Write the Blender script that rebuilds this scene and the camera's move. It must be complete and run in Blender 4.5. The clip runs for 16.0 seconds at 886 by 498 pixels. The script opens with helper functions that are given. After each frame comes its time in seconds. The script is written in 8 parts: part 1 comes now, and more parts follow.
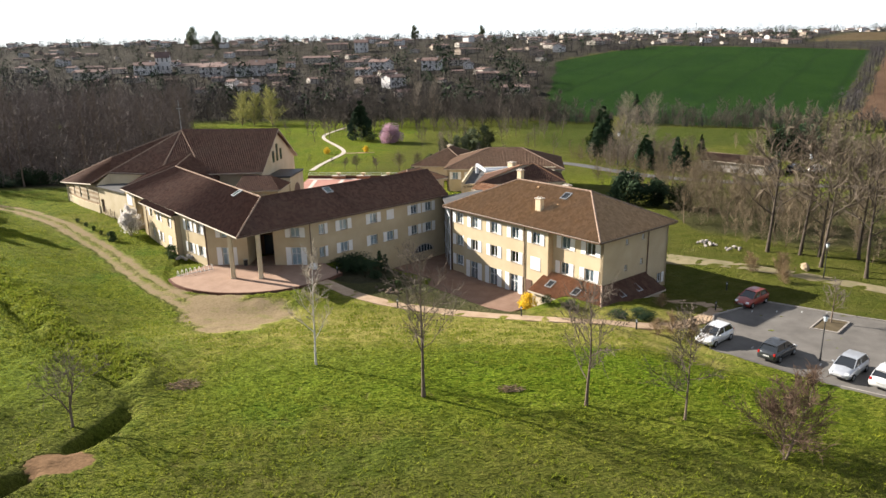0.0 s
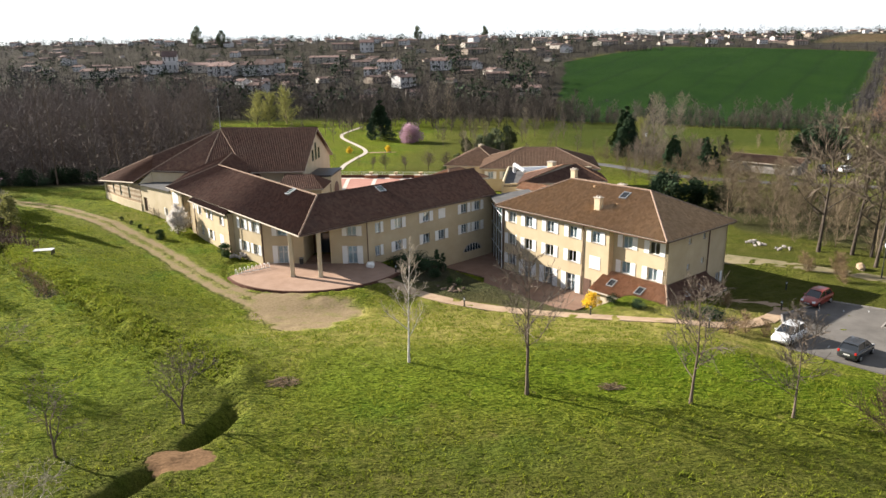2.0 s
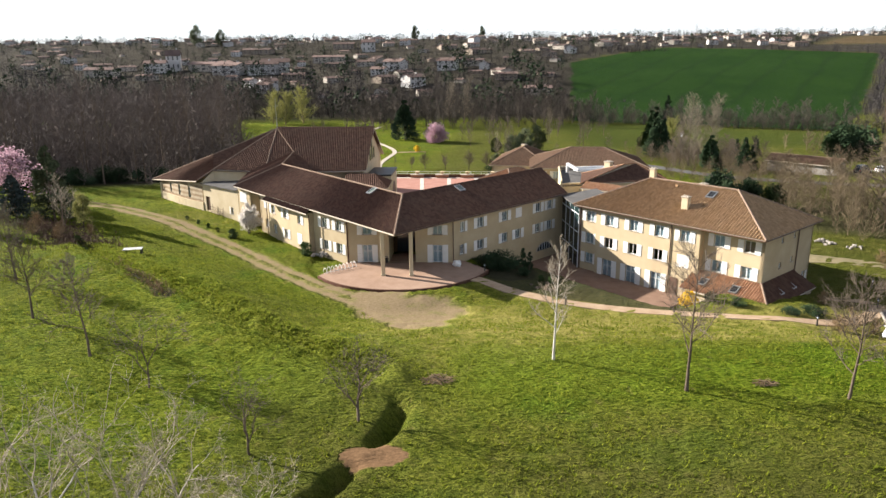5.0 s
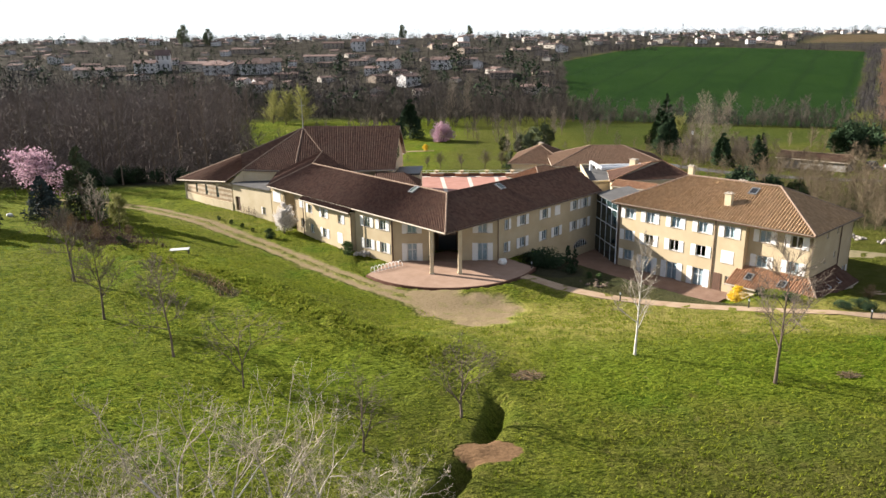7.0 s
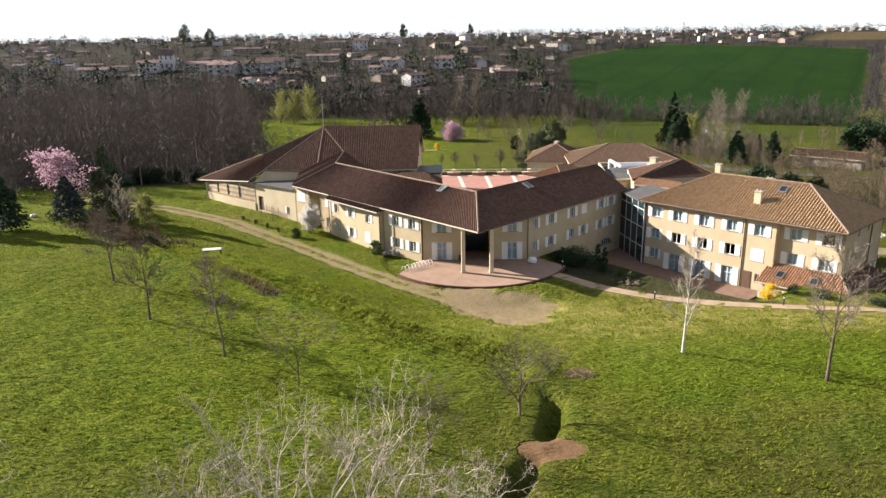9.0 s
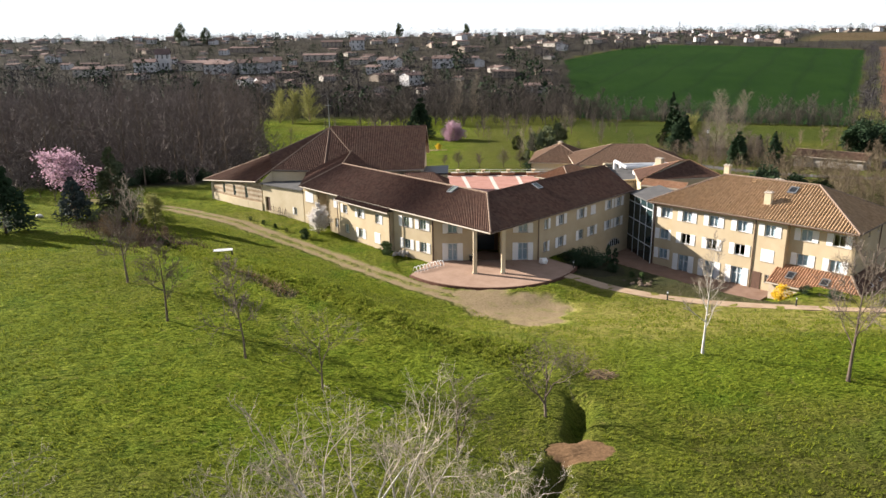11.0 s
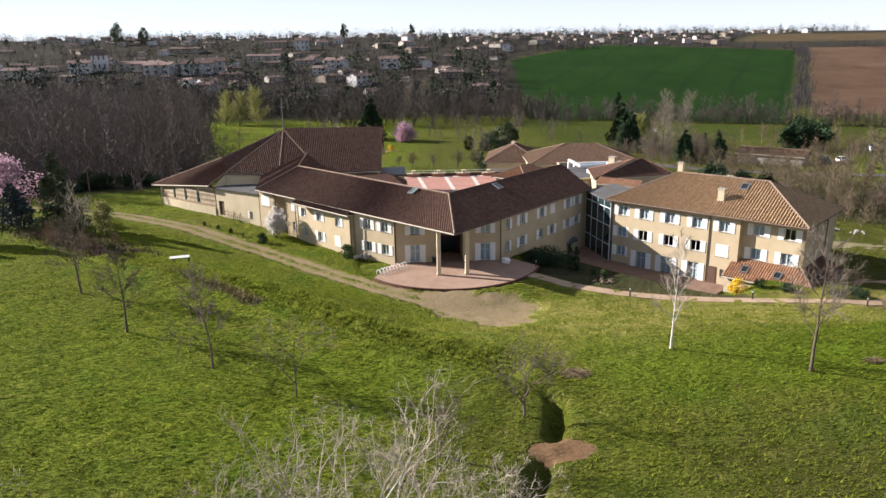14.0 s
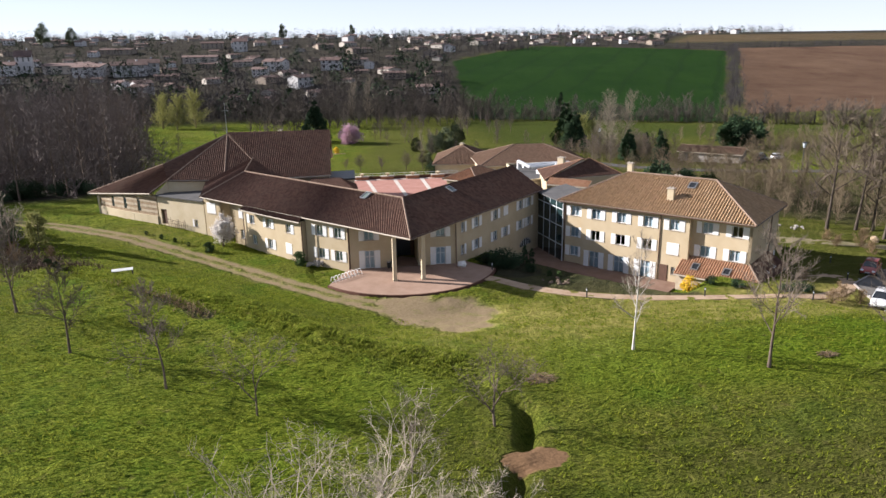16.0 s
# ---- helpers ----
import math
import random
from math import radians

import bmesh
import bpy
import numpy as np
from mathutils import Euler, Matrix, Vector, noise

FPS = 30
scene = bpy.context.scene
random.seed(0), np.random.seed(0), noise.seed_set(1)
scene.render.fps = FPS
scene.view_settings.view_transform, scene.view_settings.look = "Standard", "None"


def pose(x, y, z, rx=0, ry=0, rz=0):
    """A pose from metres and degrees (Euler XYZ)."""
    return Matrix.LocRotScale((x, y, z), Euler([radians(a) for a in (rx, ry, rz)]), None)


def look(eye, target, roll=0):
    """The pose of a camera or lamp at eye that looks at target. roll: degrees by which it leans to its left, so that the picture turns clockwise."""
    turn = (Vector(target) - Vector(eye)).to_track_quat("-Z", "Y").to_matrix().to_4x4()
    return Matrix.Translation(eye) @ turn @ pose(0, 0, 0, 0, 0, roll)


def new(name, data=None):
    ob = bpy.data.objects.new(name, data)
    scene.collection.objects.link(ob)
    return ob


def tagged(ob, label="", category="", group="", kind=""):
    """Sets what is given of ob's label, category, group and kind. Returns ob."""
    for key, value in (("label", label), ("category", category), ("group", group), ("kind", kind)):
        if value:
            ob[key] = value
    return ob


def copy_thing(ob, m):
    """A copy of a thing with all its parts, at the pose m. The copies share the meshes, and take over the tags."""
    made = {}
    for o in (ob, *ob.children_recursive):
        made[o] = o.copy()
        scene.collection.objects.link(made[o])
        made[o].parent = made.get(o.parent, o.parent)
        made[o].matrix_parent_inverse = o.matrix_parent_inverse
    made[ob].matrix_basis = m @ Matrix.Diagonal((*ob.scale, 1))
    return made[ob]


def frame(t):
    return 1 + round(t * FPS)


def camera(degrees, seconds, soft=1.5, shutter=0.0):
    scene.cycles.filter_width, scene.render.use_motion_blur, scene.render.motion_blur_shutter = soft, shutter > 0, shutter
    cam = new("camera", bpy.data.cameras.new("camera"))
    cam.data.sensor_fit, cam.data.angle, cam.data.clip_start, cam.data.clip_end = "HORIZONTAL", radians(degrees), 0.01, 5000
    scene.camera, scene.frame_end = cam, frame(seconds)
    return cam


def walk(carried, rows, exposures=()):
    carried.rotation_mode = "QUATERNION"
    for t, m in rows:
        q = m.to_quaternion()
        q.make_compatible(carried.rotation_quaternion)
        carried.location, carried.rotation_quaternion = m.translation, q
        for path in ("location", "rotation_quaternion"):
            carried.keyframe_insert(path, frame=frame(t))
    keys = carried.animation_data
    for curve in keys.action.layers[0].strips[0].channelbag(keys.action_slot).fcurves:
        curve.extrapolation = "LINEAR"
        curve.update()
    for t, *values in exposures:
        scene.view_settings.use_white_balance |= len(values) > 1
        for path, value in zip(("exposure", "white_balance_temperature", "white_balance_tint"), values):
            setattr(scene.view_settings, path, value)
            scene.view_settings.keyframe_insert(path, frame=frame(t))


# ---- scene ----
cam = camera(65.7, 16.0)
PATH = [
    (0, (24.923, -71.281, 23.018), (24.872, -69.355, 22.479), -1.1),
    (0.5, (23.31, -71.374, 23.059), (23.261, -69.449, 22.52), -1.0),
    (1, (21.607, -71.387, 23.094), (21.56, -69.462, 22.555), -0.9),
    (1.5, (19.987, -71.454, 23.02), (19.941, -69.528, 22.481), -0.9),
    (2, (18.178, -71.494, 22.985), (18.133, -69.569, 22.447), -0.9),
    (2.5, (16.484, -71.545, 23.006), (16.442, -69.619, 22.468), -0.8),
    (3, (14.611, -71.555, 22.989), (14.569, -69.629, 22.451), -0.8),
    (3.5, (12.813, -71.613, 23.006), (12.773, -69.687, 22.469), -0.7),
    (4, (10.873, -71.665, 23.05), (10.835, -69.739, 22.512), -0.7),
    (4.2, (10.147, -71.726, 23.055), (10.109, -69.8, 22.518), -0.7),
    (6.3, (2.413, -72.216, 23.15), (2.444, -70.291, 22.609), -0.7),
    (6.5, (1.731, -72.186, 23.147), (1.759, -70.261, 22.606), -0.8),
    (7, (0.173, -72.248, 23.126), (0.202, -70.322, 22.585), -0.8),
    (7.5, (-1.038, -72.278, 23.134), (-1.009, -70.353, 22.593), -0.9),
    (8, (-2.007, -72.337, 23.195), (-1.979, -70.412, 22.654), -0.9),
    (8.5, (-2.754, -72.374, 23.26), (-2.725, -70.45, 22.717), -0.9),
    (9, (-3.377, -72.367, 23.252), (-3.346, -70.443, 22.708), -1.0),
    (11.3, (-5.456, -72.297, 23.441), (-5.402, -70.374, 22.895), -0.8),
    (11.5, (-5.593, -72.32, 23.449), (-5.53, -70.398, 22.902), -0.8),
    (12, (-5.908, -72.291, 23.44), (-5.834, -70.369, 22.893), -0.8),
    (12.5, (-6.062, -72.181, 23.418), (-5.95, -70.261, 22.87), -0.9),
    (13, (-6.294, -72.12, 23.367), (-6.155, -70.201, 22.82), -0.9),
    (13.5, (-6.558, -71.999, 23.374), (-6.393, -70.082, 22.827), -0.9),
    (14, (-6.826, -71.78, 23.443), (-6.631, -69.866, 22.897), -0.9),
    (14.5, (-7.062, -71.603, 23.504), (-6.827, -69.693, 22.958), -1.0),
    (15, (-7.285, -71.287, 23.54), (-7.019, -69.382, 22.995), -1.0),
    (15.5, (-7.536, -70.937, 23.592), (-7.232, -69.037, 23.045), -1.0),
    (16, (-7.816, -70.557, 23.623), (-7.463, -68.666, 23.076), -1.0),
]
walk(cam, [(t, look(eye, target, roll)) for t, eye, target, roll in PATH],
     [(0, 2.10, 6150, 12), (4, 2.09, 6150, 12), (9, 2.04, 6130, 13), (12, 1.95, 6060, 14), (16, 1.76, 5740, 16)])

# ---- light ----
SUN_AZ = (-0.91, 0.41)          # towards the sun, on the plan
SUN_EL = radians(24.5)
world = bpy.data.worlds.new("sky")
scene.world = world
world.use_nodes = True
wn = world.node_tree
sky = wn.nodes.new("ShaderNodeTexSky")
sky.sky_type = "NISHITA"
sky.sun_disc = False
sky.sun_elevation = SUN_EL
sky.sun_rotation = math.atan2(SUN_AZ[0], SUN_AZ[1])
sky.air_density, sky.dust_density, sky.ozone_density = 0.8, 0.1, 1.0
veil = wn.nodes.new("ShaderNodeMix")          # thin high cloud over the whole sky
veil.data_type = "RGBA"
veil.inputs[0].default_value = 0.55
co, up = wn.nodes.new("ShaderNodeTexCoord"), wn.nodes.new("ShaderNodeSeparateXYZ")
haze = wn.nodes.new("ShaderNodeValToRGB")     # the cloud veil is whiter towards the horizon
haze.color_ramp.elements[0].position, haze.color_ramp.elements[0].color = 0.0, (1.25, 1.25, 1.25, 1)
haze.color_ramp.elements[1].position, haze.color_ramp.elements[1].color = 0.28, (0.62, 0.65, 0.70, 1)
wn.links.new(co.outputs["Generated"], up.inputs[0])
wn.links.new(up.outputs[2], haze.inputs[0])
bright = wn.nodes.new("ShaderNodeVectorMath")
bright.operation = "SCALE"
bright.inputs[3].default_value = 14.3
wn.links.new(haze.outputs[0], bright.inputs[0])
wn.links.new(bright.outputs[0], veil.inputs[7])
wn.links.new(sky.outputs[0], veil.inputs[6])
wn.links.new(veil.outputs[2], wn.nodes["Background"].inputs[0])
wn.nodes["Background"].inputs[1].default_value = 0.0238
sun = new("sun", bpy.data.lights.new("sun", "SUN"))
sun.data.energy, sun.data.angle, sun.data.color = 4.3, radians(0.6), (1.0, 0.90, 0.75)
sun.matrix_world = look((0, 0, 60), (-SUN_AZ[0], -SUN_AZ[1], 60 - math.tan(SUN_EL) * math.hypot(*SUN_AZ)))

# ---- materials ----
def material(name, rough=0.8, metal=0.0):
    m = bpy.data.materials.new(name)
    m.use_nodes = True
    b = m.node_tree.nodes["Principled BSDF"]
    b.inputs["Roughness"].default_value, b.inputs["Metallic"].default_value = rough, metal
    b.inputs["Specular IOR Level"].default_value = 0.04 if rough > 0.65 else 0.5
    return m, m.node_tree, b


def node(nt, kind, **sets):
    n = nt.nodes.new(kind)
    for k, v in sets.items():
        n.inputs[k].default_value = v
    return n


def noise_tex(nt, vec, scale, detail=4.0, rough=0.6):
    n = node(nt, "ShaderNodeTexNoise", Scale=scale, Detail=detail, Roughness=rough)
    nt.links.new(vec, n.inputs["Vector"])
    return n.outputs["Fac"]


def ramp(nt, fac, lo, hi):
    n = node(nt, "ShaderNodeMapRange")
    n.inputs["From Min"].default_value, n.inputs["From Max"].default_value = lo, hi
    nt.links.new(fac, n.inputs["Value"])
    return n.outputs["Result"]


def mix(nt, fac, a, b, blend="MIX"):
    n = nt.nodes.new("ShaderNodeMix")
    n.data_type, n.blend_type = "RGBA", blend
    for sock, v in ((n.inputs[0], fac), (n.inputs[6], a), (n.inputs[7], b)):
        if hasattr(v, "is_linked"):
            nt.links.new(v, sock)
        elif isinstance(v, (int, float)):
            sock.default_value = v
        else:
            sock.default_value = (*v, 1.0)
    return n.outputs[2]


def math_node(nt, op, a, b):
    n = nt.nodes.new("ShaderNodeMath")
    n.operation = op
    for sock, v in ((n.inputs[0], a), (n.inputs[1], b)):
        if hasattr(v, "is_linked"):
            nt.links.new(v, sock)
        else:
            sock.default_value = v
    return n.outputs[0]


def bump(nt, b, height, strength, dist):
    n = node(nt, "ShaderNodeBump", Strength=strength, Distance=dist)
    nt.links.new(height, n.inputs["Height"])
    nt.links.new(n.outputs[0], b.inputs["Normal"])


def world_pos(nt):
    return nt.nodes.new("ShaderNodeNewGeometry").outputs["Position"]


def mottled(name, a, b, scale=1.5, fine=18.0, rough=0.85, metal=0.0, relief=0.3, dist=0.02, random_tint=0.0):
    """Two colours mixed by coarse stains and fine grain."""
    m, nt, bs = material(name, rough, metal)
    p = world_pos(nt)
    n1, n2 = noise_tex(nt, p, scale, 5.0), noise_tex(nt, p, fine, 3.0)
    f = math_node(nt, "ADD", math_node(nt, "MULTIPLY", n1, 0.65), math_node(nt, "MULTIPLY", n2, 0.35))
    col = mix(nt, ramp(nt, f, 0.36, 0.64), a, b)
    if random_tint:
        r = nt.nodes.new("ShaderNodeObjectInfo").outputs["Random"]
        hs = node(nt, "ShaderNodeHueSaturation")
        nt.links.new(math_node(nt, "ADD", math_node(nt, "MULTIPLY", r, random_tint), 1.0 - random_tint / 2), hs.inputs["Value"])
        nt.links.new(col, hs.inputs["Color"])
        col = hs.outputs[0]
    nt.links.new(col, bs.inputs["Base Color"])
    if relief:
        bump(nt, bs, n2, relief, dist)
    return m


def leafy(name, a, b, rough=0.7, thin=0.0):
    """Foliage and twigs, varied leaf by leaf and tree by tree."""
    m, nt, bs = material(name, rough)
    g = nt.nodes.new("ShaderNodeNewGeometry")
    r = nt.nodes.new("ShaderNodeObjectInfo").outputs["Random"]
    n = noise_tex(nt, g.outputs["Position"], 0.35, 3.0)
    f = math_node(nt, "ADD", math_node(nt, "MULTIPLY", g.outputs["Random Per Island"], 0.5), math_node(nt, "MULTIPLY", n, 0.5))
    col = mix(nt, ramp(nt, f, 0.2, 0.8), a, b)
    hs = node(nt, "ShaderNodeHueSaturation")
    nt.links.new(math_node(nt, "ADD", math_node(nt, "MULTIPLY", r, 0.4), 0.8), hs.inputs["Value"])
    nt.links.new(col, hs.inputs["Color"])
    nt.links.new(hs.outputs[0], bs.inputs["Base Color"])
    if thin:
        tl, mx = nt.nodes.new("ShaderNodeBsdfTranslucent"), node(nt, "ShaderNodeMixShader", Fac=thin)
        nt.links.new(hs.outputs[0], tl.inputs[0])
        nt.links.new(bs.outputs[0], mx.inputs[1])
        nt.links.new(tl.outputs[0], mx.inputs[2])
        nt.links.new(mx.outputs[0], nt.nodes["Material Output"].inputs[0])
    return m


def roof_tiles(name, a, b, c, joint=0.75):
    """Roman tiles: colour varies tile by tile, with broad lichen stains."""
    m, nt, bs = material(name, 0.85)
    uv = nt.nodes.new("ShaderNodeUVMap")
    br = node(nt, "ShaderNodeTexBrick", Scale=1.0)
    br.inputs["Color1"].default_value, br.inputs["Color2"].default_value = (0, 0, 0, 1), (1, 1, 1, 1)
    br.inputs["Mortar"].default_value = (0.5, 0.5, 0.5, 1)
    br.inputs["Mortar Size"].default_value, br.inputs["Brick Width"].default_value, br.inputs["Row Height"].default_value = 0.0, 0.30, 0.38
    br.offset = 0.0
    nt.links.new(uv.outputs[0], br.inputs["Vector"])
    p = world_pos(nt)
    tile = mix(nt, br.outputs["Color"], a, b)
    stain = ramp(nt, noise_tex(nt, p, 0.45, 6.0, 0.65), 0.45, 0.7)
    col = mix(nt, math_node(nt, "MULTIPLY", stain, 0.45), tile, c)
    fine = noise_tex(nt, p, 9.0, 3.0)
    col = mix(nt, ramp(nt, fine, 0.3, 0.7), mix(nt, 1.0, col, (joint,) * 3, "MULTIPLY"), col)
    nt.links.new(col, bs.inputs["Base Color"])
    sep = nt.nodes.new("ShaderNodeSeparateXYZ")
    nt.links.new(uv.outputs[0], sep.inputs[0])
    course = math_node(nt, "FRACT", math_node(nt, "DIVIDE", sep.outputs[1], 0.38), 0.0)
    bump(nt, bs, course, 1.0, 0.06)
    return m


def glass(name, col=(0.02, 0.03, 0.04), spec=0.8):
    m, nt, bs = material(name, 0.06)
    bs.inputs["Base Color"].default_value = (*col, 1)
    bs.inputs["Specular IOR Level"].default_value = spec
    return m


STUCCO = mottled("ochre_render", (0.375, 0.302, 0.192), (0.445, 0.368, 0.248), 0.5, 14.0, 0.9, 0, 0.15, 0.01)
STUCCO_PALE = mottled("pale_render", (0.43, 0.358, 0.24), (0.515, 0.443, 0.315), 0.5, 12.0, 0.9, 0, 0.2, 0.01)
STONE_BAND = mottled("banded_stone", (0.35, 0.28, 0.196), (0.476, 0.406, 0.308), 1.2, 9.0, 0.9, 0, 0.4, 0.03)
ROOF_OLD = roof_tiles("old_brown_tiles", (0.082, 0.048, 0.036), (0.130, 0.077, 0.057), (0.122, 0.085, 0.066))
ROOF_BLOCK = roof_tiles("brown_tiles", (0.278, 0.182, 0.099), (0.385, 0.258, 0.149), (0.315, 0.222, 0.138))
ROOF_NEW = roof_tiles("orange_tiles", (0.32, 0.178, 0.102), (0.42, 0.245, 0.150), (0.33, 0.21, 0.135))
ROOF_REAR = roof_tiles("rear_brown_tiles", (0.105, 0.066, 0.045), (0.152, 0.098, 0.068), (0.15, 0.108, 0.076))
RIDGE = mottled("mortared_ridge", (0.15, 0.102, 0.075), (0.25, 0.188, 0.142), 2.0, 12.0)
FASCIA = mottled("pale_fascia", (0.385, 0.336, 0.266), (0.462, 0.406, 0.336), 1.0, 9.0)
SOFFIT = mottled("dark_stained_timber", (0.049, 0.0315, 0.021), (0.077, 0.049, 0.0315), 2.0, 20.0)
SHUTTER = mottled("white_shutter_paint", (0.607, 0.599, 0.574), (0.672, 0.664, 0.648), 2.0, 25.0, 0.5, 0, 0.1, 0.005)
FRAME = mottled("white_window_paint", (0.574, 0.574, 0.566), (0.656, 0.656, 0.648), 3.0, 25.0, 0.4, 0, 0.0)


def clear_glass(name):
    """Thin window glass: mostly seen through, with a sharp gloss."""
    m, nt, bs = material(name, 0.03)
    tr, gl, mx = nt.nodes.new("ShaderNodeBsdfTransparent"), node(nt, "ShaderNodeBsdfGlossy", Roughness=0.03), nt.nodes.new("ShaderNodeMixShader")
    fr = node(nt, "ShaderNodeFresnel", IOR=1.5)
    tr.inputs[0].default_value = (0.80, 0.86, 0.88, 1)
    nt.links.new(math_node(nt, "ADD", math_node(nt, "MULTIPLY", fr.outputs[0], 0.6), 0.02), mx.inputs[0])
    nt.links.new(tr.outputs[0], mx.inputs[1])
    nt.links.new(gl.outputs[0], mx.inputs[2])
    nt.links.new(mx.outputs[0], nt.nodes["Material Output"].inputs[0])
    return m


GLASS = clear_glass("window_glass")
DARK_GLASS = glass("dark_window_glass")
CURTAIN = mottled("net_curtain", (0.492, 0.558, 0.615), (0.64, 0.672, 0.705), 3.0, 20.0, 0.3, 0, 0.0)
SILL = mottled("concrete_sill", (0.315, 0.28, 0.231), (0.392, 0.35, 0.294), 2.0, 15.0)
PATIO = mottled("pinkish_concrete", (0.224, 0.15, 0.108), (0.294, 0.206, 0.154), 0.6, 12.0, 0.85, 0, 0.2, 0.01)
COURT = mottled("brown_paving", (0.154, 0.098, 0.07), (0.21, 0.14, 0.105), 0.7, 10.0, 0.85, 0, 0.2, 0.01)
PINK_PAVE = mottled("red_paving", (0.27, 0.14, 0.11), (0.34, 0.19, 0.155), 0.6, 10.0)
PALE_PAVE = mottled("pale_paving", (0.385, 0.35, 0.308), (0.476, 0.441, 0.392), 0.8, 10.0)
GRAVEL = mottled("sandy_gravel", (0.252, 0.175, 0.112), (0.35, 0.266, 0.182), 0.9, 16.0, 0.95, 0, 0.5, 0.03)
KERB = mottled("grey_kerb", (0.21, 0.189, 0.168), (0.294, 0.273, 0.245), 1.5, 14.0)
ASPHALT = mottled("asphalt", (0.088, 0.082, 0.074), (0.138, 0.128, 0.116), 0.5, 22.0, 0.85, 0, 0.3, 0.01)
LINE = mottled("worn_white_line", (0.245, 0.245, 0.238), (0.42, 0.42, 0.406), 2.0, 20.0)
BRICK = mottled("orange_brick", (0.252, 0.112, 0.063), (0.336, 0.175, 0.105), 2.0, 14.0)
METAL = mottled("galvanised_metal", (0.294, 0.301, 0.308), (0.385, 0.392, 0.399), 2.0, 18.0, 0.4, 0.8, 0.05)
DARK_METAL = mottled("dark_metal", (0.0245, 0.0245, 0.0259), (0.042, 0.042, 0.042), 2.0, 18.0, 0.5, 0.4, 0.05)
BROWN_PIPE = mottled("brown_pipe", (0.07, 0.0385, 0.0245), (0.098, 0.056, 0.035), 2.0, 18.0, 0.5)
WHITE_METAL = mottled("white_sheet_metal", (0.508, 0.525, 0.533), (0.615, 0.623, 0.631), 1.5, 15.0, 0.45, 0.1, 0.05)
WOOD_DOOR = mottled("brown_door_wood", (0.07, 0.035, 0.021), (0.105, 0.056, 0.035), 2.0, 25.0, 0.6)
BARK = mottled("grey_brown_bark", (0.08, 0.06, 0.044), (0.152, 0.12, 0.092), 2.0, 14.0, 0.95, 0, 0.6, 0.03, 0.5)
BIRCH_BARK = mottled("white_birch_bark", (0.36, 0.32, 0.28), (0.576, 0.544, 0.496), 2.5, 12.0, 0.8, 0, 0.3, 0.01)
BRICK_EDGE = mottled("dark_brick_edging", (0.077, 0.042, 0.0315), (0.133, 0.0735, 0.0525), 3.0, 18.0, 0.9, 0, 0.5, 0.02)
PALE_BARK = mottled("pale_twig_bark", (0.32, 0.28, 0.235), (0.52, 0.47, 0.40), 2.0, 14.0, 0.95, 0, 0.4, 0.02, 0.3)
TWIG = leafy("bare_twigs", (0.070, 0.058, 0.053), (0.180, 0.148, 0.130))
BARK_DARK = mottled("dark_wood_bark", (0.045, 0.036, 0.029), (0.10, 0.082, 0.064), 2.0, 14.0, 0.95, 0, 0.6, 0.03, 0.4)
TWIG_PALE = leafy("pale_twigs", (0.215, 0.180, 0.138), (0.36, 0.31, 0.245))
TWIG_EAST = leafy("sunlit_twigs", (0.075, 0.060, 0.045), (0.155, 0.125, 0.094))
TWIG_BEIGE = leafy("beige_thicket_twigs", (0.095, 0.074, 0.047), (0.185, 0.146, 0.097))
TWIG_LAWN = leafy("dark_lawn_twigs", (0.075, 0.060, 0.048), (0.175, 0.142, 0.112))
TWIG_FAR = leafy("valley_twigs", (0.046, 0.039, 0.034), (0.130, 0.110, 0.092))
TWIG_DRY = leafy("dry_beige_stems", (0.13, 0.09, 0.05), (0.25, 0.18, 0.105))
TWIG_RED = leafy("reddish_twigs", (0.076, 0.0496, 0.0336), (0.136, 0.092, 0.0656))
TWIG_POPLAR = leafy("poplar_twigs", (0.140, 0.118, 0.088), (0.260, 0.222, 0.172))
LEAF_DARK = leafy("dark_evergreen", (0.0125, 0.025, 0.0125), (0.0374, 0.0593, 0.0281))
LEAF_OLIVE = leafy("olive_evergreen", (0.042, 0.055, 0.029), (0.115, 0.130, 0.068))
LEAF_BLUE = leafy("blue_grey_evergreen", (0.0273, 0.039, 0.0351), (0.0663, 0.0819, 0.078))
LEAF_HEDGE = leafy("hedge_green", (0.0234, 0.0429, 0.014), (0.0624, 0.0936, 0.0312))
LEAF_WILLOW = leafy("yellow_green_willow", (0.150, 0.155, 0.045), (0.255, 0.245, 0.085), thin=0.35)
LEAF_YELLOW = leafy("forsythia_yellow", (0.484, 0.312, 0.0156), (0.624, 0.452, 0.0468), thin=0.4)
LEAF_PINK = leafy("pink_blossom", (0.34, 0.20, 0.255), (0.52, 0.36, 0.42), thin=0.4)
LEAF_WHITE = leafy("white_blossom", (0.50, 0.465, 0.43), (0.68, 0.65, 0.615), thin=0.4)
LAWN_TALL = leafy("tall_tussock_grass", (0.06, 0.09, 0.008), (0.15, 0.165, 0.02), 0.8, 0.4)
LEAF_ROUGH = leafy("rough_grass", (0.105, 0.150, 0.014), (0.240, 0.255, 0.034), 0.8, 0.45)


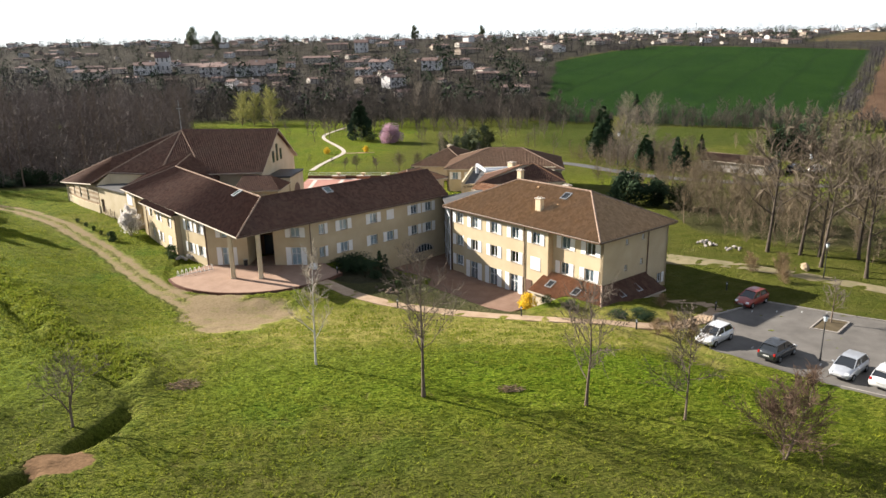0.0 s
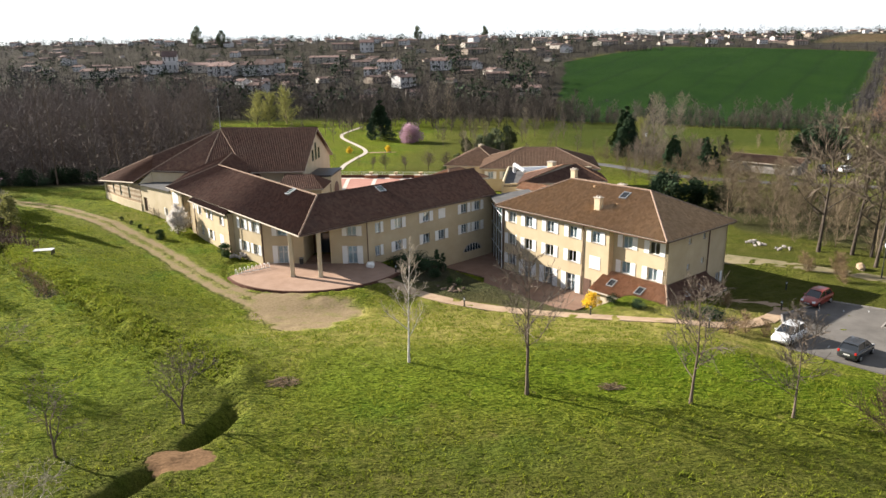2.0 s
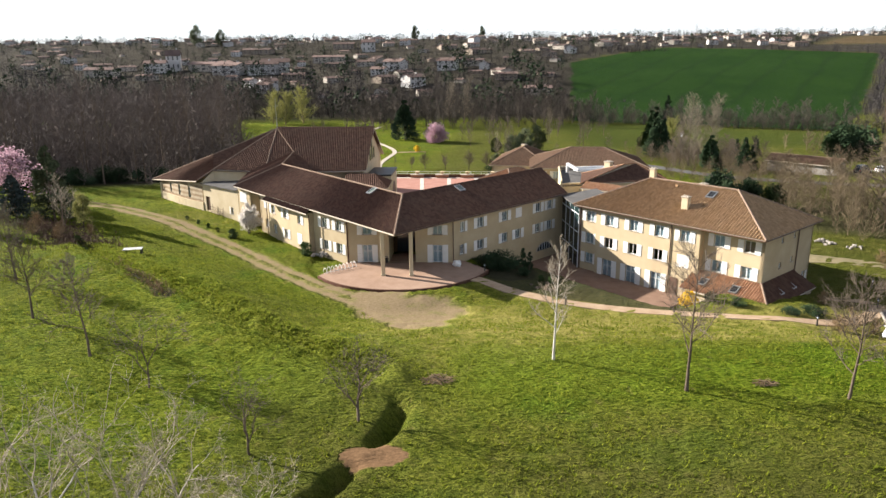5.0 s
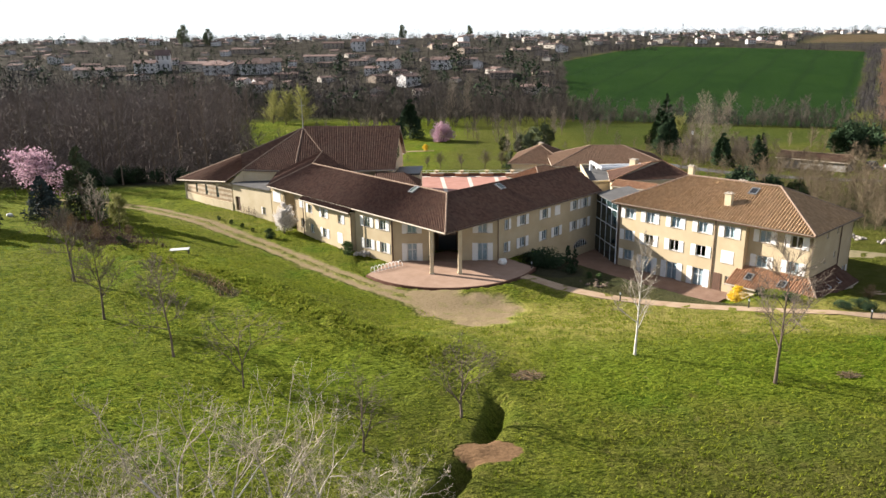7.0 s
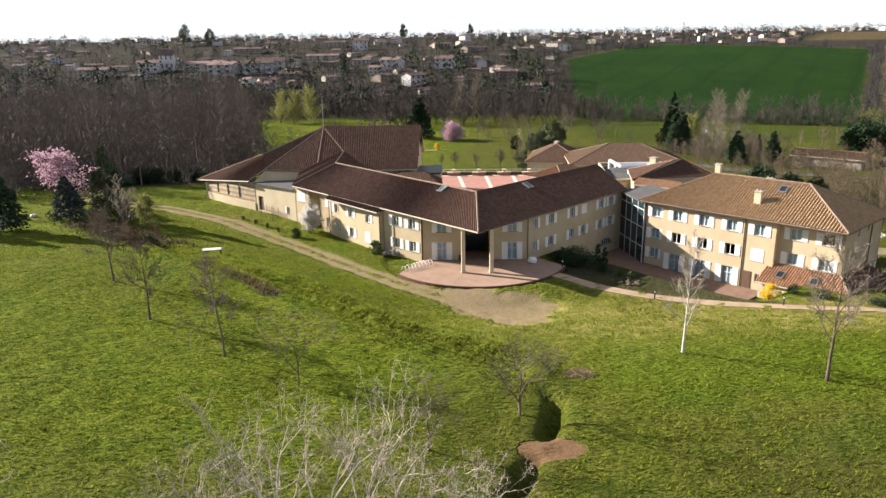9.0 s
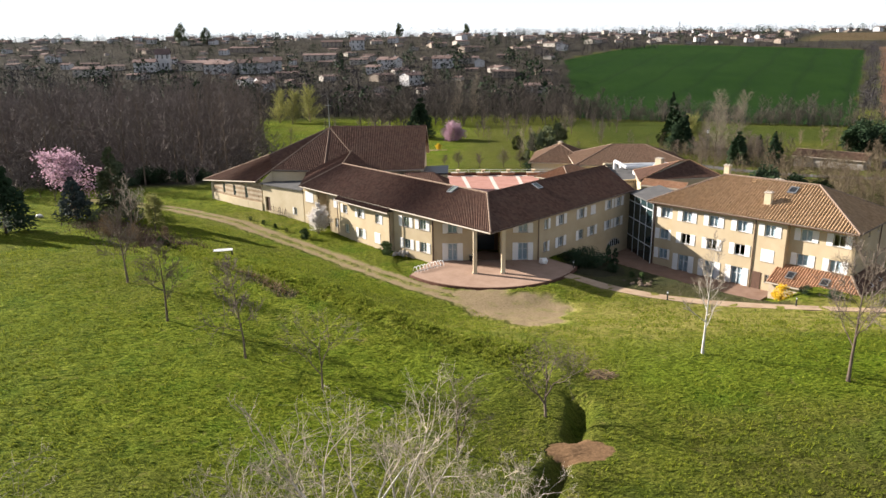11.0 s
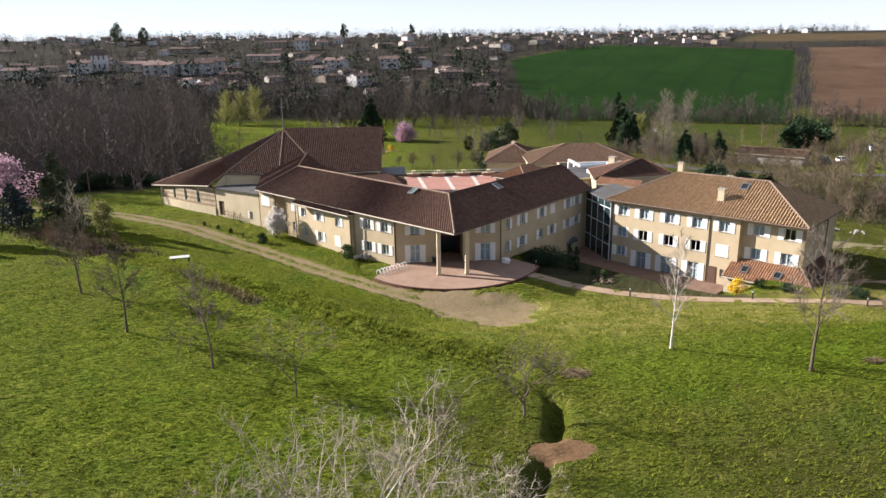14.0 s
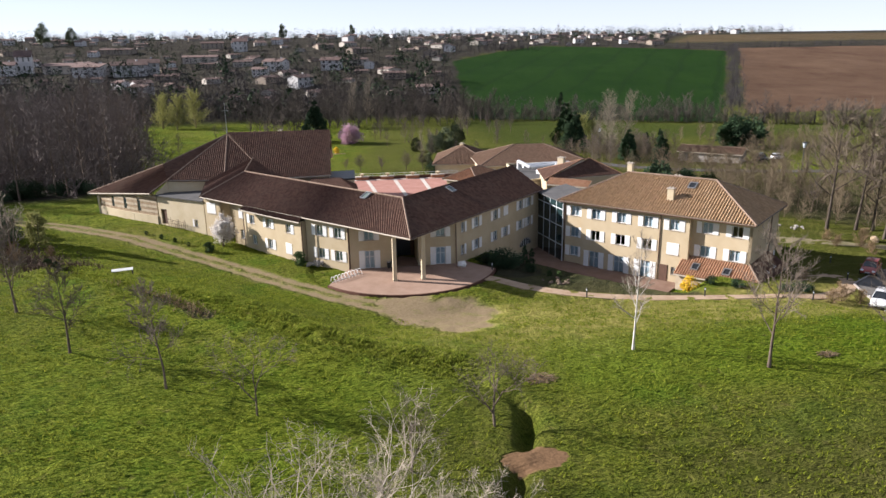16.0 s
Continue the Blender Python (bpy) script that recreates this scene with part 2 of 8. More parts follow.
# ---- lie of the land ----
HIP = Vector((1.9, 6.3))                                   # where the two wing ridges meet
U_L, N_L = Vector((-0.640, 0.768)), Vector((-0.768, -0.640))   # entrance wing: along, outwards
U_R, N_R = Vector((0.708, 0.706)), Vector((0.706, -0.708))     # garden wing
U_B, W_B = Vector((-0.650, 0.760)), Vector((0.760, 0.650))     # guest block: along, inwards
B0 = Vector((38.65, -5.5))                                 # its south corner
TRACK = [(-60, 40), (-44, 32.4), (-31.5, 22.6), (-19.7, 11.4), (-11.4, 1.6), (-6, -4.2), (-1.5, -8.2), (4, -10.5)]
PATH_LINE = [(9.2, -0.6), (11.5, -2.6), (14.4, -5.2), (18.4, -7.4), (24.4, -9.4), (31.8, -11.2), (37.8, -12.6), (43.0, -12.4), (47.2, -10.6), (49.6, -8.2)]
BANK = [(-34, 0.5), (-24.6, -9.2), (-18, -13.9), (-11.1, -20.9), (-7.5, -23.6), (-3.8, -26.3), (0.6, -29.8)]
DITCH = [(2.4, -29.6), (4.2, -33.4), (3.8, -35.4), (2.7, -38.4), (1.0, -41.8), (-1.2, -46), (-3.6, -52)]


def smooth(t):
    t = min(1.0, max(0.0, t))
    return t * t * (3 - 2 * t)


def near_line(x, y, line):
    """Distance from a point of the plan to a polyline."""
    best = 1e9
    for (ax, ay), (bx, by) in zip(line, line[1:]):
        dx, dy = bx - ax, by - ay
        t = min(1.0, max(0.0, ((x - ax) * dx + (y - ay) * dy) / (dx * dx + dy * dy)))
        best = min(best, math.hypot(x - ax - t * dx, y - ay - t * dy))
    return best


def side_of(x, y, line):
    """Signed distance from a polyline, positive on its left-hand side."""
    best, sign = 1e9, 1
    for (ax, ay), (bx, by) in zip(line, line[1:]):
        dx, dy = bx - ax, by - ay
        t = min(1.0, max(0.0, ((x - ax) * dx + (y - ay) * dy) / (dx * dx + dy * dy)))
        d = math.hypot(x - ax - t * dx, y - ay - t * dy)
        if d < best:
            best, sign = d, 1 if dx * (y - ay) - dy * (x - ax) > 0 else -1
    return best * sign


def ground(x, y):
    """Height of the ground."""
    p = Vector((x, y))
    left = (p - HIP).dot(N_L)
    along = (p - HIP).dot(U_L)
    # building platform, a little higher towards the chapel, lower towards the car park
    yard = 1.1 * smooth((along - 14) / 28) - 0.75 * smooth((x - 8) / 16) - 0.55 * smooth((x - 38) / 8)
    yard -= 0.65 * math.exp(-((x - 7) ** 2 + (y + 10) ** 2) / 50) * smooth((math.hypot(x - 1.8, y - 5.5) - 10.6) / 5)
    # sunk court before the guest block
    f = (p - B0).dot(-W_B)
    a = (p - B0).dot(U_B)
    s, d = (p - HIP).dot(U_R), (p - HIP).dot(N_R)
    sunk = smooth((10.5 - f) / 4.0) * smooth((f + 5) / 3) * smooth((a - 2.0) / 5.0)
    sunk = max(sunk, 0.38 * smooth((-4 - f) / 5.0) * smooth((f + 24) / 6) * smooth((a + 12) / 8))
    sunk = max(sunk, smooth((s - 10) / 9) * smooth((17 - d) / 5) * smooth((d + 2) / 3))
    sunk *= smooth((36 - (p - HIP).dot(U_R)) / 3 + 1)
    yard -= (3.2 + yard) * sunk
    # lawns that rise towards the drive
    lawn = 2.2 + 0.055 * max(0.0, -x - 2) - 0.035 * max(0.0, x - 22) + 0.004 * max(0.0, -y - 45)
    lawn = min(lawn, 5.0) - 0.10 * max(0.0, y + 10) * smooth(-x / 12)
    lawn = max(lawn, 1.2)
    e_r = (-y - 9.5 - 1.05 * max(0, x - 38)) / 17
    e_l = (left - 14.5) / 10.5
    h = yard + (lawn - yard) * smooth(max(e_l, e_r))
    # rough bank along the left lawn
    bank = side_of(x, y, BANK)
    lumps = 1 + 0.35 * math.sin(x * 1.3) * math.sin(y * 0.9)
    if bank < 0:                                 # towards the lawn: a long gentle rise to the crest
        h += 0.85 * math.exp(-(bank / 3.2) ** 2)
    else:                                        # a narrow gully, then a rough sunlit face
        h += 0.85 * math.exp(-(bank / 0.55) ** 2) - 0.5 * lumps * math.exp(-((bank - 1.1) / 0.7) ** 2) + 0.5 * lumps * math.exp(-((bank - 3.2) / 1.5) ** 2)
    dd = near_line(x, y, DITCH)
    fill = math.exp(-(math.hypot((x - 3.0) / 2.3, (y + 38.9) / 1.35)) ** 4)
    h -= 1.1 * math.exp(-(dd / 0.52) ** 2) * smooth((-31.4 - y) / 3.4) * (1 - 1.05 * fill)
    # the valley behind, and the hill with the town
    back = smooth((y - 48) / 60)
    floor = -2.5
    if y > 215:
        k = (y - 215) / 255
        hill = 27 - 9 * smooth((60 - x) / 160) * smooth((760 - y) / 300)
        floor += hill * smooth(k) if k < 0.5 else (hill * (0.5 + 1.05 * (k - 0.5)) if k < 1 else hill * 1.025 + 42 * (1 - math.exp(-(y - 470) / 600)))
    h = h * (1 - back) + floor * back
    return min(h, 0.1) if -6 < x < 21 and 36 < y < 67 else h


def field_west(y):
    """West edge of the wheat field on the hillside."""
    return 72 + 0.17 * (y - 300)


def field_east(y):
    return 195 + 0.63 * (y - 245)


def field_top(x):
    return 520 - 0.6 * max(0.0, x - 190) - 1.1 * max(0.0, 190 - x)


def field_foot(x):
    return 216 - 0.55 * (x - 50)


def gpos(x, y, up=0.0):
    return Vector((x, y, ground(x, y) + up))

# ---- mesh helpers ----
def mesh_ob(name, verts, faces, mat, parent=None, label="", smooth_faces=False):
    me = bpy.data.meshes.new(name)
    me.from_pydata([tuple(v) for v in verts], [], faces)
    for m in (mat if isinstance(mat, (list, tuple)) else [mat]):
        me.materials.append(m)
    if smooth_faces:
        me.shade_smooth()
    ob = new(name, me)
    if parent is not None:
        ob.parent = parent
        ob.matrix_parent_inverse = parent.matrix_basis.inverted()
    if label:
        tagged(ob, label)
    return ob


def part(name, bm, mat, parent, label=""):
    """Links a bmesh, in world coordinates, as one mesh under a thing or a part."""
    me = bpy.data.meshes.new(name)
    bm.normal_update()
    bm.to_mesh(me)
    bm.free()
    me.materials.append(mat)
    ob = new(name, me)
    ob.parent = parent
    if parent is not None:
        up = parent.matrix_basis if parent.parent is None else parent.parent.matrix_basis @ parent.matrix_parent_inverse @ parent.matrix_basis
        ob.matrix_parent_inverse = up.inverted()
    if label:
        tagged(ob, label)
    return ob


def shared(name, me, parent, m, label=""):
    """Another object on an existing mesh, placed at m in its parent's space."""
    ob = new(name, me)
    ob.parent = parent
    ob.matrix_basis = m
    ob.visible_shadow = name != "pane"
    if label:
        tagged(ob, label)
    return ob


def root(name, x, y, z, label, category, group=""):
    ob = new(name)
    ob.empty_display_size = 0.3
    ob.location = (x, y, z)
    return tagged(ob, label, category, group)


def bm_box(bm, m, sx, sy, sz, bevel=0.0):
    """A box with its base centred at the pose m."""
    vs = [bm.verts.new(m @ Vector((sx * (i - 0.5), sy * (j - 0.5), sz * k))) for k in (0, 1) for j in (0, 1) for i in (0, 1)]
    fs = [bm.faces.new([vs[i] for i in q]) for q in ((0, 2, 3, 1), (4, 5, 7, 6), (0, 1, 5, 4), (1, 3, 7, 5), (3, 2, 6, 7), (2, 0, 4, 6))]
    if bevel:
        es = list({e for f in fs for e in f.edges})
        bmesh.ops.bevel(bm, geom=es, offset=bevel, segments=1, affect="EDGES")


def box_mesh(name, sx, sy, sz, mat, bevel=0.0):
    bm = bmesh.new()
    bm_box(bm, Matrix(), sx, sy, sz, bevel)
    me = bpy.data.meshes.new(name)
    bm.normal_update()
    bm.to_mesh(me)
    bm.free()
    me.materials.append(mat)
    return me


def bm_tube(bm, a, b, ra, rb, sides=6, caps=True):
    a, b = Vector(a), Vector(b)
    z = (b - a).normalized()
    x = z.orthogonal().normalized()
    y = z.cross(x)
    rings = []
    for c, r in ((a, ra), (b, rb)):
        rings.append([bm.verts.new(c + (x * math.cos(t) + y * math.sin(t)) * r) for t in [2 * math.pi * i / sides for i in range(sides)]])
    for i in range(sides):
        j = (i + 1) % sides
        bm.faces.new((rings[0][i], rings[0][j], rings[1][j], rings[1][i]))
    if caps:
        bm.faces.new(rings[0][::-1])
        bm.faces.new(rings[1])


def bm_prism(bm, pts, thick):
    """A closed slab below a polygon of 3D points, thick metres straight down."""
    top = [bm.verts.new(p) for p in pts]
    low = [bm.verts.new(Vector(p) - Vector((0, 0, thick))) for p in pts]
    n = len(pts)
    bm.faces.new(top)
    bm.faces.new(low[::-1])
    for i in range(n):
        j = (i + 1) % n
        bm.faces.new((top[j], top[i], low[i], low[j]))


def v3(p, z):
    return Vector((p[0], p[1], z))


def roof_plane(parent, pts, mat, pitch=0.27, amp=0.06, thick=0.16, name="roof"):
    """One roof slope of Roman tiles. pts: its corners, the first two along the eave."""
    pts = [Vector(p) for p in pts]
    ax = (pts[1] - pts[0]).normalized()
    nrm = (pts[1] - pts[0]).cross(pts[2] - pts[0]).normalized()
    if nrm.z < 0:
        nrm = -nrm
    bx = nrm.cross(ax)
    if (pts[2] - pts[0]).dot(bx) < 0:
        bx = -bx
    ab = [((p - pts[0]).dot(ax), (p - pts[0]).dot(bx)) for p in pts]
    lo, hi = min(a for a, _ in ab), max(a for a, _ in ab)
    stops = sorted({a for a, _ in ab} | {lo + (pitch / 4) * i for i in range(int((hi - lo) / (pitch / 4)) + 1)})
    verts, faces, uvs = [], [], []

    def span(a):
        bs = []
        for (a0, b0), (a1, b1) in zip(ab, ab[1:] + ab[:1]):
            if abs(a1 - a0) < 1e-9:
                if abs(a - a0) < 1e-6:
                    bs += [b0, b1]
            elif min(a0, a1) - 1e-6 <= a <= max(a0, a1) + 1e-6:
                bs.append(b0 + (b1 - b0) * (a - a0) / (a1 - a0))
        return (min(bs), max(bs)) if bs else (0, 0)

    prev = None
    for a in stops:
        b0, b1 = span(a)
        h = 0.05 + amp * math.sin(2 * math.pi * a / pitch)
        i = len(verts)
        for b in (b0, b1):
            verts.append(pts[0] + ax * a + bx * b + nrm * h)
            uvs.append((a, b))
        if prev is not None:
            faces.append((prev, i, i + 1, prev + 1))
        prev = i
    n0 = len(verts)
    for p, q in zip(pts, ab):
        verts.append(p)
        uvs.append(q)
    for p, q in zip(pts, ab):
        verts.append(p - Vector((0, 0, thick)))
        uvs.append(q)
    n = len(pts)
    faces.append(tuple(n0 + n + i for i in range(n)))
    for i in range(n):
        j = (i + 1) % n
        faces.append((n0 + i, n0 + j, n0 + n + j, n0 + n + i))
    ob = mesh_ob(name, verts, faces, [mat, FASCIA], parent)
    me = ob.data
    uvl = me.uv_layers.new(name="UVMap")
    for lp in me.loops:
        uvl.data[lp.index].uv = uvs[lp.vertex_index]
    for k, poly in enumerate(me.polygons):
        if k >= len(stops) - 1:
            poly.material_index = 1
    return ob


def ruled_roof(parent, e0, e1, r1, r0, mat, pitch=0.27, amp=0.06, thick=0.16):
    """A slightly twisted slope of Roman tiles between an eave (e0 to e1) and a top edge (r0 to r1)."""
    e0, e1, r1, r0 = (Vector(p) for p in (e0, e1, r1, r0))
    long = max((e1 - e0).length, (r1 - r0).length)
    n = max(4, int(long / (pitch / 4)))
    nrm = (e1 - e0).cross(r0 - e0 + r1 - e1).normalized()
    if nrm.z < 0:
        nrm = -nrm
    rows = 6
    verts, faces, uvs = [], [], []
    for k in range(rows + 1):
        for i in range(n + 1):
            t = i / n
            p = e0.lerp(e1, t).lerp(r0.lerp(r1, t), k / rows)
            verts.append(p + nrm * (amp * math.sin(2 * math.pi * t * long / pitch)))
            uvs.append((t * long, k / rows * (r0 - e0).length))
    w = n + 1
    faces = [(k * w + i, k * w + i + 1, (k + 1) * w + i + 1, (k + 1) * w + i) for k in range(rows) for i in range(n)]
    b = len(verts)
    for k in range(rows + 1):
        for i in (0, n):
            verts.append(verts[k * w + i] - Vector((0, 0, thick)))
            uvs.append(uvs[k * w + i])
    for k in range(rows):
        faces.append((b + 2 * k, b + 2 * k + 1, b + 2 * k + 3, b + 2 * k + 2))
        faces.append((k * w, (k + 1) * w, b + 2 * k + 2, b + 2 * k))
        faces.append((k * w + n, b + 2 * k + 1, b + 2 * k + 3, (k + 1) * w + n))
    faces.append((0, b, b + 1, n))
    ob = mesh_ob("roof", verts, faces, [mat, FASCIA], parent)
    uvl = ob.data.uv_layers.new(name="UVMap")
    for lp in ob.data.loops:
        uvl.data[lp.index].uv = uvs[lp.vertex_index]
    for k, poly in enumerate(ob.data.polygons):
        poly.material_index = 1 if k == len(ob.data.polygons) - 1 else 0
    return ob


def ridge_tiles(parent, a, b, r=0.13, mat=None):
    """A row of ridge tiles, each slightly overlapping the next."""
    a, b = Vector(a), Vector(b)
    n = max(1, int((b - a).length / 0.45))
    bm = bmesh.new()
    for i in range(n):
        p, q = a.lerp(b, i / n), a.lerp(b, (i + 1.12) / n)
        bm_tube(bm, p + Vector((0, 0, 0.04)), q + Vector((0, 0, 0.04)), r * 1.12, r * 0.92, 6)
    tagged(part("ridge", bm, mat or RIDGE, parent, "mortared row of ridge tiles"), kind="stuff")


def wall_panel(parent, o, u, length, z0, z1, openings, mat, thick=0.35, name="wall", label=""):
    """A wall along u from o, outer face to the right of u's way, with openings (s0, s1, za, zb) right through it."""
    o, u = Vector((o[0], o[1])), Vector((u[0], u[1])).normalized()
    n = Vector((u.y, -u.x))
    ss = sorted({0.0, length} | {v for q in openings for v in q[:2]})
    zs = sorted({z0, z1} | {v for q in openings for v in q[2:4]})
    bm = bmesh.new()

    def P(s, z, k):
        q = o + u * s - n * (thick * k)
        return bm.verts.new((q.x, q.y, z))

    def solid(i, j):
        if i < 0 or j < 0 or i >= len(ss) - 1 or j >= len(zs) - 1:
            return False
        s, z = (ss[i] + ss[i + 1]) / 2, (zs[j] + zs[j + 1]) / 2
        return not any(q[0] < s < q[1] and q[2] < z < q[3] for q in openings)

    for i in range(len(ss) - 1):
        for j in range(len(zs) - 1):
            if not solid(i, j):
                continue
            a, b, c, d = ss[i], ss[i + 1], zs[j], zs[j + 1]
            bm.faces.new((P(a, c, 0), P(b, c, 0), P(b, d, 0), P(a, d, 0)))
            bm.faces.new((P(a, d, 1), P(b, d, 1), P(b, c, 1), P(a, c, 1)))
            if not solid(i - 1, j):
                bm.faces.new((P(a, c, 1), P(a, c, 0), P(a, d, 0), P(a, d, 1)))
            if not solid(i + 1, j):
                bm.faces.new((P(b, c, 0), P(b, c, 1), P(b, d, 1), P(b, d, 0)))
            if not solid(i, j - 1):
                bm.faces.new((P(a, c, 1), P(b, c, 1), P(b, c, 0), P(a, c, 0)))
            if not solid(i, j + 1):
                bm.faces.new((P(a, d, 0), P(b, d, 0), P(b, d, 1), P(a, d, 1)))
    bmesh.ops.remove_doubles(bm, verts=bm.verts, dist=0.001)
    return part(name, bm, mat, parent, label)


# shared pieces of windows, built once per size
PIECES = {}


def window_meshes(w, h, door=False):
    key = (round(w, 2), round(h, 2), door)
    if key in PIECES:
        return PIECES[key]
    bm = bmesh.new()
    t, dp = 0.07, 0.07
    for x in (-w / 2 + t / 2, 0.0, w / 2 - t / 2):
        bm_box(bm, pose(x, 0, 0), t, dp, h)
    for z in [0, h - t] + ([h * 0.62] if door else []):
        bm_box(bm, pose(0, 0.002, z), w - 0.004, dp - 0.008, t)
    fr = bpy.data.meshes.new("window_frame")
    bm.to_mesh(fr)
    bm.free()
    fr.materials.append(FRAME)
    pane = box_mesh("pane", w / 2 - 1.5 * t, 0.012, h - 2 * t, GLASS)
    cur = box_mesh("curtain", w - 0.1, 0.02, h - 0.1, CURTAIN)
    sill = box_mesh("sill", w + 0.16, 0.26, 0.06, SILL, 0.01)
    bm = bmesh.new()
    sw = w / 2 + 0.04
    bm_box(bm, Matrix(), sw, 0.035, h + 0.06, 0.006)
    for z in (0.12, h * 0.5 - 0.05, h - 0.16):
        bm_box(bm, pose(0, -0.028, z), sw - 0.04, 0.02, 0.10)
    sh = bpy.data.meshes.new("shutter")
    bm.to_mesh(sh)
    bm.free()
    sh.materials.append(SHUTTER)
    PIECES[key] = (fr, pane, cur, sill, sh)
    return PIECES[key]


def window(parent, o, u, s, z, w, h, shutters="lr", curtain=True, door=False, inset=0.16):
    """A window with casements, sill and shutters in a wall's opening centred at s along u; shutters: l, r, c (closed)."""
    fr, pane, cur, sill, sh = window_meshes(w, h, door)
    u = Vector((u[0], u[1])).normalized()
    n = Vector((u.y, -u.x))
    base = Vector((o[0], o[1])) + u * s
    ang = math.degrees(math.atan2(u.y, u.x))
    lift = parent.matrix_basis.inverted()
    c = base - n * inset
    win = shared("door" if door else "window", fr, parent, lift @ pose(c.x, c.y, z, 0, 0, ang))
    for k in (-1, 1):
        shared("pane", pane, win, pose(k * w / 4, 0, 0.07))
    if curtain:
        shared("curtain", cur, win, pose(0, 0.09, 0.05))
    if not door:
        shared("sill", sill, win, pose(0, -inset - 0.02 + 0.08, -0.06))
    y = -inset - 0.03
    if "l" in shutters:
        shared("shutter", sh, win, pose(-w * 0.75 - 0.03, y, -0.03))
    if "r" in shutters:
        shared("shutter", sh, win, pose(w * 0.75 + 0.03, y, -0.03))
    if "c" in shutters:
        shared("shutter", sh, win, pose(-w / 4 - 0.012, y + 0.02, -0.03))
        shared("shutter", sh, win, pose(w / 4 + 0.012, y + 0.02, -0.03))
    return win


def glazed_wall(parent, o, u, length, z0, z1, wins, mat=None, **kw):
    """wins: (centre, sill height, width, height, shutters, kind)."""
    ops = [(s - w / 2, s + w / 2, z, z + h) for s, z, w, h, *_ in wins]
    ops = [(a, b, max(c, z0 + 0.001), min(d, z1 - 0.01)) for a, b, c, d in ops]
    wall_panel(parent, o, u, length, z0, z1, ops, mat or STUCCO, **kw)
    for s, z, w, h, sh, kind in wins:
        window(parent, o, u, s, z, w, h, sh, kind != "dark", kind == "door")


def downpipe(parent, x, y, z0, z1, mat=None):
    bm = bmesh.new()
    bm_tube(bm, (x, y, z0), (x, y, z1), 0.06, 0.06, 6)
    part("downpipe", bm, mat or BROWN_PIPE, parent, "brown metal downpipe")


def gutter(parent, a, b, mat=None):
    bm = bmesh.new()
    bm_tube(bm, a, b, 0.075, 0.075, 6)
    part("gutter", bm, mat or FASCIA, parent)


# ---- ground ----
def axis(lo, hi, near0, near1, step, grow):
    xs = list(np.arange(near0, near1 + 1e-6, step))
    d, x = step, near1
    while x < hi:
        d *= grow
        x += d
        xs.append(x)
    d, x = step, near0
    while x > lo:
        d *= grow
        x -= d
        xs.insert(0, x)
    return xs


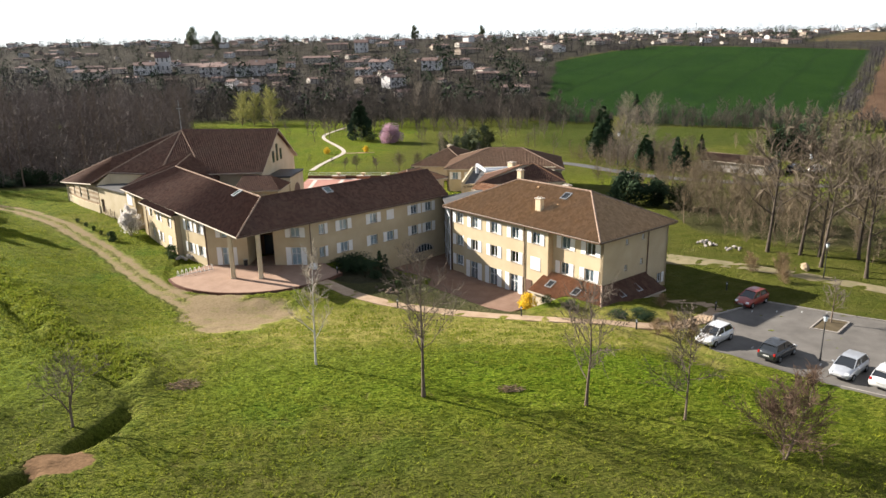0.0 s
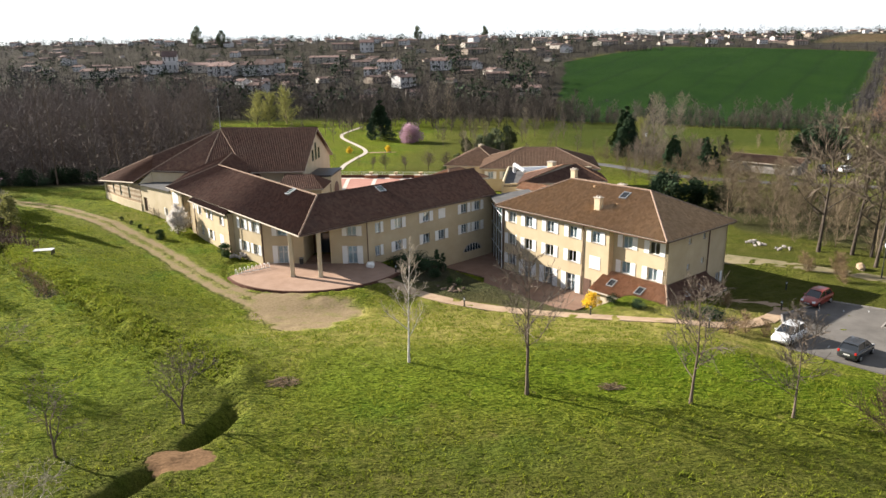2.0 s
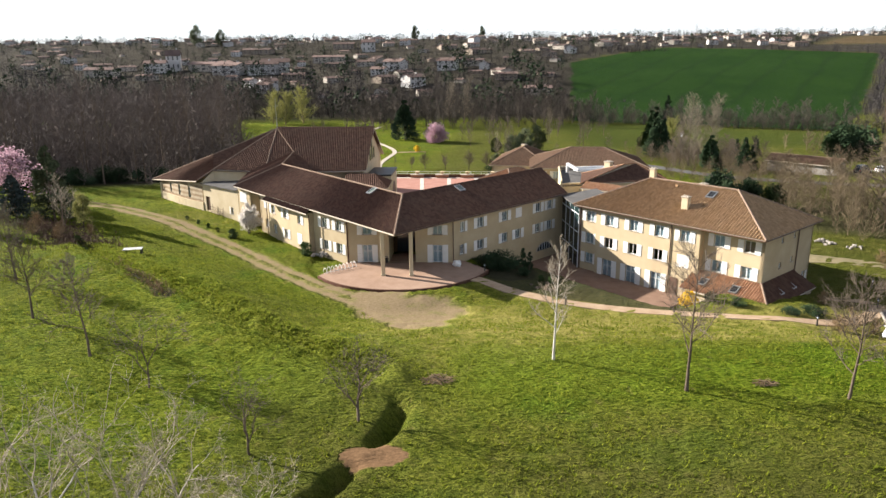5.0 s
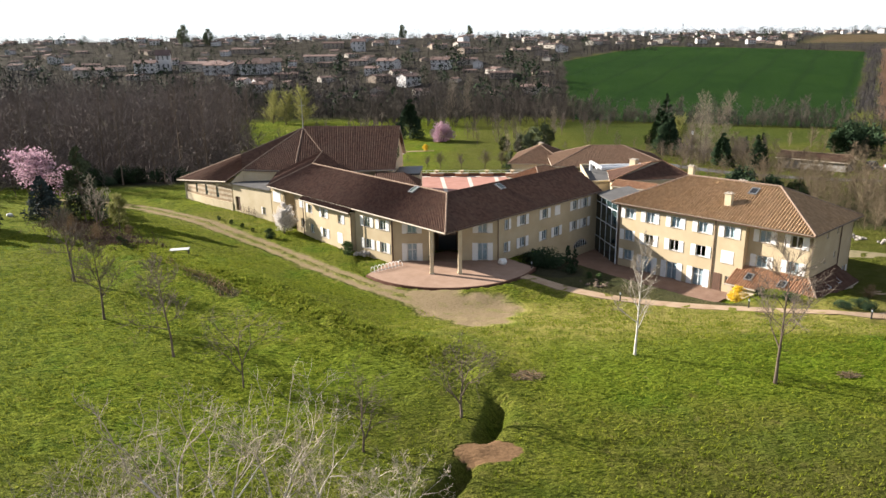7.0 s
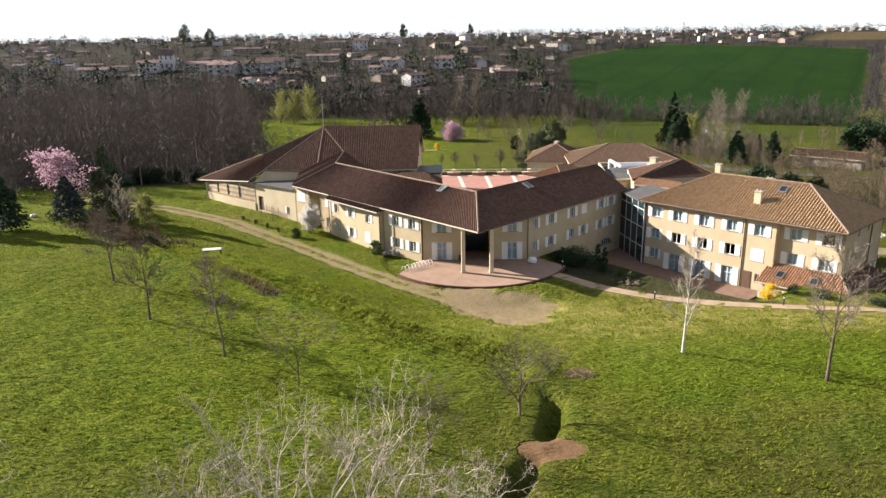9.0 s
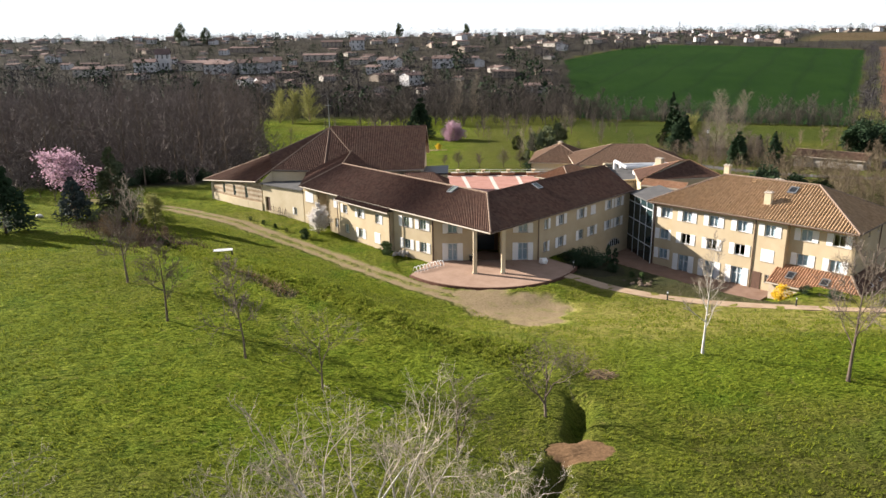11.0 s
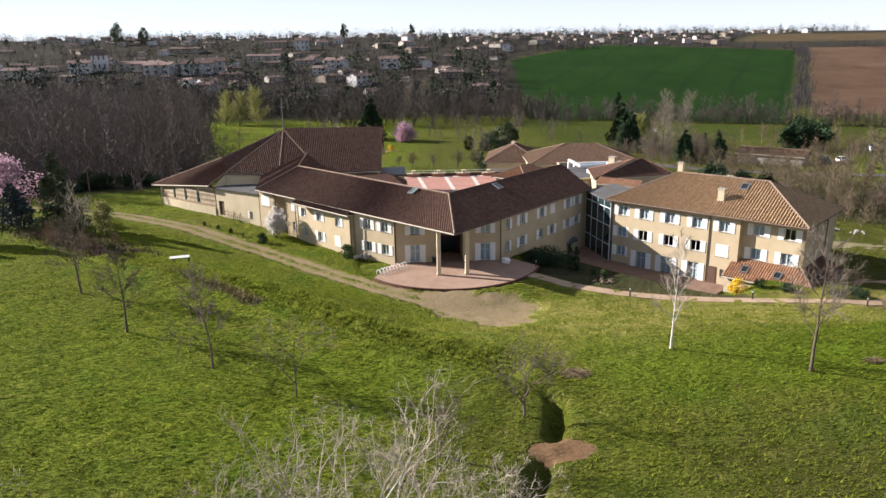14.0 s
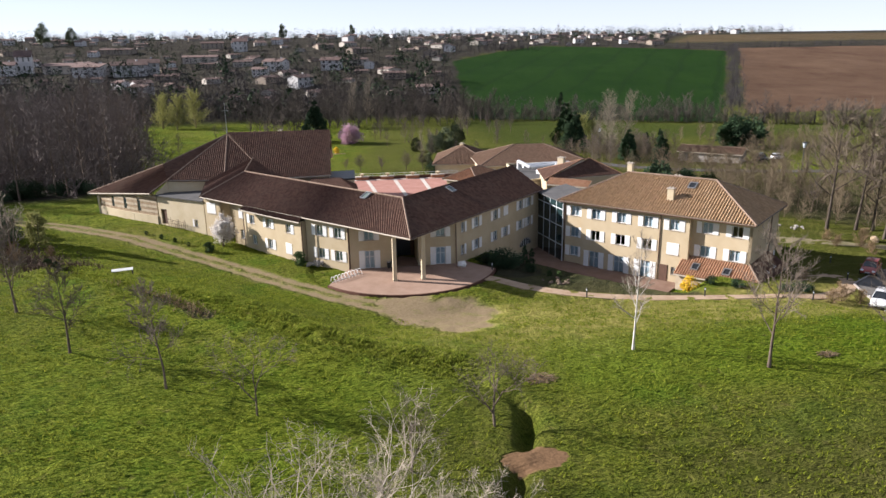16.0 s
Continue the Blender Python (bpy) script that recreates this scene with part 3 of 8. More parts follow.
gx = axis(-2200, 2200, -46, 60, 0.35, 1.065)
gy = axis(-300, 3600, -60, 30, 0.33, 1.05)
verts, zone, zone2 = [], [], []
for yy in gy:
    for xx in gx:
        z = ground(xx, yy)
        near = -75 < yy < 60 and -80 < xx < 90
        if near:
            z += 0.05 * noise.noise((xx * 0.5, yy * 0.5, 0)) + 0.06 * noise.noise((xx * 0.13, yy * 0.13, 3))
            z += (0.10 * noise.noise((xx * 0.75, yy * 1.0, 11)) + 0.07 * noise.noise((xx * 1.0, yy * 2.1, 17))) * smooth((near_line(xx, yy, TRACK) - 1.6) / 2)
        if -36 < xx < 4 and -34 < yy < 4:
            z += 0.22 * noise.noise((xx * 0.9, yy * 0.9, 21)) * math.exp(-((side_of(xx, yy, BANK) - 2.2) / 1.8) ** 2)
        if math.hypot(xx - 1.8, yy - 5.5) < 10.9:
            z -= 0.22
        verts.append((xx, yy, z))
        tr = lot = dry = dirt = lush = 0.0
        dull = 0.75 * smooth((yy - 60) / 20) * smooth((xx + 8 - 0.1 * (yy - 60)) / 14)
        if near:
            dt = near_line(xx, yy, TRACK)
            wob = 0.5 * noise.noise((xx * 0.4, yy * 0.4, 7))
            tr = smooth((2.0 + wob - dt) / 0.9) * (0.34 + 0.42 * math.exp(-((dt - 0.8) / 0.42) ** 2))
            lot = max(smooth((r - math.hypot(xx - cx, yy - cy) + 2.2 * wob) / 2.4) for cx, cy, r in ((4.6, -10.0, 5.2), (4.3, -14.8, 4.2), (1.6, -11.4, 4.6), (0.2, -7.5, 4.6), (-4.4, -2.5, 3.4))) * 0.74
            dry = 0.55 * math.exp(-((xx + 27) ** 2 + (yy - 25) ** 2) / 60) + math.exp(-((xx - 10) ** 2 / 220 + (yy + 19) ** 2 / 55)) + 0.8 * math.exp(-(near_line(xx, yy, PATH_LINE) / 3.5) ** 2)
            band = smooth((yy + 23.2 + 2.4 * wob) / 2.4) * smooth((xx - 5.5 + wob) / 4) * smooth((50 - xx) / 6) * smooth((-7 - yy) / 3)
            dry = max(dry * 0.7, 0.95 * band)
            lush = smooth((-22.6 - yy + 2.4 * wob) / 2.4) * smooth((yy + 37) / 9) * smooth((xx - 5) / 6) * smooth((54 - xx) / 8)
            lush = max(lush, 0.3 * smooth((-14 - yy - 0.4 * (xx + 30)) / 9) * smooth((-3 - xx) / 6), 0.8 * math.exp(-((xx + 4) ** 2 / 60 + (yy + 30) ** 2 / 30)))
            dirt = smooth((1.15 - math.hypot((xx - 3.0) / 1.8, (yy + 39.0) / 1.15)) / 0.2)
            # by the car park and left of the ditch the dulling paints in shade
            dull = max(dull, 0.8 * smooth((xx - 42) / 4) * smooth((yy + 15) / 4), 0.9 * smooth((xx - 3) / 10) * smooth((-31 - yy) / 14), 0.5 * smooth((xx + 30) / 8) * smooth((-36 - yy) / 10), 0.75 * smooth((xx + 16) / 8) * smooth((-37 - yy) / 9), 0.6 * smooth((-24 - xx) / 10) * smooth((-32 - yy) / 12), 0.7 * math.exp(-((xx - 0.5) ** 2 / 50 + (yy + 40) ** 2 / 130)))
            dull *= smooth((yy + 74) / 14) * smooth((89 - xx) / 12)
        zone.append((max(tr, lot), min(1.0, dry), dirt, dull))
        # far fields: winter wheat, bare soil, grey woods and gardens of the town
        wheat = brown = town = meadow = 0.0
        if yy > 100:
            k = noise.noise((xx * 0.01, yy * 0.01, 2)) * 9
            east = field_east(yy)
            wheat = smooth((yy - field_foot(xx)) / 8) * smooth((field_top(xx) + k - yy) / 8) * smooth((xx - field_west(yy) + k) / 6) * smooth((east - xx) / 4)
            brown = smooth((yy - 190) / 8) * smooth((462 - yy) / 8) * smooth((xx - east - 10) / 4)
            crop = wheat
            meadow = (0.42 * smooth((yy - 118) / 14) * smooth((field_foot(xx) - 6 - yy) / 6) * smooth((xx - 40) / 16))
            pale = smooth((yy - 545) / 8) * smooth((760 - yy) / 12) * smooth((xx - east + 60) / 4)
            town = smooth((yy - 215) / 25) * (1 - crop) * (1 - brown) * (1 - 0.75 * pale)
            wheat, brown = meadow, pale * 0.75
        if near:
            py = float(np.interp(xx, [p[0] for p in PATH_LINE[:8]], [p[1] for p in PATH_LINE[:8]]))
            bed = smooth((yy - py - 0.5 + wob) / 0.6) * smooth((py + 13 - yy) / 2) * smooth((xx - 10.5) / 1.5) * smooth((32 - xx) / 2)
            town = max(0.9 * smooth((0.9 - near_line(xx, yy, [(-28.0, -3.4), (-21.6, -11.6), (-16.8, -16.6)]) + wob) / 0.5), 0.7 * smooth((4.2 - near_line(xx, yy, [(-52, 22), (-44, 14), (-36, 6)]) + 3 * wob) / 2.5), 0.9 * smooth((4.4 - math.hypot(xx - 13.8, yy - 2.0) + wob) / 1.2), 0.75 * bed)
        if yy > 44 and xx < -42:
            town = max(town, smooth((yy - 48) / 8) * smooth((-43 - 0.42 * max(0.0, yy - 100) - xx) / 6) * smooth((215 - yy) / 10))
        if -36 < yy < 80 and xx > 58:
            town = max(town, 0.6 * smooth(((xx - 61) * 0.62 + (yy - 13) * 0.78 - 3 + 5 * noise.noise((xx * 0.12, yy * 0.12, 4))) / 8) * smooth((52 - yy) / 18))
        zone2.append((wheat, brown, town, lush))
nx = len(gx)
faces = [(j * nx + i, j * nx + i + 1, (j + 1) * nx + i + 1, (j + 1) * nx + i) for j in range(len(gy) - 1) for i in range(nx - 1)]


def grass_material():
    m, nt, bs = material("meadow_grass", 0.9)
    bs.inputs["Specular IOR Level"].default_value = 0.02
    p = world_pos(nt)
    att = nt.nodes.new("ShaderNodeAttribute")
    att.attribute_name = "zone"
    att2 = nt.nodes.new("ShaderNodeAttribute")
    att2.attribute_name = "zone2"
    sep, sep2 = nt.nodes.new("ShaderNodeSeparateColor"), nt.nodes.new("ShaderNodeSeparateColor")
    nt.links.new(att.outputs["Color"], sep.inputs[0])
    nt.links.new(att2.outputs["Color"], sep2.inputs[0])
    big, mid, fine = noise_tex(nt, p, 0.07, 5.0), noise_tex(nt, p, 0.55, 5.0, 0.7), noise_tex(nt, p, 5.0, 4.0, 0.7)
    flat = node(nt, "ShaderNodeMapping")
    flat.inputs["Scale"].default_value = (0.85, 2.1, 1.0)
    flat.inputs["Rotation"].default_value = (0, 0, radians(-14))
    nt.links.new(p, flat.inputs["Vector"])
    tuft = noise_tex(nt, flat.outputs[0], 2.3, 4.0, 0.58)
    green = mix(nt, ramp(nt, mid, 0.35, 0.68), (0.146, 0.188, 0.018), (0.252, 0.262, 0.030))
    green = mix(nt, ramp(nt, big, 0.42, 0.68), green, (0.185, 0.190, 0.034))
    lush = ramp(nt, noise_tex(nt, p, 0.16, 3.0), 0.54, 0.66)
    green = mix(nt, math_node(nt, "MULTIPLY", lush, 0.6), green, (0.095, 0.172, 0.013))
    green = mix(nt, math_node(nt, "MULTIPLY", att2.outputs["Alpha"], ramp(nt, mid, 0.25, 0.6)), green, (0.158, 0.228, 0.014))
    # hollows of the grain and tuft relief get their shade as darker colour
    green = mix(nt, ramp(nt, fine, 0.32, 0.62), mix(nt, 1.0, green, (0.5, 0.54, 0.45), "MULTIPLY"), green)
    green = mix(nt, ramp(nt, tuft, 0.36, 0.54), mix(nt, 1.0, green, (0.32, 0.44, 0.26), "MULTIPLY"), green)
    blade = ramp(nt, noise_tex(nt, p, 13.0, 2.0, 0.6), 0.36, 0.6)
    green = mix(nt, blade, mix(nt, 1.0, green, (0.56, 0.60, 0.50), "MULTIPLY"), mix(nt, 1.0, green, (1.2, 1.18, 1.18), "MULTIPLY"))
    patches = ramp(nt, noise_tex(nt, p, 1.1, 3.0), 0.62, 0.74)
    green = mix(nt, math_node(nt, "MULTIPLY", patches, 0.55), green, (0.161, 0.133, 0.0455))
    # drab worn grass, which also carries the shade painted on parts of the lawn
    worn_shaded = mix(nt, ramp(nt, mid, 0.3, 0.7), (0.055, 0.064, 0.010), (0.108, 0.103, 0.030))
    worn_shaded = mix(nt, blade, mix(nt, 1.0, worn_shaded, (0.65, 0.68, 0.6), "MULTIPLY"), mix(nt, 1.0, worn_shaded, (1.15, 1.15, 1.2), "MULTIPLY"))
    green = mix(nt, att.outputs["Alpha"], green, worn_shaded)
    dryg = mix(nt, ramp(nt, mid, 0.3, 0.7), (0.212, 0.204, 0.044), (0.292, 0.256, 0.080))
    col = mix(nt, math_node(nt, "MULTIPLY", sep.outputs[1], ramp(nt, mid, 0.2, 0.6)), green, dryg)
    soil = mix(nt, ramp(nt, fine, 0.3, 0.7), (0.132, 0.098, 0.054), (0.228, 0.176, 0.108))
    edge = math_node(nt, "ADD", sep.outputs[0], math_node(nt, "MULTIPLY", math_node(nt, "SUBTRACT", mid, 0.5), 1.3))
    col = mix(nt, ramp(nt, edge, 0.2, 0.7), col, soil)
    red = mix(nt, ramp(nt, fine, 0.3, 0.7), (0.085, 0.051, 0.027), (0.165, 0.102, 0.056))
    edge2 = math_node(nt, "ADD", sep.outputs[2], math_node(nt, "MULTIPLY", math_node(nt, "SUBTRACT", tuft, 0.5), 1.1))
    col = mix(nt, ramp(nt, edge2, 0.38, 0.78), col, red)
    # far crops, soil and woods floor: cloud shade is put into their darkened colours
    far = noise_tex(nt, p, 0.03, 6.0, 0.7)
    wheat = mix(nt, ramp(nt, far, 0.35, 0.65), (0.0125, 0.033, 0.0068), (0.0195, 0.045, 0.0085))
    lines = node(nt, "ShaderNodeMapping")
    lines.inputs["Rotation"].default_value = (0, 0, radians(33))
    nt.links.new(p, lines.inputs["Vector"])
    wave = node(nt, "ShaderNodeTexWave", Scale=0.013, Distortion=1.6, Detail=2.0)
    nt.links.new(lines.outputs[0], wave.inputs["Vector"])
    wheat = mix(nt, math_node(nt, "MULTIPLY", ramp(nt, wave.outputs["Fac"], 0.07, 0.0), 0.55), wheat, (0.012, 0.027, 0.008))
    col = mix(nt, sep2.outputs[0], col, wheat)
    plan = nt.nodes.new("ShaderNodeSeparateXYZ")
    nt.links.new(p, plan.inputs[0])
    wander = math_node(nt, "MULTIPLY", math_node(nt, "SUBTRACT", far, 0.5), 14.0)

    def within(sides):
        """Inside all the straight edges a x + b y + c > 0 of a field."""
        least = 60.0
        for a, b, c in sides:
            d = math_node(nt, "ADD", math_node(nt, "ADD", math_node(nt, "MULTIPLY", plan.outputs[0], a), math_node(nt, "MULTIPLY", plan.outputs[1], b)), c)
            least = math_node(nt, "MINIMUM", d, least)
        return math_node(nt, "MINIMUM", math_node(nt, "MAXIMUM", math_node(nt, "MULTIPLY", math_node(nt, "ADD", least, wander), 0.5), 0.0), 1.0)
    soil_far = mix(nt, ramp(nt, far, 0.35, 0.65), (0.092, 0.056, 0.036), (0.142, 0.092, 0.059))
    col = mix(nt, sep2.outputs[1], col, soil_far)
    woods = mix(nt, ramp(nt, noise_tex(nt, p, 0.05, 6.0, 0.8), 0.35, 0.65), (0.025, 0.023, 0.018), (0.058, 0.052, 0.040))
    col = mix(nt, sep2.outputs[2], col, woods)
    col = mix(nt, within(((0.55, 1.0, -243.5), (1.0, -0.17, -21.0), (-1.0, 0.63, 40.65), (-0.6, -1.0, 634.0), (1.1, -1.0, 311.0))), col, wheat)
    col = mix(nt, within(((1.0, -0.63, -50.65), (0.0, 1.0, -190.0), (0.0, -1.0, 462.0))), col, soil_far)
    nt.links.new(col, bs.inputs["Base Color"])
    relief = math_node(nt, "ADD", math_node(nt, "MULTIPLY", fine, 0.35), tuft)
    bump(nt, bs, math_node(nt, "MULTIPLY", relief, math_node(nt, "SUBTRACT", 1.0, math_node(nt, "MULTIPLY", math_node(nt, "MAXIMUM", ramp(nt, edge, 0.1, 0.5), ramp(nt, edge2, 0.3, 0.6)), 0.9))), 1.0, 0.85)
    return m


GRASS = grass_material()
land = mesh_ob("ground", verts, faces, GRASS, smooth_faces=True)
tagged(land, "green spring meadow with worn earth patches", "ground", kind="structure")
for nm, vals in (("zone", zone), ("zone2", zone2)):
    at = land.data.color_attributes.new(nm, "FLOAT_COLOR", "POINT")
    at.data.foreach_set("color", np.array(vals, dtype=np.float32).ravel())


def strip(name, line, width, mat, label, category, up=0.05, thick=0.12, step=0.8):
    """A path of given width laid over the ground along a line."""
    pts = []
    for (ax, ay), (bx, by) in zip(line, line[1:]):
        n = max(1, int(math.hypot(bx - ax, by - ay) / step))
        pts += [(ax + (bx - ax) * i / n, ay + (by - ay) * i / n) for i in range(n)]
    pts.append(line[-1])
    for _ in range(4):
        pts = [pts[0]] + [((a[0] + 2 * b[0] + c[0]) / 4, (a[1] + 2 * b[1] + c[1]) / 4) for a, b, c in zip(pts, pts[1:], pts[2:])] + [pts[-1]]
    vs, fs = [], []
    for i, p in enumerate(pts):
        a, b = pts[max(0, i - 1)], pts[min(len(pts) - 1, i + 1)]
        t = Vector((b[0] - a[0], b[1] - a[1])).normalized()
        for k in (-0.5, -0.17, 0.17, 0.5):
            w = width * (1 + 0.08 * noise.noise((p[0] * 0.6, p[1] * 0.6, k * 5)))
            q = (p[0] - t.y * k * w, p[1] + t.x * k * w)
            vs.append(gpos(*q, up))
        for k in (-0.5, 0.5):
            q = (p[0] - t.y * k * width * 1.02, p[1] + t.x * k * width * 1.02)
            vs.append(gpos(*q, up - thick))
        if i:
            o, r = (i - 1) * 6, i * 6
            fs += [(o + j, o + j + 1, r + j + 1, r + j) for j in range(3)]
            fs += [(o + 4, o, r, r + 4), (o + 3, o + 5, r + 5, r + 3)]
    return tagged(mesh_ob(name, vs, fs, mat), label, category, kind="structure")


EARTH_TRACK = mottled("grassy_earth", (0.125, 0.115, 0.06), (0.20, 0.165, 0.105), 0.7, 9.0, 0.95, 0, 0.4, 0.03)
DARK_SOIL = mottled("dark_bed_soil", (0.055, 0.044, 0.028), (0.105, 0.084, 0.052), 0.8, 9.0, 0.95, 0, 0.5, 0.03)
ROAD_GREY = mottled("worn_road", (0.07, 0.07, 0.07), (0.112, 0.108, 0.105), 0.6, 9.0)
strip("pavement", PATH_LINE, 1.5, GRAVEL, "pale sandy gravel footpath along the lawn", "path")
strip("pavement", [(47.0, -10.8), (49.2, -9.0), (50.6, -6.4), (49.6, -3.4), (46.8, -3.2), (46.4, -4.6)], 1.3, GRAVEL, "curved gravel footpath beside the car park", "path")
strip("pavement", [(45, 14), (55, 8.5), (63, 3.0), (72, -5.0), (90, -14)], 2.3, EARTH_TRACK, "earth track at the edge of the wood", "track", 0.03)
strip("pavement", [(-6.8, 120.5), (-3, 121.6), (1, 121.2)], 1.2, GRAVEL, "short gravel branch of the park path", "path", 0.08, 0.2, 2.0)
strip("pavement", [(-8, 80), (-9.8, 97), (-9.2, 108), (-7.2, 118), (-7.5, 124), (-10.4, 133), (-15, 144.5), (-20.5, 158), (-22.5, 170), (-18.6, 195)], 1.15, SILL, "pale winding path across the park", "path", 0.1, 0.2, 3.0)
strip("road", [(36, 108), (44, 100), (53, 93), (57.5, 82), (61, 74), (68, 66), (80, 60), (120, 46), (190, 20)], 3.4, ROAD_GREY, "grey road through the valley", "road", 0.12, 0.3, 5.0)

# round terrace before the entrance
arc = [(1.8 + 10.6 * math.cos(radians(a)), 5.5 + 10.6 * math.sin(radians(a))) for a in range(-148, -19, 6)]
bm = bmesh.new()
bm_prism(bm, [v3(p, 0.06) for p in arc + [(9.0, 5.2), (1.8, 9.0), (-4.6, 5.4)]], 0.5)
tagged(part("pavement", bm, PATIO, None), "rounded pinkish concrete terrace before the entrance", "terrace", kind="structure")
bm = bmesh.new()
for a, b in zip(arc, arc[1:]):
    mid = ((a[0] + b[0]) / 2, (a[1] + b[1]) / 2)
    ang = math.degrees(math.atan2(b[1] - a[1], b[0] - a[0]))
    bm_box(bm, pose(mid[0], mid[1], -0.5, 0, 0, ang), 1.16, 0.16, 0.58)
tagged(part("kerb", bm, BRICK_EDGE, None), "dark brick edging of the round terrace", "kerb", kind="structure")

# paved sunk court
bm = bmesh.new()
court = [B0 + U_B * 7.3, B0 + U_B * 7.3 - W_B * 5.0, B0 + U_B * 12 - W_B * 6.4, B0 + U_B * 18 - W_B * 8.0, HIP + N_R * 12.0 + U_R * 15.5, HIP + N_R * 5.3 + U_R * 15.0, HIP + N_R * 5.3 + U_R * 25, B0 + U_B * 23.5 + W_B * 1.5]
bm_prism(bm, [v3(p, -3.06) for p in court], 0.2)
tagged(part("pavement", bm, COURT, None), "brown paved sunken court beside the guest block", "court", kind="structure")

# car park
bm = bmesh.new()
lot = [(46.0, -17.0), (49.0, -9.4), (55.4, -5.8), (62, -10.2), (78, -19.5), (76, -31), (60, -29.0), (53.2, -24.2)]
bm_prism(bm, [v3(p, -1.22) for p in lot], 0.4)
tagged(part("road", bm, ASPHALT, None), "grey asphalt car park", "car park", kind="structure")

# ---- main building: entrance wing, garden wing, porch ----
def ridge_pt(u, s, n, d, z):
    p = HIP + u * s + n * d
    return Vector((p.x, p.y, z))


def slope_z(d):
    return 7.8 - 0.4557 * abs(d)


main = root("main_building", 1.8, 6.0, 0.0, "two-storey ochre rendered building with brown tiled roofs and white shutters", "building")
# the eaves of the two wings meet in a point over the porch
det = U_L.x * -U_R.y + U_L.y * U_R.x
rhs = (N_R - N_L) * 5.75
S_T = (rhs.x * -U_R.y + rhs.y * U_R.x) / det
TIP = ridge_pt(U_L, S_T, N_L, 5.75, slope_z(5.75))
RTIP = ridge_pt(U_L, -S_T, N_L, -5.75, slope_z(5.75))
HZ = v3(HIP, 7.8)
RE = ridge_pt(U_R, 26.2, N_R, 0, 7.8)
WC = Vector((-22.95, 23.3, 5.98))          # outer corner of the far end
MR, ML = Vector((-10.0, 8.9, 5.04)), Vector((-17.3, 16.4, 5.4))      # the middle part's eave stands further out
TOPW = Vector((-16.6, 34.0, 9.3))          # the roof climbs on to the chapel
RW = Vector((-17.6, 30.2, 7.95))
ruled_roof(main, TIP, WC, RW, HZ, ROOF_OLD)
ruled_roof(main, MR, ML, TIP.lerp(WC, 0.75).lerp(HZ.lerp(RW, 0.75), 0.03), TIP.lerp(WC, 0.46).lerp(HZ.lerp(RW, 0.46), 0.03), ROOF_OLD)
ruled_roof(main, WC, Vector((-23.2, 31.5, 6.6)), TOPW, RW, ROOF_OLD)
roof_plane(main, [TIP, ridge_pt(U_R, 24.6, N_R, 5.75, slope_z(5.75)), RE, HZ], ROOF_OLD)
VAL = ridge_pt(U_L, 28.5, N_L, -5.75, slope_z(5.75))
ruled_roof(main, RTIP, VAL, RW, HZ, ROOF_OLD)
ruled_roof(main, VAL, Vector((-12.4, 34.0, 5.6)), TOPW, RW, ROOF_OLD)
roof_plane(main, [RTIP, ridge_pt(U_R, 26.2, N_R, -5.75, slope_z(5.75)), RE, HZ], ROOF_OLD)
ridge_tiles(main, HZ, TIP, 0.11)
ridge_tiles(main, HZ, RW, 0.12)
ridge_tiles(main, HZ, RE, 0.10, ROOF_OLD)
ridge_tiles(main, RW, WC, 0.10)
ridge_tiles(main, RW, TOPW, 0.10)
for a, b in ((TIP, TIP.lerp(WC, 0.455)), (MR, ML), (TIP.lerp(WC, 0.755), WC)):
    gutter(main, a + Vector((0, 0, -0.1)), b + Vector((0, 0, -0.1)))
gutter(main, TIP + Vector((0, 0, -0.06)), ridge_pt(U_R, 24.6, N_R, 5.8, slope_z(5.75) - 0.06), BROWN_PIPE)

UP, LO, WH = 3.45, 0.72, 1.2
B = -0.6
# entrance wing, from the chapel end towards the porch
def wing_wall(a, b, z1, wins, z0=B):
    """A wall from plan point a to b; wins placed by their share of its length."""
    a, b = Vector(a), Vector(b)
    ln = (b - a).length
    glazed_wall(main, a, b - a, ln, z0, z1, [(f * ln, z, w, h, sh, k) for f, z, w, h, sh, k in wins])


W1_, W2_, W3_, W4_ = (-22.55, 23.65), (-16.75, 18.1), (-17.0, 17.9), (-9.85, 9.3)
PL = Vector((-4.5, 5.1))
wing_wall((-9.25, 9.5), PL, 5.25, [(0.32, 3.55, 1.1, WH, "lr", ""), (0.74, 3.55, 1.1, WH, "lr", ""), (0.34, LO + 0.1, 1.1, WH, "lr", ""), (0.75, LO + 0.1, 1.1, WH, "lr", "")])
wing_wall(W3_, W4_, 4.98, [(0.15, 3.45, 1.0, 1.1, "l", ""), (0.45, 3.4, 1.0, 1.1, "lr", ""), (0.79, 3.3, 1.0, 1.1, "r", ""),
                           (0.17, 0.8, 1.0, 1.2, "", ""), (0.46, 0.75, 1.0, 1.2, "lr", ""), (0.78, 0.7, 1.1, 1.3, "c", "")])
fw = Vector(W2_) - Vector(W1_)
fl = fw.length
fw.normalize()
fn = Vector((fw.y, -fw.x))
A_, B_ = Vector(W1_) + fw * fl * 0.40, Vector(W1_) + fw * fl * 0.70
wing_wall(W1_, A_, 5.6, [(0.42, 3.75, 1.7, 1.4, "c", "")])
wing_wall(A_ - fn * 1.5, B_ - fn * 1.5, 5.6, [(0.5, 0.5, 1.1, 2.1, "", "dark")])
wing_wall(A_, A_ - fn * 1.5, 5.6, [])
wing_wall(B_ - fn * 1.5, B_, 5.6, [])
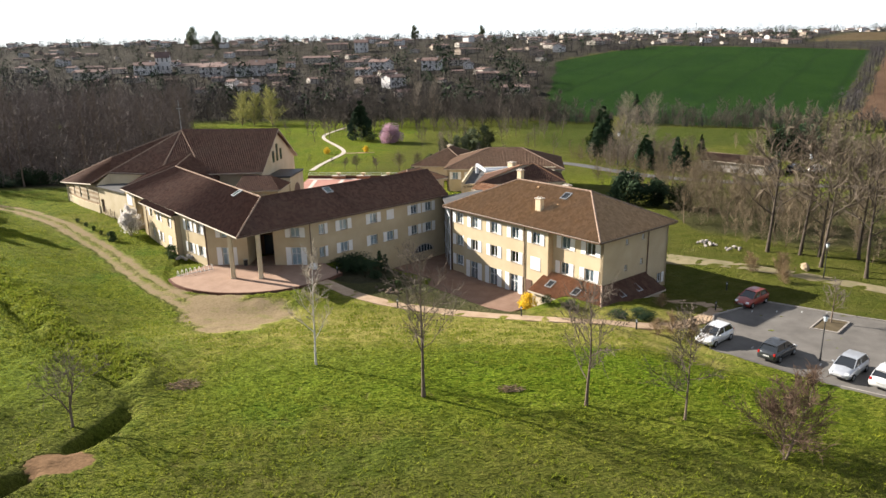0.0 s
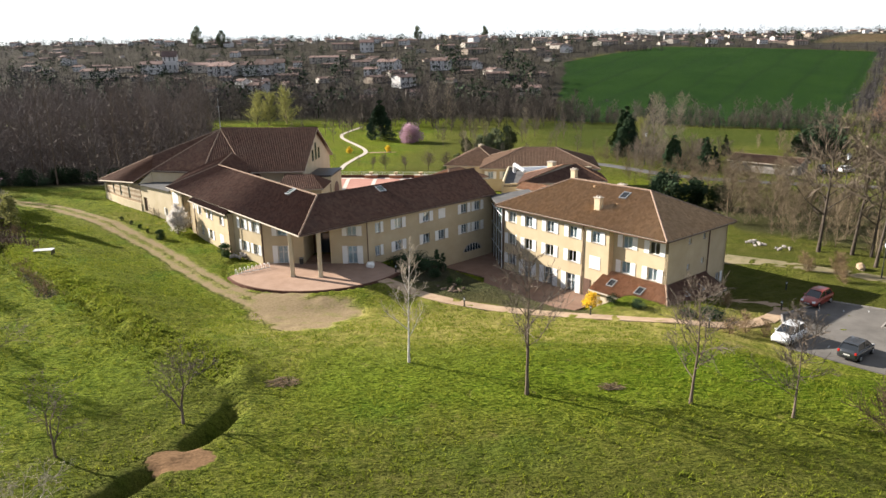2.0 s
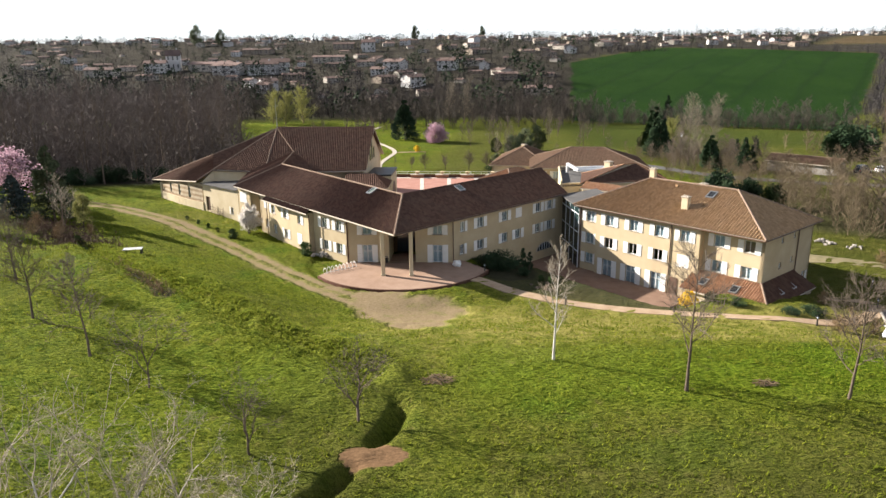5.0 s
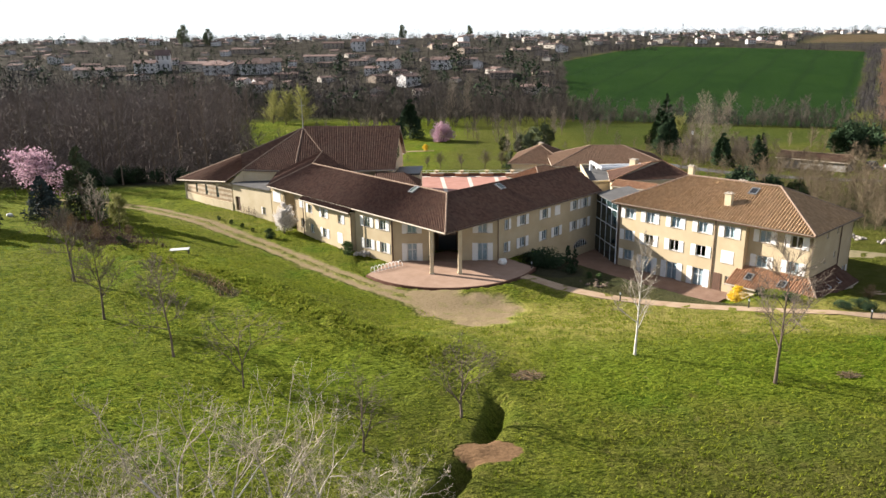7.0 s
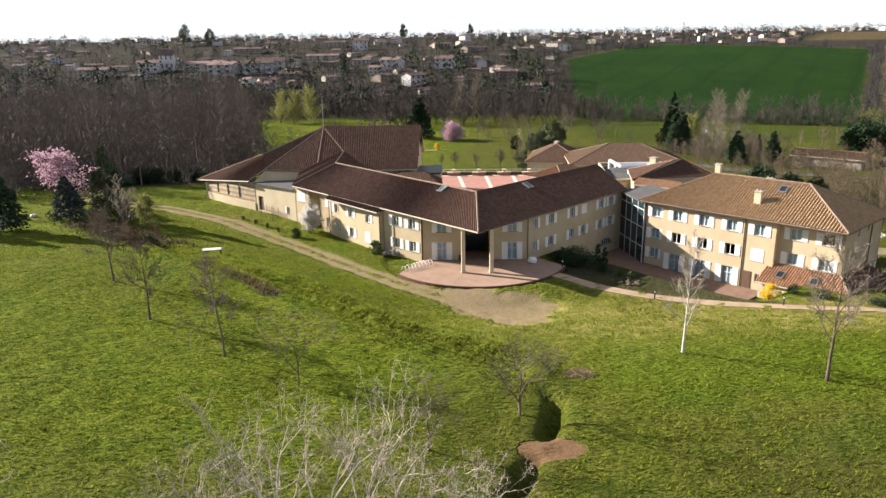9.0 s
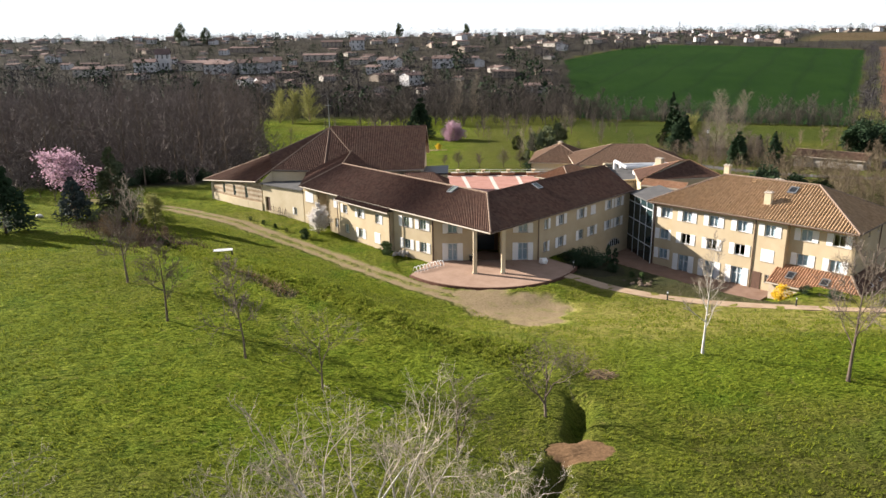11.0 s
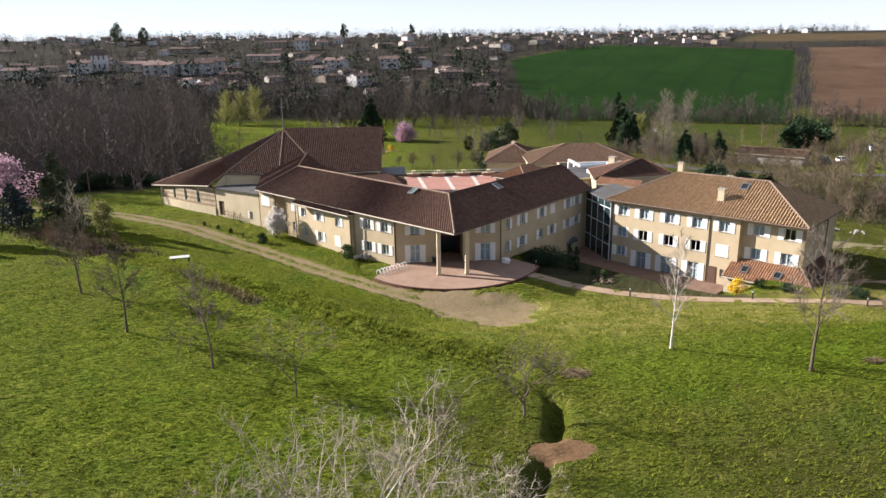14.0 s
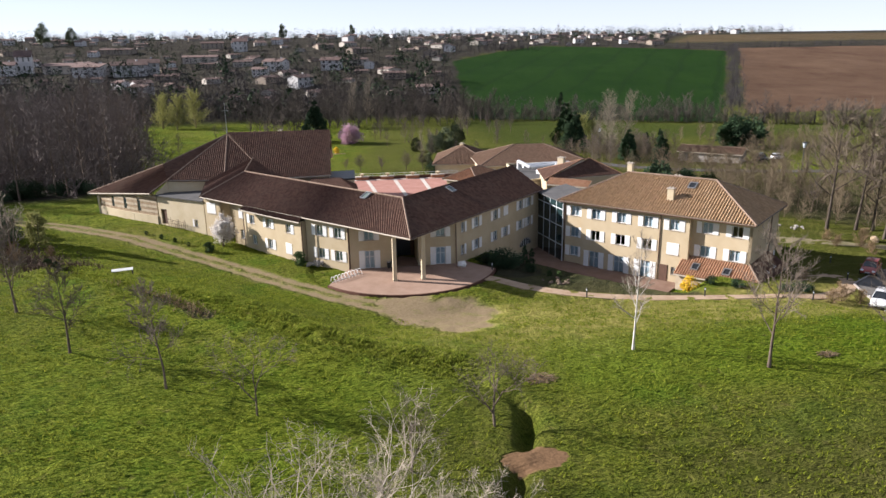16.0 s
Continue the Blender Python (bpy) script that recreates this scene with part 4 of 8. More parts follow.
wing_wall(B_, W2_, 5.5, [(0.62, 3.75, 0.9, 1.2, "c", ""), (0.62, 1.05, 0.8, 1.2, "", "")])
wing_wall(W2_, Vector(W2_) - fn * 1.2, 5.6, [])
wing_wall(W4_, Vector(W4_) - N_L * 1.5, 5.0, [])
wing_wall(Vector(W3_) - N_L * 1.5, W3_, 5.2, [])
# end wall towards the chapel
wall_panel(main, (-22.6, 33.0), (0.006, -1), 33.0 - 23.65, B, 5.8, [], STUCCO)
# garden wing
wins = [(4.5, UP, 0.75, 1.2, "r", ""), (7.6, UP, 1.1, WH, "lr", ""), (12.1, UP, 1.1, WH, "lr", ""), (14.8, UP, 1.1, WH, "c", ""),
        (18.8, UP, 1.1, WH, "lr", ""), (21.3, UP, 1.1, WH, "lr", ""),
        (4.4, LO, 0.75, 1.2, "r", ""), (7.6, LO, 1.1, WH, "lr", ""), (12.1, LO, 1.1, WH, "l", ""), (14.7, LO, 1.1, WH, "lr", ""),
        (18.8, LO, 1.1, WH, "lr", ""), (21.3, LO, 1.1, WH, "lr", "")]
o = HIP + N_R * 5.3 + U_R * 2.9
glazed_wall(main, o, U_R, 21.5, -3.6, slope_z(5.3) - 0.1, [(s - 2.9, z, w, h, sh, k) for s, z, w, h, sh, k in wins])
# basement arch window: stone rim, glass and bars
bm = bmesh.new()
ac = HIP + N_R * 5.32 + U_R * 20.3
for i in range(12):
    a0, a1 = math.pi * i / 12, math.pi * (i + 1) / 12
    q = [ac + U_R * (r * math.cos(a)) for a, r in ((a0, 1.55), (a1, 1.55), (a1, 1.8), (a0, 1.8))]
    zz = [-1.9 + 0.95 * r / 1.55 * math.sin(a) for a, r in ((a0, 1.55), (a1, 1.55), (a1, 1.8), (a0, 1.8))]
    f = [bm.verts.new((p.x + N_R.x * 0.05, p.y + N_R.y * 0.05, z)) for p, z in zip(q, zz)]
    g = [bm.verts.new((p.x, p.y, z)) for p, z in zip(q, zz)]
    bm.faces.new(f)
    for k in range(4):
        bm.faces.new((f[k], g[k], g[(k + 1) % 4], f[(k + 1) % 4]))
arch = part("window", bm, SILL, main, "low arched basement window")
bm = bmesh.new()
fan = [bm.verts.new((ac.x + U_R.x * 1.55 * math.cos(t) + N_R.x * 0.012, ac.y + U_R.y * 1.55 * math.cos(t) + N_R.y * 0.012, -1.9 + 0.95 * math.sin(t))) for t in [math.pi * i / 12 for i in range(13)]]
bm.faces.new(fan)
part("pane", bm, DARK_GLASS, arch)
bm = bmesh.new()
for i in range(1, 6):
    t = -1.55 + 3.1 * i / 6
    p = ac + U_R * t + N_R * 0.03
    bm_box(bm, pose(p.x, p.y, -1.9, 0, 0, 45), 0.05, 0.04, 0.95 * math.sqrt(1 - (t / 1.55) ** 2))
part("window_frame", bm, FRAME, arch)
# gable end towards the glass link
o = HIP + N_R * 5.3 + U_R * 24.4
wall_panel(main, o, -N_R, 10.6, -3.6, 5.3, [], STUCCO)
bm = bmesh.new()
tri = [o, o - N_R * 10.6, o - N_R * 5.3]
tv = [Vector((p.x, p.y, z)) for p, z in zip(tri, (5.3, 5.3, 7.55))]
for k in (0, 1):
    bm.faces.new([bm.verts.new(p - v3(U_R, 0) * 0.3 * k) for p in (tv if not k else tv[::-1])])
part("gable", bm, STUCCO, main)
# rear walls
wall_panel(main, HIP - N_L * 5.2 + U_L * 0.5, U_L, 28, -0.6, 5.2, [], STUCCO)
wall_panel(main, HIP - N_R * 5.2 + U_R * 25.0, -U_R, 24, -0.6, 5.2, [], STUCCO)

# porch front with its deep entry
PR = HIP + N_R * 5.3 + U_R * 2.9
pu = (PR - PL).normalized()
plen = (PR - PL).length
ops = [(2.25, 0.06, 1.15, 2.1, "lr", "door"), (2.25, 3.4, 1.1, 1.1, "lr", ""), (10.45, 0.06, 1.15, 2.1, "lr", "door"), (10.45, 3.4, 1.1, 1.1, "lr", "")]
hole = (4.75, 7.85, 0.06, 5.35)
allo = [(s - w / 2, s + w / 2, z, z + h) for s, z, w, h, *_ in ops] + [hole]
wall_panel(main, PL, pu, plen, B, 5.4, allo, STUCCO)
for s, z, w, h, sh, k in ops:
    window(main, PL, pu, s, z, w, h, sh, True, k == "door")
pn = Vector((pu.y, -pu.x))
for s, flip in ((4.75, 1), (7.85, -1)):
    a = PL + pu * (s - 0.15 * flip)
    bm = bmesh.new()
    m = a - pn * 2.6
    bm_box(bm, pose(m.x, m.y, 0.0, 0, 0, math.degrees(math.atan2(pn.y, pn.x))), 4.4, 0.3, 5.4)
    part("wall", bm, STUCCO, main, "side wall of the deep entry")
back = PL - pn * 4.6
wall_panel(main, back + pu * 4.7, pu, 3.2, 0, 5.6, [(0.5, 2.7, 0.06, 2.5)], SOFFIT, label="dark timber back of the entry")
bm = bmesh.new()
dm = back + pu * 6.3 - pn * 0.1
bm_box(bm, pose(dm.x, dm.y, 0.06, 0, 0, math.degrees(math.atan2(pu.y, pu.x))), 2.2, 0.06, 2.44)
part("door", bm, DARK_GLASS, main, "dark glazed entrance door")
bm = bmesh.new()
bm_prism(bm, [v3(PL + pu * 4.7 - pn * 0.1, 5.35), v3(PL + pu * 7.9 - pn * 0.1, 5.35), v3(PL + pu * 7.9 - pn * 4.6, 5.35), v3(PL + pu * 4.7 - pn * 4.6, 5.35)], 0.1)
part("soffit", bm, SOFFIT, main)
for cx, cy in ((0.0, -0.1), (3.1, -0.25)):
    bm = bmesh.new()
    bm_box(bm, pose(cx, cy, 0.05, 0, 0, 2), 0.42, 0.42, 5.0, 0.03)
    bm_box(bm, pose(cx, cy, 0.05, 0, 0, 2), 0.5, 0.5, 0.18, 0.02)
    part("column", bm, STUCCO_PALE, main, "tall square rendered porch column")
for px, py in ((PR.x + 0.05, PR.y - 0.12), (PL.x - 0.02, PL.y - 0.14)):
    downpipe(main, px, py, -0.3, 5.0)
for px, py in ((-17.1, 17.75), (-9.75, 9.1), (-4.6, 4.95)):
    downpipe(main, px, py, -0.2, 4.9)


def skylight(parent, c, u, n, w, l, k, mat=None):
    """A roof window lying on a slope that falls k per metre towards n."""
    bm = bmesh.new()
    ux, nx_ = v3(u, 0), Vector((n[0], n[1], -k)).normalized()
    up = ux.cross(nx_)
    if up.z < 0:
        up = -up
    m = Matrix((ux, nx_, up)).transposed().to_4x4()
    m.translation = Vector(c) + up * 0.07
    for sx, sy, x, y in ((w, 0.1, 0, l / 2), (w, 0.1, 0, -l / 2), (0.1, l - 0.1, w / 2 - 0.05, 0), (0.1, l - 0.1, 0.05 - w / 2, 0)):
        bm_box(bm, m @ pose(x, y, 0), sx, sy, 0.14)
    fr = part("skylight", bm, METAL, parent, "metal-framed roof window")
    bm = bmesh.new()
    bm_box(bm, m @ pose(0, 0, 0.02), w - 0.2, l - 0.15, 0.05)
    part("pane", bm, mat or ROOF_PANE, fr)


ROOF_PANE = glass("roof_window_glass", (0.020, 0.022, 0.025), 0.1)
PALE_GLASS = glass("reflecting_skylight", (0.10, 0.125, 0.11), 0.3)
q = HZ.lerp(RW, 0.19).lerp(TIP.lerp(WC, 0.19), 0.12)
skylight(main, q, U_L, N_L, 0.9, 1.2, 0.4557, PALE_GLASS)
q = ridge_pt(U_R, 8.6, N_R, 0.9, slope_z(0.9))
skylight(main, q, U_R, N_R, 1.0, 1.1, 0.4557, PALE_GLASS)


def chimney(parent, x, y, z, w=0.6, h=1.1, mat=None, yaw=-49):
    bm = bmesh.new()
    bm_box(bm, pose(x, y, z, 0, 0, yaw), w, w * 0.8, h)
    ch = part("chimney", bm, mat or STUCCO_PALE, parent, "rendered chimney with a capping slab")
    bm = bmesh.new()
    bm_box(bm, pose(x, y, z + h, 0, 0, yaw), w + 0.2, w * 0.8 + 0.2, 0.1, 0.02)
    for k in (-0.2, 0.2):
        bm_box(bm, pose(x + k * math.cos(radians(yaw)), y + k * math.sin(radians(yaw)), z + h + 0.1, 0, 0, yaw), 0.16, 0.2, 0.14)
    part("cap", bm, SILL, ch)


# ---- guest block ----
block = root("guest_block", 38, 5, -3.2, "three-storey ochre rendered block with a hipped brown tiled roof", "building")
BL, BW, EV, EZ = 23.1, 12.0, 0.6, 5.22


def bp(a, w, z):
    p = B0 + U_B * a + W_B * w
    return Vector((p.x, p.y, z))


hw = BW / 2 + EV
RZ = EZ + 0.50 * hw
e = [bp(-EV, -EV, EZ), bp(BL + EV, -EV, EZ), bp(BL + EV, BW + EV, EZ), bp(-EV, BW + EV, EZ)]
r0, r1 = bp(-EV + hw, BW / 2, RZ), bp(BL + EV - hw, BW / 2, RZ)
roof_plane(block, [e[0], e[1], r1, r0], ROOF_BLOCK, 0.33, 0.08)
roof_plane(block, [e[3], e[0], r0], ROOF_BLOCK, 0.33, 0.08)
roof_plane(block, [e[1], e[2], r1], ROOF_BLOCK, 0.33, 0.08)
roof_plane(block, [e[2], e[3], r0, r1], ROOF_BLOCK, 0.33, 0.08)
for a, b in ((r0, r1), (r0, e[0]), (r0, e[3]), (r1, e[1]), (r1, e[2])):
    ridge_tiles(block, a, b, 0.13)
for a, b in ((e[0], e[1]), (e[3], e[0])):
    gutter(block, a + Vector((0, 0, -0.1)), b + Vector((0, 0, -0.1)), BROWN_PIPE)
Z3, Z2, Z1 = 3.25, 0.45, -2.1


def block_wall(a0, a1, off, wins, z0=-3.5):
    o = B0 + U_B * a1 + W_B * off
    glazed_wall(block, o, -U_B, a1 - a0, z0, EZ - 0.05, [(a1 - s, z, w, h, sh, k) for s, z, w, h, sh, k in wins])


block_wall(0.0, 6.7, 0.75, [(4.9, Z3, 1.2, 1.3, "lr", ""), (1.6, Z3, 1.2, 1.3, "lr", "dark"), (5.0, Z2, 1.2, 1.3, "lr", ""), (1.7, Z2, 1.2, 1.3, "lr", "")])
block_wall(6.7, 20.5, 0.0, [(8.5, Z3, 1.2, 1.3, "lr", ""), (11.7, Z3, 1.2, 1.3, "lr", ""), (15.1, Z3, 1.2, 1.3, "lr", ""), (18.5, Z3, 1.2, 1.3, "lr", ""),
                            (8.5, Z2 - 0.15, 1.4, 1.4, "c", ""), (11.7, Z2, 1.2, 1.3, "lr", "dark"), (15.1, Z2, 1.2, 1.3, "lr", "dark"), (18.5, Z2, 1.2, 1.3, "lr", "dark"),
                            (11.8, -3.15, 1.35, 2.15, "lr", "door"), (15.2, -3.15, 1.35, 2.15, "lr", "door"), (18.6, -3.15, 1.35, 2.15, "lr", "door"), (8.3, Z1, 0.5, 0.9, "", "dark")])
block_wall(20.5, BL, 0.3, [(21.6, Z3, 1.2, 1.3, "lr", ""), (21.6, Z2, 1.2, 1.3, "lr", ""), (21.6, Z1, 1.2, 1.3, "lr", "")])
for a, w0, w1 in ((6.7, 0.0, 0.9), (20.5, 0.0, 0.5)):
    bm = bmesh.new()
    p = B0 + U_B * (a - 0.13 if a > 10 else a + 0.13) + W_B * (w0 + w1) / 2
    bm_box(bm, pose(p.x, p.y, -3.5, 0, 0, math.degrees(math.atan2(W_B.y, W_B.x))), w1 - w0 - 0.01, 0.27, EZ + 3.44)
    part("wall", bm, STUCCO, block)
wall_panel(block, B0 + W_B * 0.75, W_B, BW - 0.75, -3.5, EZ - 0.05, [(3.6, 4.1, 4.0, 4.6), (6.4, 6.9, 4.1, 4.7), (3.6, 4.1, 1.2, 1.8), (6.3, 6.8, 1.4, 2.0), (9.6, 10.4, -1.5, -0.4)], STUCCO)
for s, z, w, h in ((3.85, 4.0, 0.5, 0.6), (6.65, 4.1, 0.5, 0.6), (3.85, 1.2, 0.5, 0.6), (6.55, 1.4, 0.5, 0.6), (10.0, -1.5, 0.8, 1.1)):
    window(block, B0 + W_B * 0.75, W_B, s, z, w, h, "r" if w > 0.6 else "", False)
wall_panel(block, B0 + U_B * BL + W_B * BW, -W_B, BW - 0.3, -3.5, EZ - 0.05, [], STUCCO)
wall_panel(block, B0 + W_B * BW, U_B, BL, -3.5, EZ - 0.05, [], STUCCO)
# ground-floor door with a dark leaf
bm = bmesh.new()
p = B0 + U_B * 9.45 - W_B * 0.03
bm_box(bm, pose(p.x, p.y, -3.15, 0, 0, math.degrees(math.atan2(U_B.y, U_B.x))), 0.95, 0.08, 2.1, 0.01)
part("door", bm, WOOD_DOOR, block, "dark brown wooden door")
for a, w in ((10.15, -0.08), (BL - 0.1, 0.2)):
    p = B0 + U_B * a + W_B * w
    downpipe(block, p.x, p.y, -3.2, 5.1)
p = B0 + W_B * 8.2 - U_B * 0.1
downpipe(block, p.x, p.y, -0.3, 5.1)
for a, w, h, wd in ((9.9, 2.0, 1.5, 0.75), (17.0, 6.2, 1.25, 0.65)):
    p = bp(a, w, EZ + 0.5 * (w + EV) - 0.25)
    chimney(block, p.x, p.y, p.z, wd, h, None, math.degrees(math.atan2(U_B.y, U_B.x)))
q = bp(8.3, 4.6, EZ + 0.5 * 5.2)
skylight(block, q, -U_B, -W_B, 0.95, 1.1, 0.5)
for a, w in ((8.2, 3.0), (13.0, 5.2)):
    p = bp(a, w, EZ + 0.5 * (w + EV))
    bm = bmesh.new()
    bm_box(bm, pose(p.x, p.y, p.z, 0, 0, 40), 0.35, 0.35, 0.22, 0.03)
    part("roof_vent", bm, ROOF_BLOCK, block, "small tile roof vent")
p = bp(11.6, 8.5, EZ + 0.5 * (hw - 2.5))
chimney(block, p.x, p.y, p.z + 0.2, 0.8, 0.7, None, -49)
# lean-to that wraps the corner
LT, LE, LP = -0.05, -1.2, 2.35
roof_plane(block, [bp(-LP, -LP, LE), bp(7.4, -LP, LE), bp(7.4, 0.75, LT + 0.35), bp(0.0, 0.75, LT + 0.35)], ROOF_NEW, 0.28, 0.075)
roof_plane(block, [bp(-LP, 8.6, LE), bp(-LP, -LP, LE), bp(0.0, 0.75, LT + 0.35), bp(0.0, 8.0, LT + 0.35)], ROOF_OLD, 0.28, 0.075)
ridge_tiles(block, bp(0, 0.75, LT + 0.38), bp(-LP, -LP, LE), 0.12)
wall_panel(block, B0 + U_B * 7.2 - W_B * 1.95, -U_B, 9.2, -3.4, LE - 0.05, [], STONE_BAND)
wall_panel(block, B0 - U_B * 2.0 - W_B * 1.95, W_B, 10.3, -3.4, LE - 0.05, [], STONE_BAND)
for a in (5.4, 1.9):
    q = bp(a, -0.9, LE + 0.5 * 1.45)
    skylight(block, q, -U_B, -W_B, 0.85, 1.0, 0.5)
for w in (2.2, 5.0):
    q = bp(-1.15, w, LE + 0.6)
    skylight(block, q, W_B, -U_B, 0.85, 1.0, 0.5, PALE_GLASS if w > 3 else DARK_GLASS)

# ---- glass link between wing and block ----
link = root("glass_link", 23.2, 16, -3.2, "three-storey glazed stair link with white metal framing", "glass link")
ga, gb = Vector((22.75, 19.7)), Vector((23.65, 12.25))
gu = (gb - ga).normalized()
gn = Vector((gu.y, -gu.x))
gl = (gb - ga).length
ang = math.degrees(math.atan2(gu.y, gu.x))
bm = bmesh.new()
for i in range(5):
    p = ga + gu * gl * i / 4
    bm_box(bm, pose(p.x, p.y, -3.2, 0, 0, ang), 0.08, 0.12, 8.0)
for z in (-3.2, -1.0, 1.5, 3.8, 4.7):
    p = ga + gu * gl / 2
    bm_box(bm, pose(p.x, p.y, z, 0, 0, ang), gl - 0.1, 0.1, 0.1)
part("frame", bm, WHITE_METAL, link)
LINK_GLASS = glass("link_glass", (0.015, 0.03, 0.032))
for i in range(4):
    for z0, z1 in ((-3.1, -1.0), (-0.9, 1.5), (1.6, 3.8), (3.9, 4.7)):
        p = ga + gu * gl * (i + 0.5) / 4
        bm = bmesh.new()
        bm_box(bm, pose(p.x, p.y, z0, 0, 0, ang), gl / 4 - 0.09, 0.03, z1 - z0)
        part("pane", bm, LINK_GLASS, link)
bm = bmesh.new()
bm_prism(bm, [v3(ga + gn * 0.3, 4.95), v3(gb + gn * 0.3, 4.95), Vector((29, 15, 5.15)), Vector((28, 23, 5.15))], 0.15)
part("roof", bm, ROAD_GREY, link, "flat grey sheet-metal roof")
for a, b in (((29, 15), (28, 23)), ((28, 23), (22.75, 19.9))):
    wall_panel(link, a, Vector(b) - Vector(a), (Vector(b) - Vector(a)).length, -3.2, 4.8, [], STUCCO)

# ---- wings behind ----
rear = root("kitchen_wing", 33, 27, -1, "single-storey wing with dark brown hipped tiles behind the block", "building")
kz, kr = 4.6, 6.85
k = [Vector((29.0, 39.0, kz)), Vector((27.0, 29.6, kz)), Vector((40.8, 31.4, kz)), Vector((41.2, 38.6, kz))]
ka, kb = Vector((34.4, 33.4, kr)), Vector((36.4, 34.6, kr))
roof_plane(rear, [k[1], k[2], kb, ka], ROOF_OLD)
roof_plane(rear, [k[0], k[1], ka], ROOF_OLD)
roof_plane(rear, [k[2], k[3], kb], ROOF_OLD)
roof_plane(rear, [k[3], k[0], ka, kb], ROOF_OLD)
for a, b in ((ka, kb), (ka, k[1]), (kb, k[2]), (ka, k[0])):
    ridge_tiles(rear, a, b, 0.1, ROOF_NEW)
for a, b in zip([k[0], k[1], k[2], k[3]], [k[1], k[2], k[3], k[0]]):
    a, b = a.lerp(Vector((34, 30, kz)), 0.06), b.lerp(Vector((34, 30, kz)), 0.06)
    wall_panel(rear, (a.x, a.y), (b.x - a.x, b.y - a.y), (b - a).length, -3.2, kz - 0.1, [], STUCCO)
roof_plane(rear, [Vector((26.6, 27.6, 4.35)), Vector((31.6, 23.4, 4.35)), Vector((32.8, 24.8, 5.0)), Vector((27.8, 29.2, 5.0))], ROOF_NEW)
chimney(rear, 33.4, 39.5, 5.0, 1.1, 1.4)

plant = root("plant_roof", 31, 45, 0, "flat roof with white ventilation ducts", "building")
bm = bmesh.new()
bm_prism(bm, [Vector((25.2, 36.5, 3.2)), Vector((37.5, 38.8, 3.2)), Vector((42, 50.5, 3.2)), Vector((27.2, 51.8, 3.2))], 0.3)
part("roof", bm, ROAD_GREY, plant, "grey flat roof covering")
for a, b in (((25.2, 36.5), (37.5, 38.8)), ((37.5, 38.8), (42, 50.5)), ((42, 50.5), (27.2, 51.8)), ((27.2, 51.8), (25.2, 36.5))):
    wall_panel(plant, a, Vector(b) - Vector(a), (Vector(b) - Vector(a)).length, -2.5, 3.9 if a[1] > 50 else 3.45, [], STUCCO_PALE, 0.25)


def duct(parent, line, r):
    bm = bmesh.new()
    for a, b in zip(line, line[1:]):
        bm_tube(bm, a, b, r, r, 10)
    for p in line[1:-1]:
        bmesh.ops.create_icosphere(bm, subdivisions=1, radius=r * 1.06, matrix=Matrix.Translation(p))
    ob = part("duct", bm, WHITE_METAL, parent, "round white sheet-metal duct")


duct(plant, [(28.0, 46.5, 3.6), (28.0, 46.5, 5.0), (29.5, 44.5, 4.2), (32.5, 46.6, 3.9), (36.5, 48.2, 3.9)], 0.32)
duct(plant, [(29.5, 48.8, 3.8), (33.5, 49.6, 3.8), (38.5, 49.4, 3.8)], 0.38)
duct(plant, [(34.2, 44.0, 3.6), (34.2, 44.0, 4.6), (36.0, 45.2, 4.6), (38.2, 46.0, 4.3)], 0.3)
for x, y, w, d, h in ((31.0, 43.2, 1.3, 1.0, 0.7), (36.4, 46.6, 0.8, 0.8, 1.4), (39.0, 48.0, 1.2, 1.0, 0.8)):
    bm = bmesh.new()
    bm_box(bm, pose(x, y, 3.2, 0, 0, 20), w, d, h, 0.04)
    part("fan_unit", bm, WHITE_METAL, plant, "white metal fan housing")


